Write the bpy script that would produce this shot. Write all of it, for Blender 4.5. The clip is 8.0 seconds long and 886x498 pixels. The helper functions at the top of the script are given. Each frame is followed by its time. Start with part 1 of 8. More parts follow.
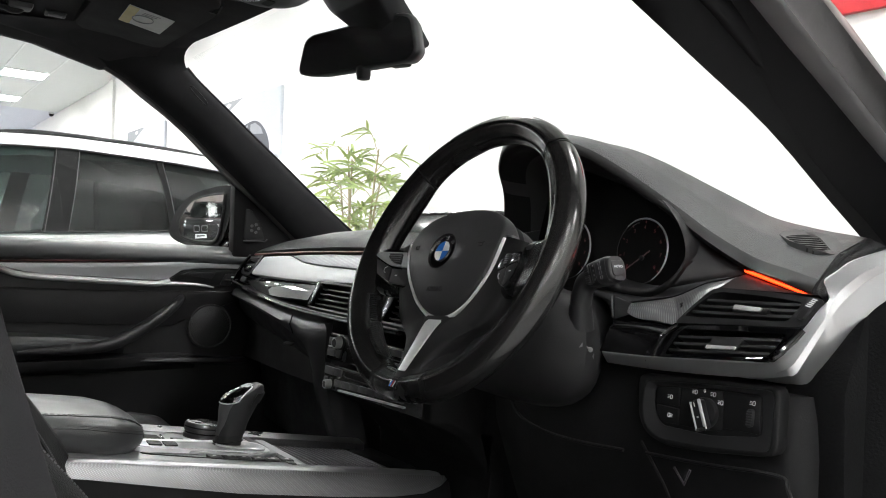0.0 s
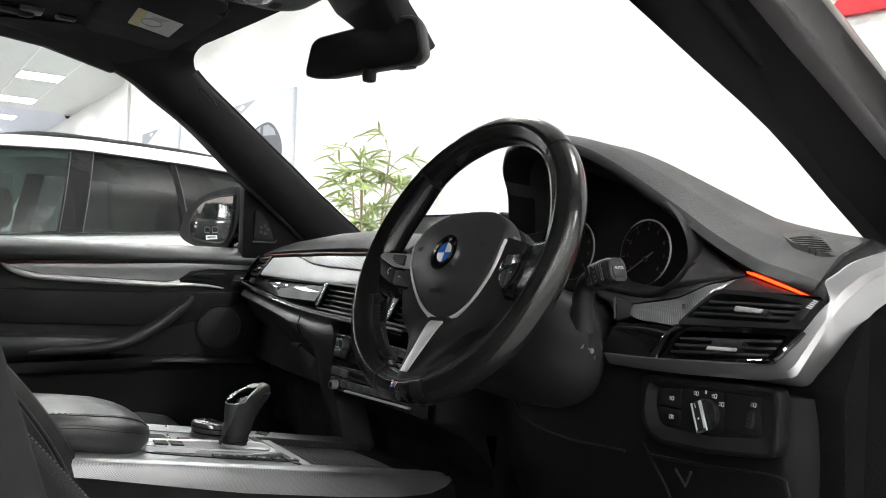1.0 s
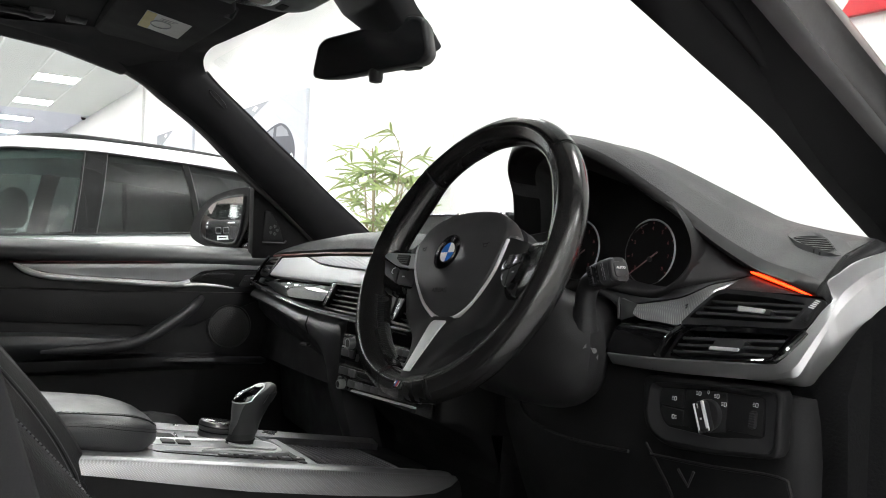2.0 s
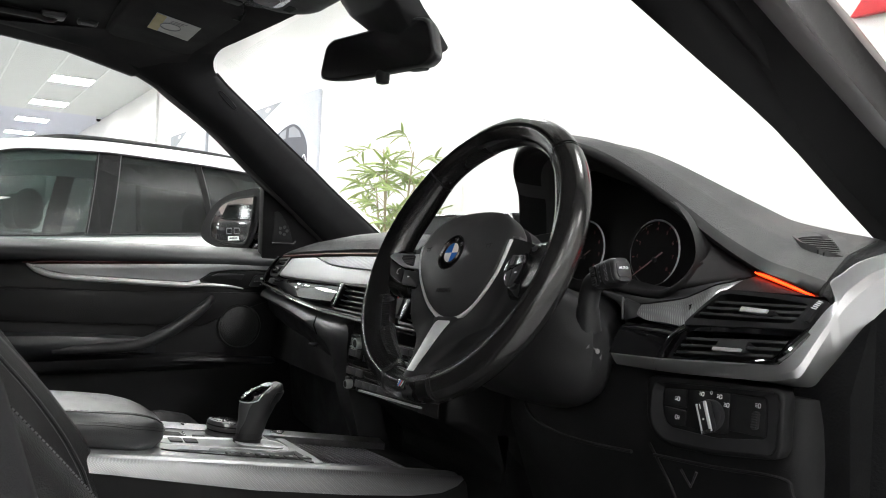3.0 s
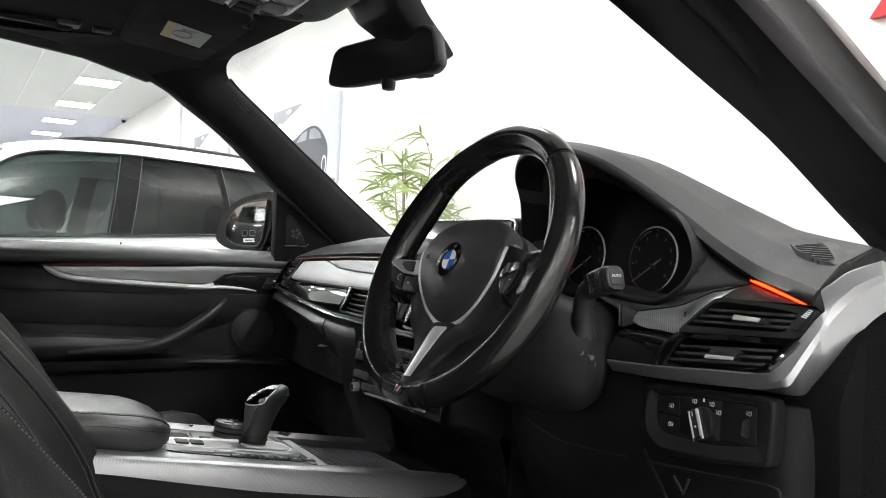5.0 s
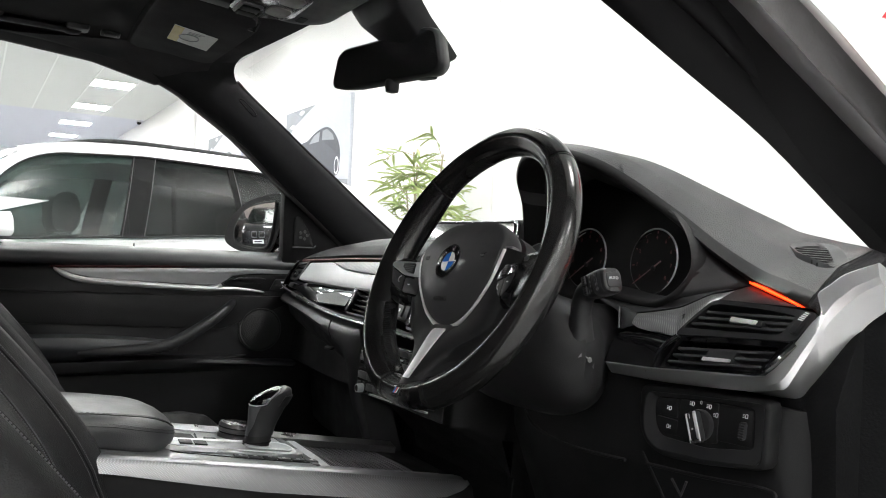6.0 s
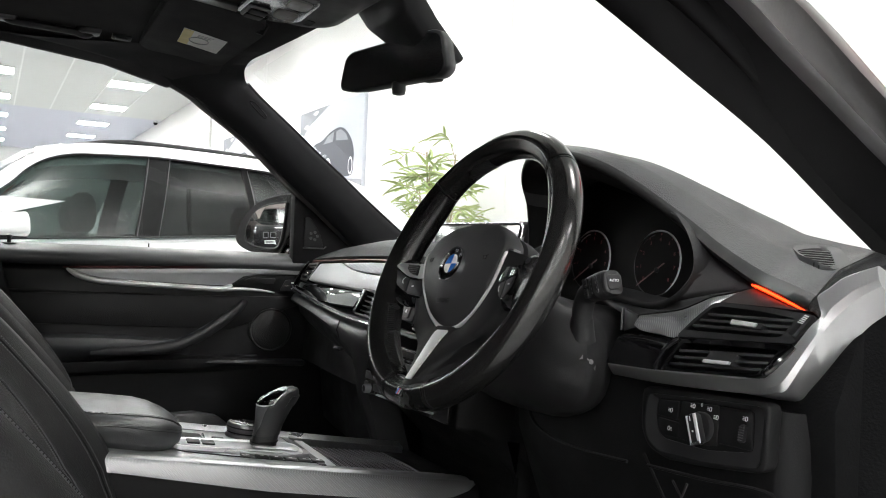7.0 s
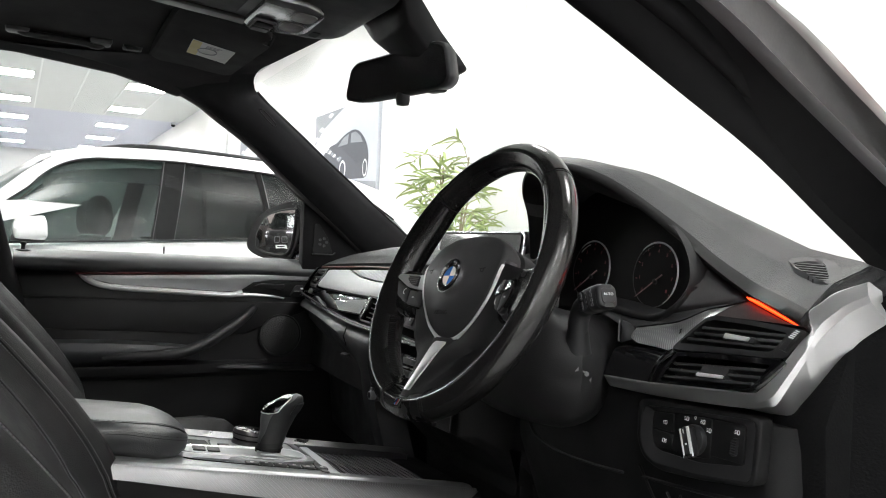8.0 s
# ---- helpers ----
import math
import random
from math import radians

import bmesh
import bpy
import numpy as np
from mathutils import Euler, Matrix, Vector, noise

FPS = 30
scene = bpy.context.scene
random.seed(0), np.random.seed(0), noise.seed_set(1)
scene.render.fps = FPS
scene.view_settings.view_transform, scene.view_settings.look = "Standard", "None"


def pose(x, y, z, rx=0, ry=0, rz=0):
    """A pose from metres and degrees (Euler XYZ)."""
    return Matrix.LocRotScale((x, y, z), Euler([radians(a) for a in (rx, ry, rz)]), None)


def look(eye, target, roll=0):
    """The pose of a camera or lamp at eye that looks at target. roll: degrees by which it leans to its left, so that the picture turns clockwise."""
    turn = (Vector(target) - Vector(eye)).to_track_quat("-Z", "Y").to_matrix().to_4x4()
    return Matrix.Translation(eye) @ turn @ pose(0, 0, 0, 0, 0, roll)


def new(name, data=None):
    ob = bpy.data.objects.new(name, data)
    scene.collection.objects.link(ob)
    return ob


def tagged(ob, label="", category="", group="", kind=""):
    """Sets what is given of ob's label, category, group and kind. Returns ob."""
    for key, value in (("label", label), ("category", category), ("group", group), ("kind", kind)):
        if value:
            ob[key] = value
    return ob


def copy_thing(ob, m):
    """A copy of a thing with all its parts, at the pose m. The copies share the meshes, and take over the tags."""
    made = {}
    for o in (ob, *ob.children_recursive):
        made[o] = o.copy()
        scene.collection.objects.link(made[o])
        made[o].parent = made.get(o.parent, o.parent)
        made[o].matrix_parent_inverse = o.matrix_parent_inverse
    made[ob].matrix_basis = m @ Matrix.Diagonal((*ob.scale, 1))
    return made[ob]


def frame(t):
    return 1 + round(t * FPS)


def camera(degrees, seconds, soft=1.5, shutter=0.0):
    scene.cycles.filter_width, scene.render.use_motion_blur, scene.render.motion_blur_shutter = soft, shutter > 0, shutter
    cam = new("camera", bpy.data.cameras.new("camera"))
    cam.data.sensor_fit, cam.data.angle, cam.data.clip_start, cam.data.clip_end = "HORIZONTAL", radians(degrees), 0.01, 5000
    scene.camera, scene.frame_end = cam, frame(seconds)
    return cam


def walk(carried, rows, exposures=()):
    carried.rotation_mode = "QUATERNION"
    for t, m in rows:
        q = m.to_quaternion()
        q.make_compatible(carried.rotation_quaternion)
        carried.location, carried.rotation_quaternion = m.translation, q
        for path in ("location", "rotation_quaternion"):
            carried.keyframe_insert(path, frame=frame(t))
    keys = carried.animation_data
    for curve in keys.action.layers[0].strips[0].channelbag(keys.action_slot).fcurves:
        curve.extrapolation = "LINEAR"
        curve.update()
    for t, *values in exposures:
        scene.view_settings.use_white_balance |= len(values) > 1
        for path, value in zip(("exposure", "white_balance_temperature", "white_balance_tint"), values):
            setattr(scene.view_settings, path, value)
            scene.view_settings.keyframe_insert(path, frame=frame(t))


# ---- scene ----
PATH = [
    (0, (1.187, -0.576, 1.142), (-0.448, 0.576, 1.146), 2.4),
    (0.5, (1.194, -0.571, 1.143), (-0.452, 0.566, 1.148), 2.4),
    (1, (1.198, -0.567, 1.143), (-0.456, 0.558, 1.148), 2.4),
    (1.5, (1.203, -0.562, 1.143), (-0.46, 0.549, 1.147), 2.4),
    (3, (1.217, -0.551, 1.143), (-0.472, 0.519, 1.148), 2.4),
    (3.5, (1.224, -0.547, 1.145), (-0.473, 0.511, 1.148), 2.5),
    (4, (1.23, -0.542, 1.146), (-0.474, 0.504, 1.15), 2.5),
    (4.5, (1.237, -0.538, 1.15), (-0.474, 0.498, 1.153), 2.5),
    (6, (1.256, -0.518, 1.155), (-0.48, 0.476, 1.158), 2.5),
    (6.5, (1.263, -0.513, 1.158), (-0.481, 0.465, 1.159), 2.4),
    (7, (1.269, -0.508, 1.159), (-0.485, 0.454, 1.159), 2.5),
    (7.5, (1.278, -0.499, 1.164), (-0.488, 0.439, 1.163), 2.5),
    (8, (1.291, -0.495, 1.175), (-0.481, 0.431, 1.174), 2.5),
]
cam = camera(56.4, 8.0, soft=1.0)
walk(cam, [(t, look(e, a, r)) for t, e, a, r in PATH])

# ---- light: LED panels in the showroom ceiling, and a faint grey world ----
PANEL_STRENGTH = 44.0
world = bpy.data.worlds.new("world")
world.use_nodes = True
world.node_tree.nodes["Background"].inputs[0].default_value = (0.9, 0.95, 1.0, 1)
world.node_tree.nodes["Background"].inputs[1].default_value = 0.05
scene.world = world
scene.view_settings.exposure = 0.0


# ---- materials ----
def material(name, color, rough=0.5, metal=0.0, vary=0.15, grain=0.0, grain_size=0.002, wear=0.08, wear_size=0.06,
             coat=0.0, spec=0.5, tint2=None, pattern="noise"):
    """A surface with fine grain relief and broad wear: sizes in metres."""
    m = bpy.data.materials.new(name)
    m.use_nodes = True
    nt = m.node_tree
    n, l = nt.nodes, nt.links
    b = n["Principled BSDF"]
    tc = n.new("ShaderNodeTexCoord")
    big = n.new("ShaderNodeTexNoise")
    big.inputs["Scale"].default_value = 1.0 / wear_size
    big.inputs["Detail"].default_value = 5
    l.new(tc.outputs["Object"], big.inputs["Vector"])
    ramp = n.new("ShaderNodeMix")
    ramp.data_type = "RGBA"
    c2 = tint2 or tuple(c * (1 - vary) for c in color)
    ramp.inputs[6].default_value = (*color, 1)
    ramp.inputs[7].default_value = (*c2, 1)
    l.new(big.outputs["Fac"], ramp.inputs[0])
    l.new(ramp.outputs[2], b.inputs["Base Color"])
    mr = n.new("ShaderNodeMapRange")
    mr.inputs[1].default_value, mr.inputs[2].default_value = 0.3, 0.7
    mr.inputs[3].default_value, mr.inputs[4].default_value = max(0.0, rough - wear), min(1.0, rough + wear)
    l.new(big.outputs["Fac"], mr.inputs[0])
    l.new(mr.outputs[0], b.inputs["Roughness"])
    b.inputs["Metallic"].default_value = metal
    b.inputs["Coat Weight"].default_value = coat
    b.inputs["Coat Roughness"].default_value = 0.03
    b.inputs["Specular IOR Level"].default_value = spec
    if grain > 0:
        if pattern == "cells":
            fine = n.new("ShaderNodeTexVoronoi")
            out = fine.outputs["Distance"]
        else:
            fine = n.new("ShaderNodeTexNoise")
            fine.inputs["Detail"].default_value = 3
            out = fine.outputs["Fac"]
        fine.inputs["Scale"].default_value = 1.0 / grain_size
        l.new(tc.outputs["Object"], fine.inputs["Vector"])
        bump = n.new("ShaderNodeBump")
        bump.inputs["Strength"].default_value = grain
        bump.inputs["Distance"].default_value = grain_size * 0.4
        l.new(out, bump.inputs["Height"])
        l.new(bump.outputs["Normal"], b.inputs["Normal"])
    return m


def weave(name, color, dark, size, rough=0.35, metal=0.9):
    """Brushed metal with a fine woven relief of small lozenges."""
    m = material(name, color, rough, metal, 0.1, 0, wear_size=0.05)
    nt = m.node_tree
    n, l = nt.nodes, nt.links
    b = n["Principled BSDF"]
    tc = next(x for x in n if x.bl_idname == "ShaderNodeTexCoord")
    waves = []
    for turn in (0.6, -0.6):
        mp = n.new("ShaderNodeMapping")
        mp.inputs["Rotation"].default_value = (turn, turn, turn)
        l.new(tc.outputs["Object"], mp.inputs["Vector"])
        w = n.new("ShaderNodeTexWave")
        w.inputs["Scale"].default_value = 0.31 / size
        w.inputs["Distortion"].default_value = 0.0
        l.new(mp.outputs[0], w.inputs["Vector"])
        waves.append(w)
    mul = n.new("ShaderNodeMath")
    mul.operation = "MULTIPLY"
    l.new(waves[0].outputs["Fac"], mul.inputs[0])
    l.new(waves[1].outputs["Fac"], mul.inputs[1])
    mix = n.new("ShaderNodeMix")
    mix.data_type = "RGBA"
    mix.inputs[6].default_value = (*dark, 1)
    mix.inputs[7].default_value = (*color, 1)
    l.new(mul.outputs[0], mix.inputs[0])
    l.new(mix.outputs[2], b.inputs["Base Color"])
    bump = n.new("ShaderNodeBump")
    bump.inputs["Strength"].default_value = 0.25
    bump.inputs["Distance"].default_value = 0.0005
    l.new(mul.outputs[0], bump.inputs["Height"])
    l.new(bump.outputs["Normal"], b.inputs["Normal"])
    return m


def glowing(name, color, strength):
    m = bpy.data.materials.new(name)
    m.use_nodes = True
    b = m.node_tree.nodes["Principled BSDF"]
    b.inputs["Base Color"].default_value = (*[min(1, c * 0.12) for c in color], 1)
    b.inputs["Emission Color"].default_value = (*color, 1)
    b.inputs["Emission Strength"].default_value = strength
    return m


def glass(name, tint=(1, 1, 1), rough=0.0, base=0.05):
    """Thin pane: clear passage with a glossy reflection on top."""
    m = bpy.data.materials.new(name)
    m.use_nodes = True
    nt = m.node_tree
    n, l = nt.nodes, nt.links
    n.remove(n["Principled BSDF"])
    clear = n.new("ShaderNodeBsdfTransparent")
    clear.inputs[0].default_value = (*tint, 1)
    gloss = n.new("ShaderNodeBsdfGlossy")
    gloss.inputs["Roughness"].default_value = rough
    lw = n.new("ShaderNodeLayerWeight")
    p5 = n.new("ShaderNodeMath")
    p5.operation = "POWER"
    l.new(lw.outputs["Facing"], p5.inputs[0])
    p5.inputs[1].default_value = 5.0
    fres = n.new("ShaderNodeMath")
    fres.operation = "MULTIPLY_ADD"
    l.new(p5.outputs[0], fres.inputs[0])
    fres.inputs[1].default_value, fres.inputs[2].default_value = 0.92, base
    mix = n.new("ShaderNodeMixShader")
    l.new(fres.outputs[0], mix.inputs[0])
    l.new(clear.outputs[0], mix.inputs[1])
    l.new(gloss.outputs[0], mix.inputs[2])
    l.new(mix.outputs[0], n["Material Output"].inputs[0])
    return m


M_SOFT = material("soft_dash_plastic", (0.025, 0.0257, 0.027), 0.44, grain=0.8, grain_size=0.0015, pattern="cells", wear_size=0.08)
M_HARD = material("black_hard_plastic", (0.0165, 0.0169, 0.0180), 0.46, spec=0.33, grain=0.12, grain_size=0.001, wear_size=0.05)
M_DARK = material("recess_black_plastic", (0.0080, 0.0082, 0.0088), 0.6, spec=0.2, grain=0.1, grain_size=0.001)
M_GREYP = material("dark_grey_plastic", (0.027, 0.0275, 0.0293), 0.42, grain=0.15, grain_size=0.001)
M_LEATHER = material("black_leather", (0.0098, 0.0099, 0.0107), 0.46, spec=0.32, grain=0.6, grain_size=0.0015, pattern="cells", wear=0.1)
M_RIM = material("worn_smooth_leather", (0.012, 0.0118, 0.0118), 0.17, spec=0.55, grain=0.10, grain_size=0.0010, pattern="cells", wear=0.05, wear_size=0.05)
M_PERF = material("perforated_leather", (0.0125, 0.0125, 0.013), 0.26, grain=0.6, grain_size=0.0035, pattern="cells")
M_CLOTH = material("charcoal_headliner_cloth", (0.022, 0.022, 0.023), 0.9, grain=0.5, grain_size=0.0012, spec=0.2)
M_PILLAR = material("charcoal_pillar_cloth", (0.018, 0.018, 0.0195), 0.85, grain=0.4, grain_size=0.001, spec=0.15)
M_PIANO = material("gloss_black_trim", (0.004, 0.004, 0.0045), 0.06, wear=0.03, coat=0.6)
M_MIRRORBLACK = material("polished_black_trim", (0.004, 0.004, 0.0045), 0.03, wear=0.0, coat=0.9, spec=0.7)
M_SILVER = material("satin_silver_trim", (0.47, 0.48, 0.49), 0.44, 0.7, 0.08, grain=0.05, grain_size=0.0006, wear=0.02)
M_SWEEP = material("brushed_silver_sweep", (0.62, 0.625, 0.635), 0.36, 0.95, 0.08, grain=0.05, grain_size=0.0006, wear=0.03)
M_WEAVE = weave("woven_aluminium_trim", (0.50, 0.50, 0.51), (0.24, 0.24, 0.25), 0.0022)
M_WEAVEFINE = weave("woven_aluminium_console", (0.40, 0.40, 0.41), (0.22, 0.22, 0.225), 0.0013)
M_PIANOWORN = material("semi_gloss_black_plastic", (0.007, 0.007, 0.0075), 0.24, wear=0.06, wear_size=0.03, grain=0.05, grain_size=0.001)
M_BEZEL = material("binnacle_dark_plastic", (0.009, 0.009, 0.0096), 0.50, grain=0.2, grain_size=0.0012, spec=0.18)
M_COLUMN = material("grained_column_plastic", (0.013, 0.013, 0.0138), 0.55, grain=0.35, grain_size=0.0013, spec=0.22)
M_BRIGHTSILVER = material("bright_satin_silver", (0.78, 0.785, 0.79), 0.34, 0.45, 0.05, wear=0.03)
M_ARMLEATHER = material("smooth_armrest_leather", (0.046, 0.0485, 0.051), 0.40, grain=0.25, grain_size=0.0016, pattern="cells", wear=0.08)
M_LIDLEATHER = material("sheen_lid_leather", (0.026, 0.027, 0.0285), 0.36, spec=0.85, grain=0.3, grain_size=0.0016, pattern="cells", wear=0.08)
M_AIRBAG = material("matt_airbag_plastic", (0.030, 0.030, 0.0315), 0.50, grain=0.25, grain_size=0.0012)
M_GUNMETAL = material("dark_satin_metal", (0.20, 0.20, 0.205), 0.30, 0.85, 0.1, wear=0.04)
M_BUTTON = material("grey_button_plastic", (0.100, 0.100, 0.104), 0.38, grain=0.1, grain_size=0.001)
M_CHROME = material("bright_chrome", (0.78, 0.78, 0.79), 0.12, 1.0, 0.05, wear=0.05)
M_DULLCHROME = material("brushed_chrome", (0.6, 0.6, 0.61), 0.26, 1.0, 0.08, wear=0.06)
M_RUBBER = material("door_seal_rubber", (0.050, 0.048, 0.047), 0.6, grain=0.2, grain_size=0.002, wear=0.1)
M_BODY = material("dark_bronze_paint", (0.075, 0.066, 0.064), 0.40, 0.3, 0.2, grain=0.05, grain_size=0.002, coat=0.3, wear=0.1)
M_WHITEMARK = material("pale_icon_print", (0.75, 0.75, 0.76), 0.5)
M_REDMARK = glowing("red_lit_dial_print", (0.60, 0.02, 0.03), 0.0110)
M_NEEDLE = material("dull_red_needle", (0.20, 0.10, 0.10), 0.45)
M_DIALGLASS = material("dark_dial_glass", (0.0025, 0.0025, 0.0027), 0.35, spec=0.06, wear=0.05)
M_CARPET = material("black_carpet", (0.0060, 0.0061, 0.0065), 0.95, grain=0.8, grain_size=0.003, spec=0.05)
M_PALECARD = material("printed_label_card", (0.62, 0.63, 0.60), 0.55, wear_size=0.02)
M_YELLOWCARD = material("yellow_label_card", (0.60, 0.52, 0.22), 0.55, wear_size=0.02)
M_GREYCARD = material("grey_label_print", (0.30, 0.31, 0.31), 0.6)
M_LED = glowing("orange_light_guide", (1.0, 0.022, 0.003), 13.0)
M_LEDGE = material("ledge_black_plastic", (0.014, 0.010, 0.010), 0.60, spec=0.04, grain=0.2, grain_size=0.001)
M_SEALGREY = material("grey_door_seal", (0.32, 0.315, 0.315), 0.42, grain=0.15, grain_size=0.002, wear=0.1)
M_APERTURE = material("dark_aperture_paint", (0.060, 0.057, 0.058), 0.40, coat=0.25, vary=0.35, wear_size=0.03, grain=0.25, grain_size=0.003)
M_PILLARDARK = material("black_pillar_plastic", (0.0085, 0.0085, 0.009), 0.60, grain=0.3, grain_size=0.001, spec=0.10)
M_KNEE = material("matt_black_panel", (0.0085, 0.0086, 0.0092), 0.55, grain=0.35, grain_size=0.0014, spec=0.16)
M_DULLLENS = material("frosted_lamp_insert", (0.22, 0.21, 0.205), 0.35, 0.2, 0.2, wear_size=0.02)
M_CLEARLENS = material("clear_lamp_lens", (0.32, 0.32, 0.325), 0.16, 0.6, 0.3, wear_size=0.02, wear=0.05)
M_REDLINE = material("dark_red_light_guide", (0.085, 0.008, 0.010), 0.40)
M_HAZARD = material("red_hazard_button", (0.55, 0.02, 0.02), 0.35)
M_BLUE = material("blue_enamel", (0.02, 0.14, 0.52), 0.2, coat=0.5)
M_WHITEENAMEL = material("white_enamel", (0.8, 0.8, 0.8), 0.2, coat=0.5)
M_GLASS = glass("clear_windscreen_glass", (0.96, 0.98, 0.97))
M_TINT = glass("grey_tinted_glass", (0.085, 0.100, 0.096), rough=0.32, base=0.022)
M_FRONTTINT = glass("green_side_glass", (0.19, 0.245, 0.23), rough=0.22, base=0.052)
M_MIRROR = material("mirror_silvering", (0.86, 0.87, 0.88), 0.01, 1.0, 0.0, wear=0.0)
M_DIMMIRROR = material("dimming_mirror_silvering", (0.36, 0.375, 0.39), 0.20, 1.0, 0.02, wear=0.0)
M_WALL = material("white_wall_paint", (0.80, 0.80, 0.79), 0.7, vary=0.03, grain=0.06, grain_size=0.01, wear_size=1.2)
M_BACKWALL = material("pinkish_grey_wall", (0.40, 0.345, 0.33), 0.7, vary=0.25, grain=0.06, grain_size=0.01, wear_size=0.8)
M_CEIL = material("pale_ceiling_tile", (0.62, 0.64, 0.63), 0.85, vary=0.06, grain=0.2, grain_size=0.01, wear_size=0.9)
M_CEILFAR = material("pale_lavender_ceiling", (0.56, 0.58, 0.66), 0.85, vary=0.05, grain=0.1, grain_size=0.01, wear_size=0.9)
M_TRIMW = material("white_ceiling_rail", (0.72, 0.74, 0.73), 0.5, vary=0.04)
M_FLOOR = material("grey_floor_tile", (0.40, 0.40, 0.40), 0.22, vary=0.15, grain=0.05, grain_size=0.02, wear_size=0.7)
M_LAMP = glowing("led_panel_diffuser", (1.0, 0.99, 0.97), PANEL_STRENGTH)
M_WHITECAR = material("white_car_paint", (0.78, 0.79, 0.80), 0.22, vary=0.03, coat=0.8, wear=0.05, wear_size=0.5)
M_BLACKCAR = material("black_car_paint", (0.010, 0.010, 0.011), 0.15, vary=0.1, coat=0.8, wear=0.05)
M_CARSEAT = material("grey_seat_leather", (0.16, 0.165, 0.165), 0.5, grain=0.2, grain_size=0.003)
M_LEAF = material("bamboo_leaf", (0.30, 0.42, 0.13), 0.5, vary=0.4, grain=0.2, grain_size=0.004, wear_size=0.05, tint2=(0.52, 0.58, 0.26))
M_STEM = material("bamboo_stem", (0.42, 0.36, 0.22), 0.55, vary=0.3, wear_size=0.04)
M_POT = material("dark_plant_pot", (0.05, 0.05, 0.05), 0.5)
M_CANVAS = material("pale_blue_canvas_print", (0.44, 0.47, 0.53), 0.7, vary=0.35, grain=0.15, grain_size=0.002, wear_size=0.5, tint2=(0.60, 0.62, 0.67))
M_CANVASGREY = material("grey_canvas_print", (0.30, 0.32, 0.35), 0.7, vary=0.3, wear_size=0.2)
M_CANVASDARK = material("dark_canvas_print", (0.040, 0.044, 0.055), 0.65, vary=0.4, wear_size=0.06, tint2=(0.11, 0.12, 0.145))
M_CANVASLIGHT = material("light_canvas_print", (0.75, 0.77, 0.8), 0.7, vary=0.2, wear_size=0.1)
M_RED = material("red_sign_acrylic", (0.62, 0.02, 0.03), 0.4, vary=0.08)
M_TYRE = material("tyre_rubber", (0.015, 0.015, 0.015), 0.75, grain=0.3, grain_size=0.006)


# ---- mesh helpers ----
class Geo:
    def __init__(self):
        self.v, self.f = [], []

    def add(self, verts, faces):
        k = len(self.v)
        self.v += [tuple(p) for p in verts]
        self.f += [tuple(i + k for i in q) for q in faces]
        return self

    def loft(self, rings, closed=True, caps=True):
        n = len(rings[0])
        verts = [p for r in rings for p in r]
        faces = []
        for i in range(len(rings) - 1):
            for j in range(n if closed else n - 1):
                a, b = i * n + j, i * n + (j + 1) % n
                faces.append((a, b, b + n, a + n))
        if caps and closed:
            faces.append(tuple(range(n))[::-1])
            faces.append(tuple((len(rings) - 1) * n + j for j in range(n)))
        return self.add(verts, faces)

    def prism(self, ring_a, ring_b):
        return self.loft([ring_a, ring_b])

    def box(self, m, sx, sy, sz):
        c = [m @ Vector((x * sx / 2, y * sy / 2, z * sz / 2)) for x in (-1, 1) for y in (-1, 1) for z in (-1, 1)]
        return self.add(c, [(0, 1, 3, 2), (4, 6, 7, 5), (0, 4, 5, 1), (2, 3, 7, 6), (0, 2, 6, 4), (1, 5, 7, 3)])

    def tube(self, path, radius, n=12, closed=False, flat=1.0, up=(0, 0, 1)):
        """Sweep of a round (or flattened) section along a path; radius is a number or a function of 0..1."""
        pts = [Vector(p) for p in path]
        rings = []
        k = len(pts)
        for i, p in enumerate(pts):
            a = pts[(i - 1) % k] if closed or i > 0 else p
            b = pts[(i + 1) % k] if closed or i < k - 1 else p
            d = (b - a).normalized()
            side = d.cross(Vector(up))
            side = side.normalized() if side.length > 1e-5 else Vector((1, 0, 0))
            w = side.cross(d)
            r = radius(i / max(1, k - 1)) if callable(radius) else radius
            rings.append([p + side * math.cos(2 * math.pi * j / n) * r + w * math.sin(2 * math.pi * j / n) * r * flat for j in range(n)])
        if closed:
            rings.append(rings[0])
        return self.loft(rings, True, not closed)

    def lathe(self, profile, m, n=24):
        """profile: (radius, height) pairs about the local z axis of m."""
        rings = [[m @ Vector((r * math.cos(2 * math.pi * j / n), r * math.sin(2 * math.pi * j / n), h)) for j in range(n)] for r, h in profile]
        return self.loft(rings)


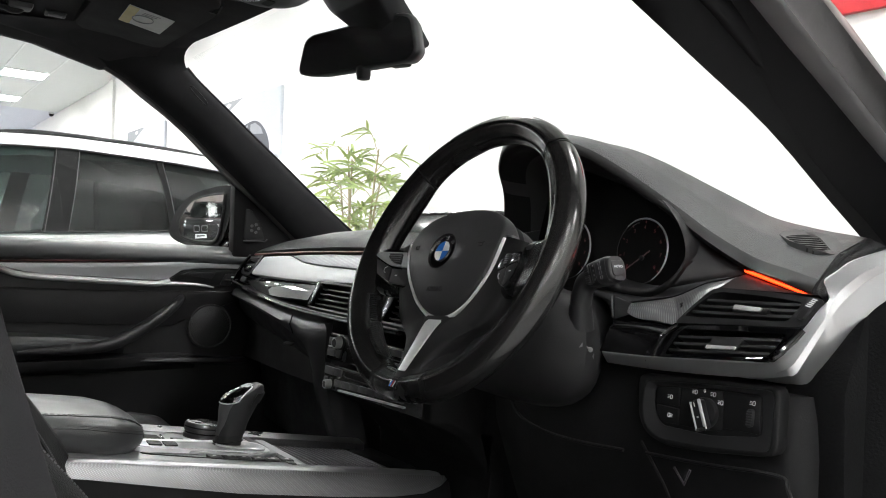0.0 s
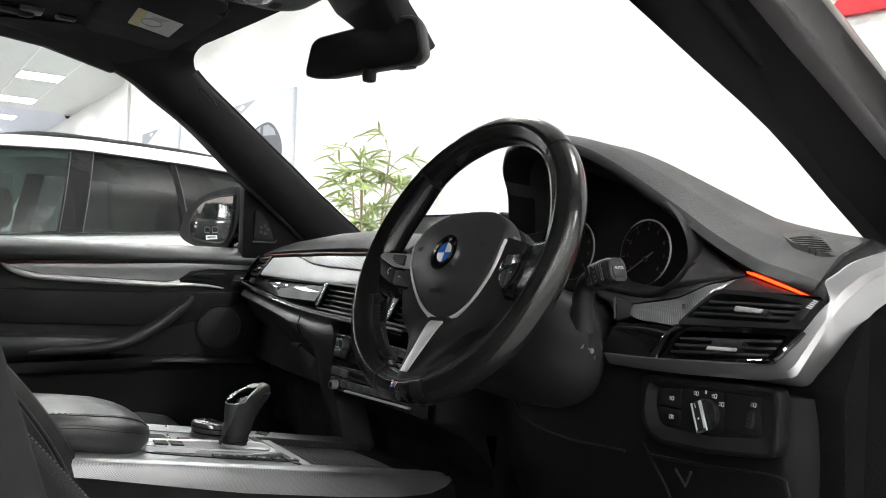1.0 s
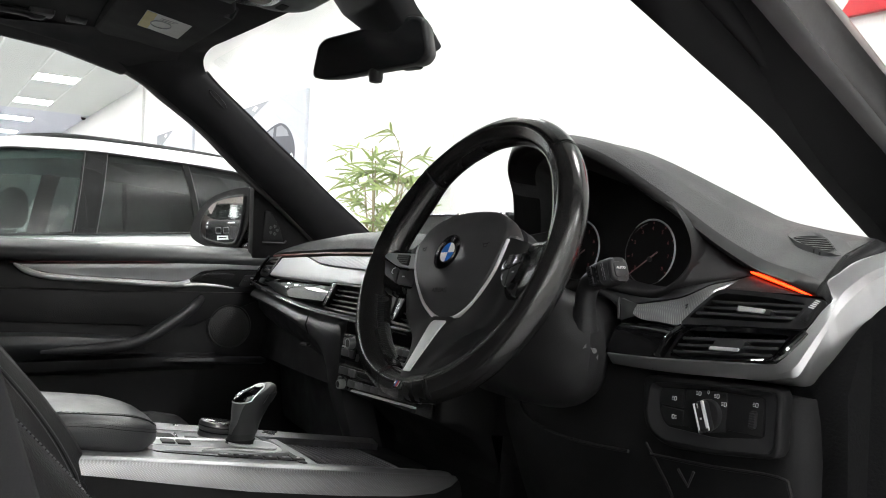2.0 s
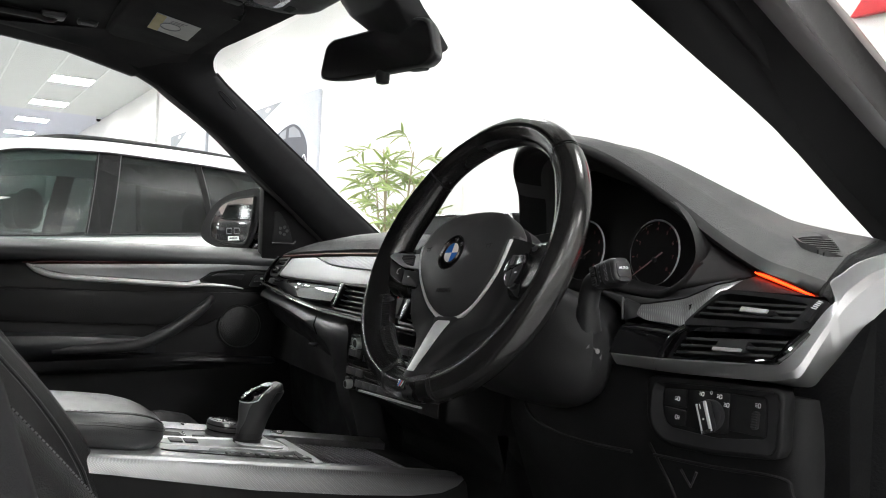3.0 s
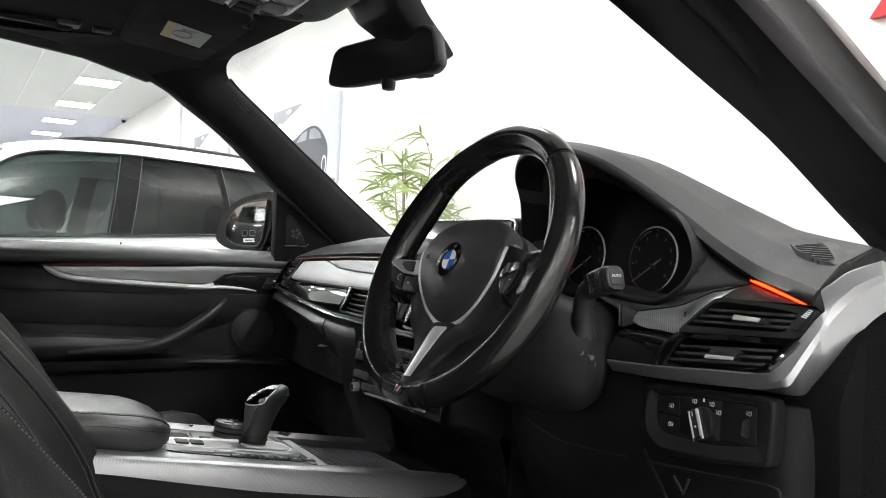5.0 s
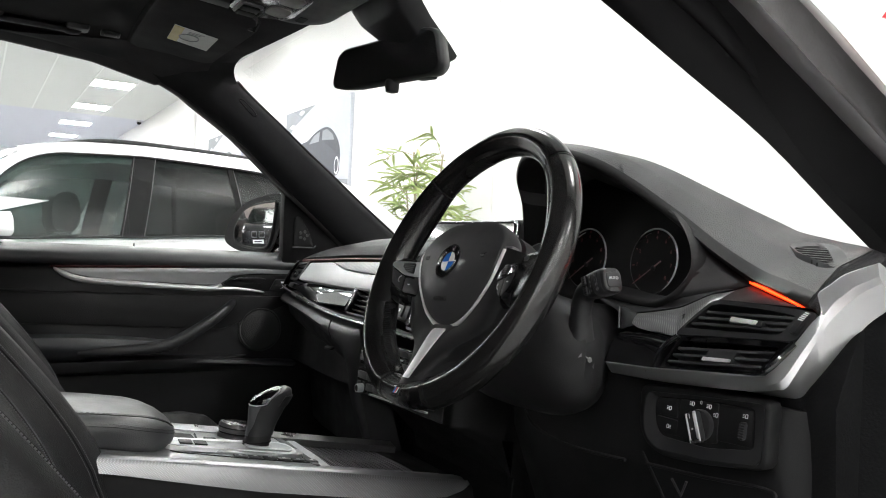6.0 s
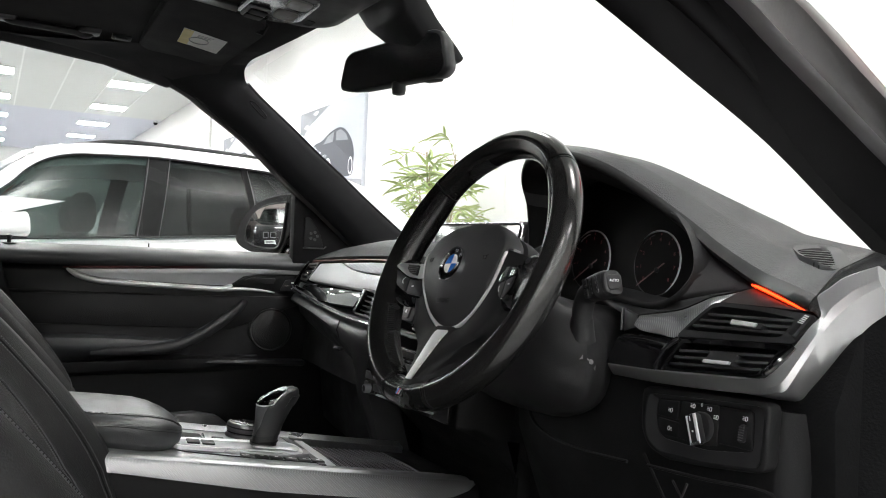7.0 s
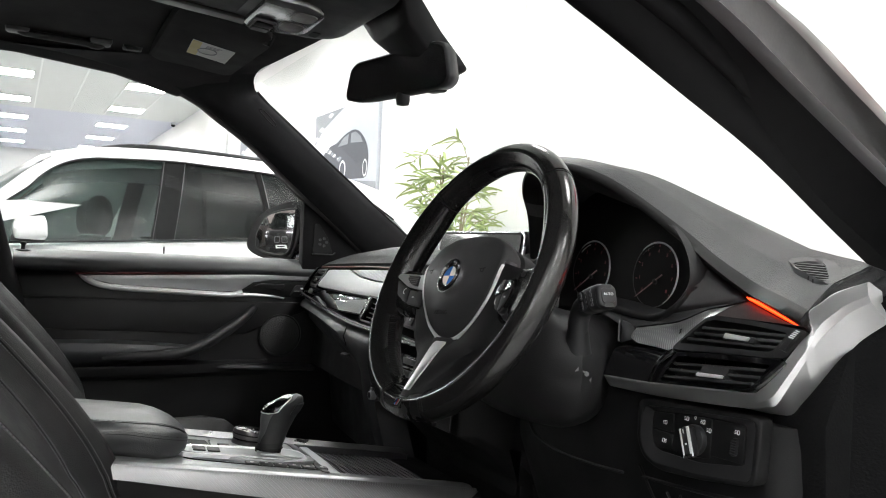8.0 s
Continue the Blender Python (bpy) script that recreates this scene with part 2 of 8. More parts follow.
def part(name, geo, mat, parent=None, label="", bevel=0.0, seg=2, sharp=35, smooth=True):
    """Link a Geo as ONE mesh object under a thing or a part."""
    me = bpy.data.meshes.new(name)
    bm = bmesh.new()
    vs = [bm.verts.new(p) for p in geo.v]
    for q in geo.f:
        try:
            bm.faces.new([vs[i] for i in q])
        except ValueError:
            pass
    bmesh.ops.remove_doubles(bm, verts=bm.verts[:], dist=1e-6)
    bmesh.ops.recalc_face_normals(bm, faces=bm.faces[:])
    if bevel > 0:
        ed = [e for e in bm.edges if len(e.link_faces) == 2 and e.calc_face_angle(0) > radians(28)]
        bmesh.ops.bevel(bm, geom=ed, offset=bevel, segments=seg, profile=0.5, affect="EDGES", clamp_overlap=True)
    bm.to_mesh(me)
    bm.free()
    if smooth:
        me.polygons.foreach_set("use_smooth", [True] * len(me.polygons))
        me.set_sharp_from_angle(angle=radians(sharp))
    me.materials.append(mat)
    ob = new(name, me)
    if parent is not None:
        ob.parent = parent
        ob.matrix_parent_inverse = parent_inverse(parent)
    if label:
        ob["label"] = label
    return ob


def parent_inverse(p):
    m = Matrix.Identity(4)
    while p is not None:
        m = p.matrix_basis @ m if p.parent is None else p.matrix_parent_inverse @ p.matrix_basis @ m
        p = p.parent
    return m.inverted()


def thing(name, label, category, at=(0, 0, 0), group="", kind=""):
    e = new(name)
    e.location = at
    e.empty_display_size = 0.05
    return tagged(e, label, category, group, kind)


def spl(pts, n=24, closed=False):
    """A smooth curve through the points."""
    p = [Vector(q) for q in pts]
    k = len(p)
    out = []
    spans = k if closed else k - 1
    for i in range(spans):
        a, b, c, d = (p[(i + o) % k] if closed else p[min(max(i + o, 0), k - 1)] for o in (-1, 0, 1, 2))
        m = max(1, n // spans)
        for j in range(m):
            t = j / m
            out.append(0.5 * ((2 * b) + (c - a) * t + (2 * a - 5 * b + 4 * c - d) * t * t + (3 * b - a - 3 * c + d) * t ** 3))
    if not closed:
        out.append(p[-1])
    return out


def rounded(pts, r, n=4):
    """A polygon in 2D with its corners rounded."""
    out = []
    k = len(pts)
    for i in range(k):
        p, a, b = (Vector(pts[j % k][:2]) for j in (i, i - 1, i + 1))
        da, db = a - p, b - p
        c = min(r, da.length * 0.45, db.length * 0.45)
        s, e = p + da.normalized() * c, p + db.normalized() * c
        for j in range(n + 1):
            t = j / n
            out.append(tuple((1 - t) ** 2 * s + 2 * t * (1 - t) * p + t * t * e))
    return out


def resample(pts, n):
    p = [Vector(q[:2]) for q in pts]
    p.append(p[0])
    d = [0.0]
    for i in range(len(p) - 1):
        d.append(d[-1] + (p[i + 1] - p[i]).length)
    out, i = [], 0
    for k in range(n):
        s = d[-1] * k / n
        while d[i + 1] < s:
            i += 1
        t = (s - d[i]) / max(1e-9, d[i + 1] - d[i])
        out.append(tuple(p[i].lerp(p[i + 1], t)))
    return out


def rect(x0, y0, x1, y1):
    return [(x0, y0), (x1, y0), (x1, y1), (x0, y1)]


def plate(fn, pts, w0, w1):
    """A flat piece with outline pts, from depth w0 to depth w1 of the frame fn."""
    return Geo().prism([fn(u, v, w0) for u, v in pts], [fn(u, v, w1) for u, v in pts])


def frame_ring(fn, outer, inner, w0, w1, n=48, win=None):
    """A frame with an opening; both outlines begin at matching corners."""
    a, b = resample(outer, n), resample(inner, n)
    wi = w1 if win is None else win
    rings = [[fn(u, v, w0) for u, v in a], [fn(u, v, w1) for u, v in a], [fn(u, v, wi) for u, v in b], [fn(u, v, w0) for u, v in b]]
    rings.append(rings[0])
    return Geo().loft(rings, True, False)


def writing(text, fn, u, v, w, size, mat, parent, turn=0.0, name="lettering"):
    """A short word in the built-in font, lying on the frame fn."""
    cu = bpy.data.curves.new(name, "FONT")
    cu.body, cu.size, cu.align_x, cu.align_y, cu.extrude = text, size, "CENTER", "CENTER", 0.0002
    cu.materials.append(mat)
    ob = new(name, cu)
    o, x, y = fn(u, v, w), fn(u + math.cos(turn), v + math.sin(turn), w), fn(u - math.sin(turn), v + math.cos(turn), w)
    X, Y = (x - o).normalized(), (y - o).normalized()
    Z = X.cross(Y)
    ob.matrix_basis = Matrix(((X.x, Y.x, Z.x, o.x), (X.y, Y.y, Z.y, o.y), (X.z, Y.z, Z.z, o.z), (0, 0, 0, 1)))
    ob.parent = parent
    ob.matrix_parent_inverse = parent_inverse(parent)
    return ob


# ---- showroom ----
CEIL_Z, WALL_Y = 3.5, 2.45
X0, X1, Y0 = -25.0, 7.0, -11.0


def slab(name, x0, x1, y0, y1, z0, z1, mat, label, category):
    g = Geo().box(pose((x0 + x1) / 2, (y0 + y1) / 2, (z0 + z1) / 2), x1 - x0, y1 - y0, z1 - z0)
    return tagged(part(name, g, mat, smooth=False), label, category, kind="structure")


slab("floor", X0, X1, Y0, WALL_Y, -0.1, 0.0, M_FLOOR, "polished grey tiled showroom floor", "floor")
slab("wall_north", X0, X1, WALL_Y, WALL_Y + 0.15, 0, CEIL_Z, M_WALL, "plain white painted showroom wall", "wall")
slab("wall_south", X0, X1, Y0 - 0.15, Y0, 0, CEIL_Z, M_BACKWALL, "dull pinkish-grey showroom wall behind", "wall")
slab("wall_west", X0 - 0.15, X0, Y0, WALL_Y, 0, CEIL_Z, M_WALL, "pale far end wall of the showroom", "wall")
slab("wall_east", X1, X1 + 0.15, Y0, WALL_Y, 0, CEIL_Z, M_WALL, "plain white side wall of the showroom", "wall")
slab("ceiling", -16.2, X1, Y0, WALL_Y, CEIL_Z, CEIL_Z + 0.1, M_CEIL, "pale grey tiled showroom ceiling", "ceiling")
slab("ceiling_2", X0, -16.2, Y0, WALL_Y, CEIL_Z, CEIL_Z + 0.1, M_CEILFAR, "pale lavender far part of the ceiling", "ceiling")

# ceiling grid rails between the tiles
g = Geo()
for k in range(8):
    y = 1.62 - 0.61 * k
    g.box(pose(-9.6, y, CEIL_Z - 0.003), 13.2, 0.022, 0.006)
tagged(part("ceiling_rails", g, M_TRIMW, smooth=False), "thin white metal rails between ceiling tiles", "ceiling rails", kind="structure")

# pilaster, low dado board and panel joints on the white wall
slab("pilaster", -12.1, -11.75, WALL_Y - 0.04, WALL_Y - 0.002, 0, CEIL_Z - 0.002, M_WALL, "shallow white pilaster on the wall", "pilaster")
slab("dado", -6.4, -2.2, WALL_Y - 0.014, WALL_Y - 0.002, 0.0, 1.385, M_WALL, "flat white boarding along the lower wall", "panelling")
g = Geo()
for x in (-3.31, -8.9, 0.6):
    g.box(pose(x, WALL_Y - 0.0015, 1.75 + 0.7), 0.005, 0.003, 2.08)
tagged(part("trim", g, M_WALL, smooth=False), "fine vertical joints of the wall boards", "trim", kind="structure")


def ceiling_light():
    e = thing("ceiling_light", "square white LED panel set in the ceiling", "ceiling light", (0, 0, CEIL_Z), "LED panels in rows")
    fn = lambda u, v, w: Vector((u, v, CEIL_Z - w))
    part("frame", frame_ring(fn, rect(-0.31, -0.31, 0.31, 0.31), rect(-0.29, -0.29, 0.29, 0.29), 0.001, 0.012), M_TRIMW, e)
    part("diffuser", plate(fn, rect(-0.29, -0.29, 0.29, 0.29), 0.002, 0.008), M_LAMP, e, smooth=False)
    return e


light = ceiling_light()
first = True
for row in range(6):
    for col in range(12):
        m = pose(6.04 - 2.64 * col, 1.31 - 1.9 * row, CEIL_Z)
        if first:
            light.matrix_basis = m
            first = False
        else:
            copy_thing(light, m)

# small camera dome under the ceiling
e = thing("ceiling_camera", "small dark camera dome high on the wall", "camera", (-16.3, WALL_Y - 0.1, 3.43))
g = Geo().lathe([(0.01, 0.07), (0.05, 0.07), (0.05, 0.045), (0.01, 0.04)], Matrix.Translation((-16.3, WALL_Y - 0.1, CEIL_Z - 0.075)), 16)
part("mount", g, M_TRIMW, e)
g = Geo().lathe([(0.045, 0.04), (0.042, 0.02), (0.028, 0.0), (0.006, -0.01)], Matrix.Translation((-16.3, WALL_Y - 0.1, CEIL_Z - 0.075)), 16)
part("dome", g, M_DARK, e)


def poster(x0, x1, z0, z1, flip, label):
    """A frameless canvas with a dark car on a pale floor, built flat."""
    e = thing("wall_picture", label, "picture", (x0, WALL_Y, z0), "pictures on the wall")
    fn = lambda u, v, w: Vector((x0 + (u if not flip else 1 - u) * (x1 - x0), WALL_Y - 0.001 - w, z0 + v * (z1 - z0)))
    part("canvas", plate(fn, rect(0, 0, 1, 1), 0, 0.035), M_CANVAS, e, bevel=0.003)
    part("printed_wall", plate(fn, [(0.0, 0.72), (0.16, 0.86), (0.50, 1.0), (0.0, 1.0)], 0.036, 0.0365), M_CANVASGREY, e, smooth=False)
    part("printed_ground", plate(fn, [(0.0, 0.0), (1, 0.0), (1, 0.30), (0.62, 0.34), (0.0, 0.42)], 0.036, 0.0366), M_CANVASGREY, e, smooth=False)
    body = [tuple(q[:2]) for q in spl([(0.16, 0.48, 0), (0.17, 0.60, 0), (0.28, 0.672, 0), (0.39, 0.690, 0), (0.49, 0.735, 0), (0.59, 0.765, 0), (0.68, 0.770, 0), (0.76, 0.735, 0), (0.835, 0.66, 0), (0.882, 0.56, 0), (0.885, 0.45, 0), (0.86, 0.35, 0), (0.72, 0.345, 0), (0.55, 0.355, 0), (0.36, 0.42, 0)], 60, True)]
    part("printed_car", plate(fn, body, 0.038, 0.0385), M_CANVASDARK, e, smooth=False)
    part("printed_window", plate(fn, [(0.42, 0.655), (0.50, 0.722), (0.585, 0.745), (0.575, 0.66)], 0.0395, 0.040), M_CANVASGREY, e, smooth=False)
    part("printed_window", plate(fn, [(0.62, 0.665), (0.625, 0.745), (0.69, 0.750), (0.77, 0.700), (0.80, 0.645)], 0.0395, 0.040), M_CANVASGREY, e, smooth=False)
    for k in range(9):
        gx, gz, gs = 0.20 + 0.26 * ((k * 0.618) % 1), 0.53 + 0.13 * ((k * 0.382) % 1), 0.018 + 0.012 * (k % 3)
        part("printed_glint", plate(fn, [(gx - gs, gz), (gx, gz - 0.5 * gs), (gx + gs, gz + 0.3 * gs), (gx + 0.2 * gs, gz + 0.7 * gs)], 0.0395, 0.040), M_CANVASLIGHT if k % 2 else M_CANVASGREY, e, smooth=False)
    for cx, cz, rx, rz in ((0.505, 0.440, 0.052, 0.085), (0.845, 0.425, 0.032, 0.075)):
        ring = [(cx + rx * math.cos(a / 20 * math.tau), cz + rz * math.sin(a / 20 * math.tau)) for a in range(20)]
        hole = [(cx + rx * 0.70 * math.cos(a / 20 * math.tau), cz + rz * 0.76 * math.sin(a / 20 * math.tau)) for a in range(20)]
        part("printed_wheel", plate(fn, ring, 0.040, 0.0405), M_CANVASLIGHT, e, smooth=False)
        part("printed_hub", plate(fn, hole, 0.041, 0.0415), M_CANVASDARK, e, smooth=False)
    for cx, cz in ((0.28, 0.960), (0.12, 0.855), (0.03, 0.775)):
        part("printed_lamp", plate(fn, [(cx - 0.05, cz), (cx, cz - 0.022), (cx + 0.05, cz + 0.006), (cx + 0.005, cz + 0.026)], 0.040, 0.0405), M_CANVASLIGHT, e, smooth=False)
    return e


poster(-7.40, -5.65, 1.42, 2.55, False, "large unframed canvas print of a dark car")
poster(-10.8, -9.10, 1.42, 2.60, False, "unframed pale canvas print of a car")

# red sign on the wall
e = thing("wall_sign", "raised bright red angular sign on the white wall", "sign", (-0.6, WALL_Y, 2.1))
fn = lambda u, v, w: Vector((u, WALL_Y - 0.001 - w, v))
part("panel", plate(fn, [(-0.638, 2.10), (0.10, 2.085), (0.35, 2.40), (-0.395, 2.42)], 0, 0.03), M_RED, e, bevel=0.002)


# ---- bamboo in a pot ----
def bamboo(x, y):
    e = thing("bamboo_plant", "leafy green artificial bamboo in a dark pot", "plant", (x, y, 0))
    g = Geo().lathe([(0.12, 0), (0.17, 0.02), (0.2, 0.36), (0.21, 0.40), (0.185, 0.40), (0.175, 0.34), (0.01, 0.34)], Matrix.Translation((x, y, 0)), 24)
    part("pot", g, M_POT, e)
    rnd = random.Random(5)
    blades = []
    for k, (ln, wd) in enumerate(((0.15, 0.027), (0.18, 0.030), (0.12, 0.024))):
        rows = 7
        v, f = [], []
        for i in range(rows + 1):
            t = i / rows
            w = wd * math.sin(math.pi * min(1, t * 0.93 + 0.07)) ** 0.7 * (1 - t * 0.35) * 0.5
            droop = -0.22 * ln * t * t
            v += [(-w, ln * t, droop + 0.004), (0, ln * t, droop - 0.004), (w, ln * t, droop + 0.004)]
        for i in range(rows):
            a = i * 3
            f += [(a, a + 1, a + 4, a + 3), (a + 1, a + 2, a + 5, a + 4)]
        me = bpy.data.meshes.new("leaf")
        me.from_pydata(v, [], f)
        me.polygons.foreach_set("use_smooth", [True] * len(f))
        me.materials.append(M_LEAF)
        blades.append(me)
    stems = []
    for k, (dx, dy, top, lean) in enumerate(((-0.05, 0, 1.86, -0.10), (0.06, 0.03, 1.82, 0.14), (0.0, -0.05, 1.76, 0.0), (-0.12, 0.02, 1.64, -0.16), (0.10, -0.02, 1.60, 0.22))):
        pts = [(x + dx + lean * t * t, y + dy, 0.33 + (top - 0.38) * t) for t in (0, 0.2, 0.4, 0.6, 0.8, 1)]
        part("stem", Geo().tube(spl(pts, 15), lambda s: 0.013 - 0.008 * s, 8), M_STEM, e)
        stems.append(pts)
    for n_, pts in enumerate(stems):
        for b in range(13):
            t = 0.36 + 0.64 * (b + rnd.random()) / 13
            i = min(4, int(t * 5))
            p0 = Vector(pts[i]).lerp(Vector(pts[i + 1]), t * 5 - i)
            a = 2.4 * b + 1.3 * n_ + rnd.uniform(-0.5, 0.5)
            reach = rnd.uniform(0.26, 0.50) * (1.25 - 0.50 * t)
            d = Vector((math.cos(a), math.sin(a) * 0.42, 0))
            tip = p0 + d * reach + Vector((0, 0, rnd.uniform(-0.02, 0.16)))
            mid = p0.lerp(tip, 0.5) + Vector((0, 0, 0.05))
            part("twig", Geo().tube(spl([p0, mid, tip], 6), 0.0026, 5), M_STEM, e)
            for q in range(8):
                s = 0.40 + 0.60 * q / 7
                at = p0.lerp(mid, s * 2) if s < 0.5 else mid.lerp(tip, s * 2 - 1)
                ob = new("leaf", rnd.choice(blades))
                yaw = math.atan2(d.y, d.x) - math.pi / 2 + (-1) ** q * rnd.uniform(0.15, 1.1)
                ob.matrix_basis = Matrix.Translation(at) @ Euler((rnd.uniform(-0.45, 0.85), rnd.uniform(-0.7, 0.7), yaw)).to_matrix().to_4x4() @ Matrix.Scale(rnd.uniform(0.7, 1.05), 4)
                ob.parent = e
                ob.matrix_parent_inverse = parent_inverse(e)
    return e


bamboo(-3.55, 2.06)


# ---- white estate car parked alongside, its nose towards the rear of ours ----
def parked_car(name, label, cx, cy, turn, paint, seats=True, board=True):
    """A large estate car about 4.9 m long; its own forward is +y, its left is -x."""
    e = thing(name, label, "car", (0, 0, 0), "parked cars")

    def side_x(z):
        return 0.955 - max(0.0, 0.75 - z) * 0.12 - max(0.0, z - 0.95) * 0.12 - max(0.0, z - 1.13) * 0.27

    # lower body as sections from tail to nose
    rings = []
    for y, half, top, low in ((-2.42, 0.70, 0.98, 0.42), (-2.36, 0.84, 1.06, 0.34), (-2.0, 0.93, 1.17, 0.28), (-1.2, 0.955, 1.215, 0.26), (0.0, 0.955, 1.152, 0.26), (0.9, 0.955, 1.105, 0.26),
                              (1.35, 0.95, 1.10, 0.27), (1.9, 0.93, 1.03, 0.28), (2.25, 0.86, 0.95, 0.30), (2.42, 0.70, 0.84, 0.36)):
        r = []
        for sx in (1, -1):
            prof = [(half * 0.94, low), (half * 0.99, low + 0.12), (half, 0.72), (half * 0.992, top - 0.16), (half * 0.965, top - 0.06), (half * 0.945, top - 0.012), (half * 0.90, top)]
            prof = prof if sx == 1 else prof[::-1]
            r += [Vector((sx * a, y, b)) for a, b in prof]
        rings.append(r)
    part("body", Geo().loft(rings), paint, e, bevel=0.0, sharp=30)

    roof = []
    for y, z, half in ((-1.62, 1.36, 0.56), (-1.46, 1.46, 0.60), (-1.25, 1.555, 0.64), (-0.9, 1.650, 0.66), (-0.3, 1.70, 0.68), (0.15, 1.70, 0.68), (0.45, 1.665, 0.67), (0.58, 1.635, 0.66)):
        roof.append([Vector((h, y, z - d)) for h, d in ((-half - 0.075, 0.155), (-half - 0.055, 0.09), (-half, 0.035), (-half * 0.5, 0.005), (0, 0), (half * 0.5, 0.005), (half, 0.035), (half + 0.055, 0.09), (half + 0.075, 0.155), (half, 0.13), (0, 0.05), (-half, 0.13))])
    part("roof", Geo().loft(roof), paint, e, sharp=40)
    for sx in (1, -1):
        def S(y, z, w=0.0, sx=sx):
            return Vector((sx * (side_x(z) + w), y, z))
        rail = spl([(sx * 0.675, -1.02, 1.560), (sx * 0.685, -0.92, 1.602), (sx * 0.70, -0.55, 1.646), (sx * 0.71, 0.1, 1.665), (sx * 0.70, 0.38, 1.625)], 20)
        part("roof_rail", Geo().tube(rail, 0.016, 8), M_HARD, e, "slim black roof rail")
        belt = lambda y: 1.160 - 0.055 * y

        def pane(low, top, n=8):
            """Curved side glass between a lower and an upper edge."""
            a, b = spl([(y, z, 0) for y, z in low], 14), spl([(y, z, 0) for y, z in top], 14)
            rows = []
            for k in range(n + 1):
                t = k / n
                rows.append([S(*p.lerp(q, t)[:2], 0.030 * math.sin(math.pi * t) - 0.010) for p, q in zip(a, b)])
            return Geo().loft(rows, False, False)

        front_edge = [(1.02, belt(1.02)), (0.81, 1.300), (0.69, 1.395), (0.63, 1.460), (0.565, 1.513), (0.49, 1.550), (0.40, 1.572), (0.30, 1.580), (0.05, 1.590)]
        outer_edge = [(1.18, 1.08), (0.93, 1.27), (0.815, 1.375), (0.69, 1.492), (0.60, 1.550), (0.50, 1.600), (0.40, 1.630), (0.30, 1.645), (0.05, 1.655)]
        fr = [[S(*p[:2], 0.004), S(*q[:2], 0.004), S(*q[:2], -0.04), S(*p[:2], -0.03)] for p, q in zip(spl([(y, z, 0) for y, z in front_edge], 30), spl([(y, z, 0) for y, z in outer_edge], 30))]
        part("pillar", Geo().loft(fr), paint, e, sharp=50)
        rear_edge = [(0.05, 1.590), (-0.10, 1.590), (-0.50, 1.572), (-0.70, 1.556), (-0.92, 1.530), (-1.14, 1.47), (-1.34, 1.34), (-1.42, belt(-1.42))]
        tail_edge = [(0.05, 1.655), (-0.10, 1.655), (-0.50, 1.640), (-0.90, 1.612), (-1.22, 1.535), (-1.43, 1.43), (-1.58, 1.30), (-1.72, 1.10)]
        fr = [[S(*p[:2], 0.004), S(*q[:2], 0.004), S(*q[:2], -0.04), S(*p[:2], -0.03)] for p, q in zip(spl([(y, z, 0) for y, z in rear_edge], 30), spl([(y, z, 0) for y, z in tail_edge], 30))]
        part("pillar", Geo().loft(fr), paint, e, sharp=50)
        bpl = [[S(y + (0.115 if d else 0), z, 0.030 * math.sin(math.pi * t) - 0.005 - w) for d, w in ((0, 0), (1, 0), (1, 0.03), (0, 0.03))] for t, y, z in ((k / 6, -0.02 - 0.07 * k / 6, belt(0.03) + (1.592 - belt(0.03)) * k / 6) for k in range(7))]
        part("pillar", Geo().loft(bpl), M_DARK, e, "black middle pillar", sharp=40)
        bpl = [[S(y + (0.03 if d else 0), z, 0.030 * math.sin(math.pi * t) - 0.005 - w) for d, w in ((0, 0), (1, 0), (1, 0.03), (0, 0.03))] for t, y, z in ((k / 6, -0.57 + 0.05 * k / 6, belt(-0.55) + (1.565 - belt(-0.55)) * k / 6) for k in range(7))]
        part("pillar", Geo().loft(bpl), M_DARK, e, "slim black rear door frame", sharp=40)
        part("side_window", pane([(1.02, belt(1.02) + 0.004), (0.55, belt(0.55)), (0.05, belt(0.05))], [(0.81, 1.300), (0.69, 1.395), (0.63, 1.460), (0.565, 1.513), (0.49, 1.550), (0.40, 1.572), (-0.02, 1.590)]), M_FRONTTINT, e, "clear greenish front side glass")
        part("side_window", pane([(0.02, belt(0.02)), (-0.25, belt(-0.25)), (-0.54, belt(-0.54))], [(-0.05, 1.590), (-0.30, 1.582), (-0.53, 1.570)]), M_TINT, e, "dark tinted rear side glass")
        part("side_window", pane([(-0.57, belt(-0.57)), (-0.95, belt(-0.95)), (-1.40, belt(-1.40))], [(-0.52, 1.568), (-0.70, 1.556), (-0.92, 1.530), (-1.14, 1.47)]), M_TINT, e, "dark tinted quarter glass")
        part("window_trim", Geo().tube([S(y, belt(y) - 0.004, 0.006) for y in (1.04, 0.5, 0.0, -0.5, -1.40)], 0.006, 6), M_HARD, e)
        part("window_trim", Geo().tube([S(p.x, p.y, 0.004) for p in spl([(y, z, 0) for y, z in front_edge[1:] + rear_edge[1:-1]], 50)], 0.006, 6), M_HARD, e)
        # pale reflections along the pillars, modelled as thin grey tubes
        for y0, y1, zt in ((0.088, 0.020, 1.585), (-0.022, -0.092, 1.585), (-0.575, -0.522, 1.560)):
            part("pillar_glint", Geo().tube([S(y0 + (y1 - y0) * k / 6, belt(0.0) + (zt - belt(0.0)) * k / 6, 0.028 * math.sin(math.pi * k / 6) + 0.003) for k in range(7)], 0.0022, 6), M_BUTTON, e, "thin grey line put in for a reflection on the pillar")
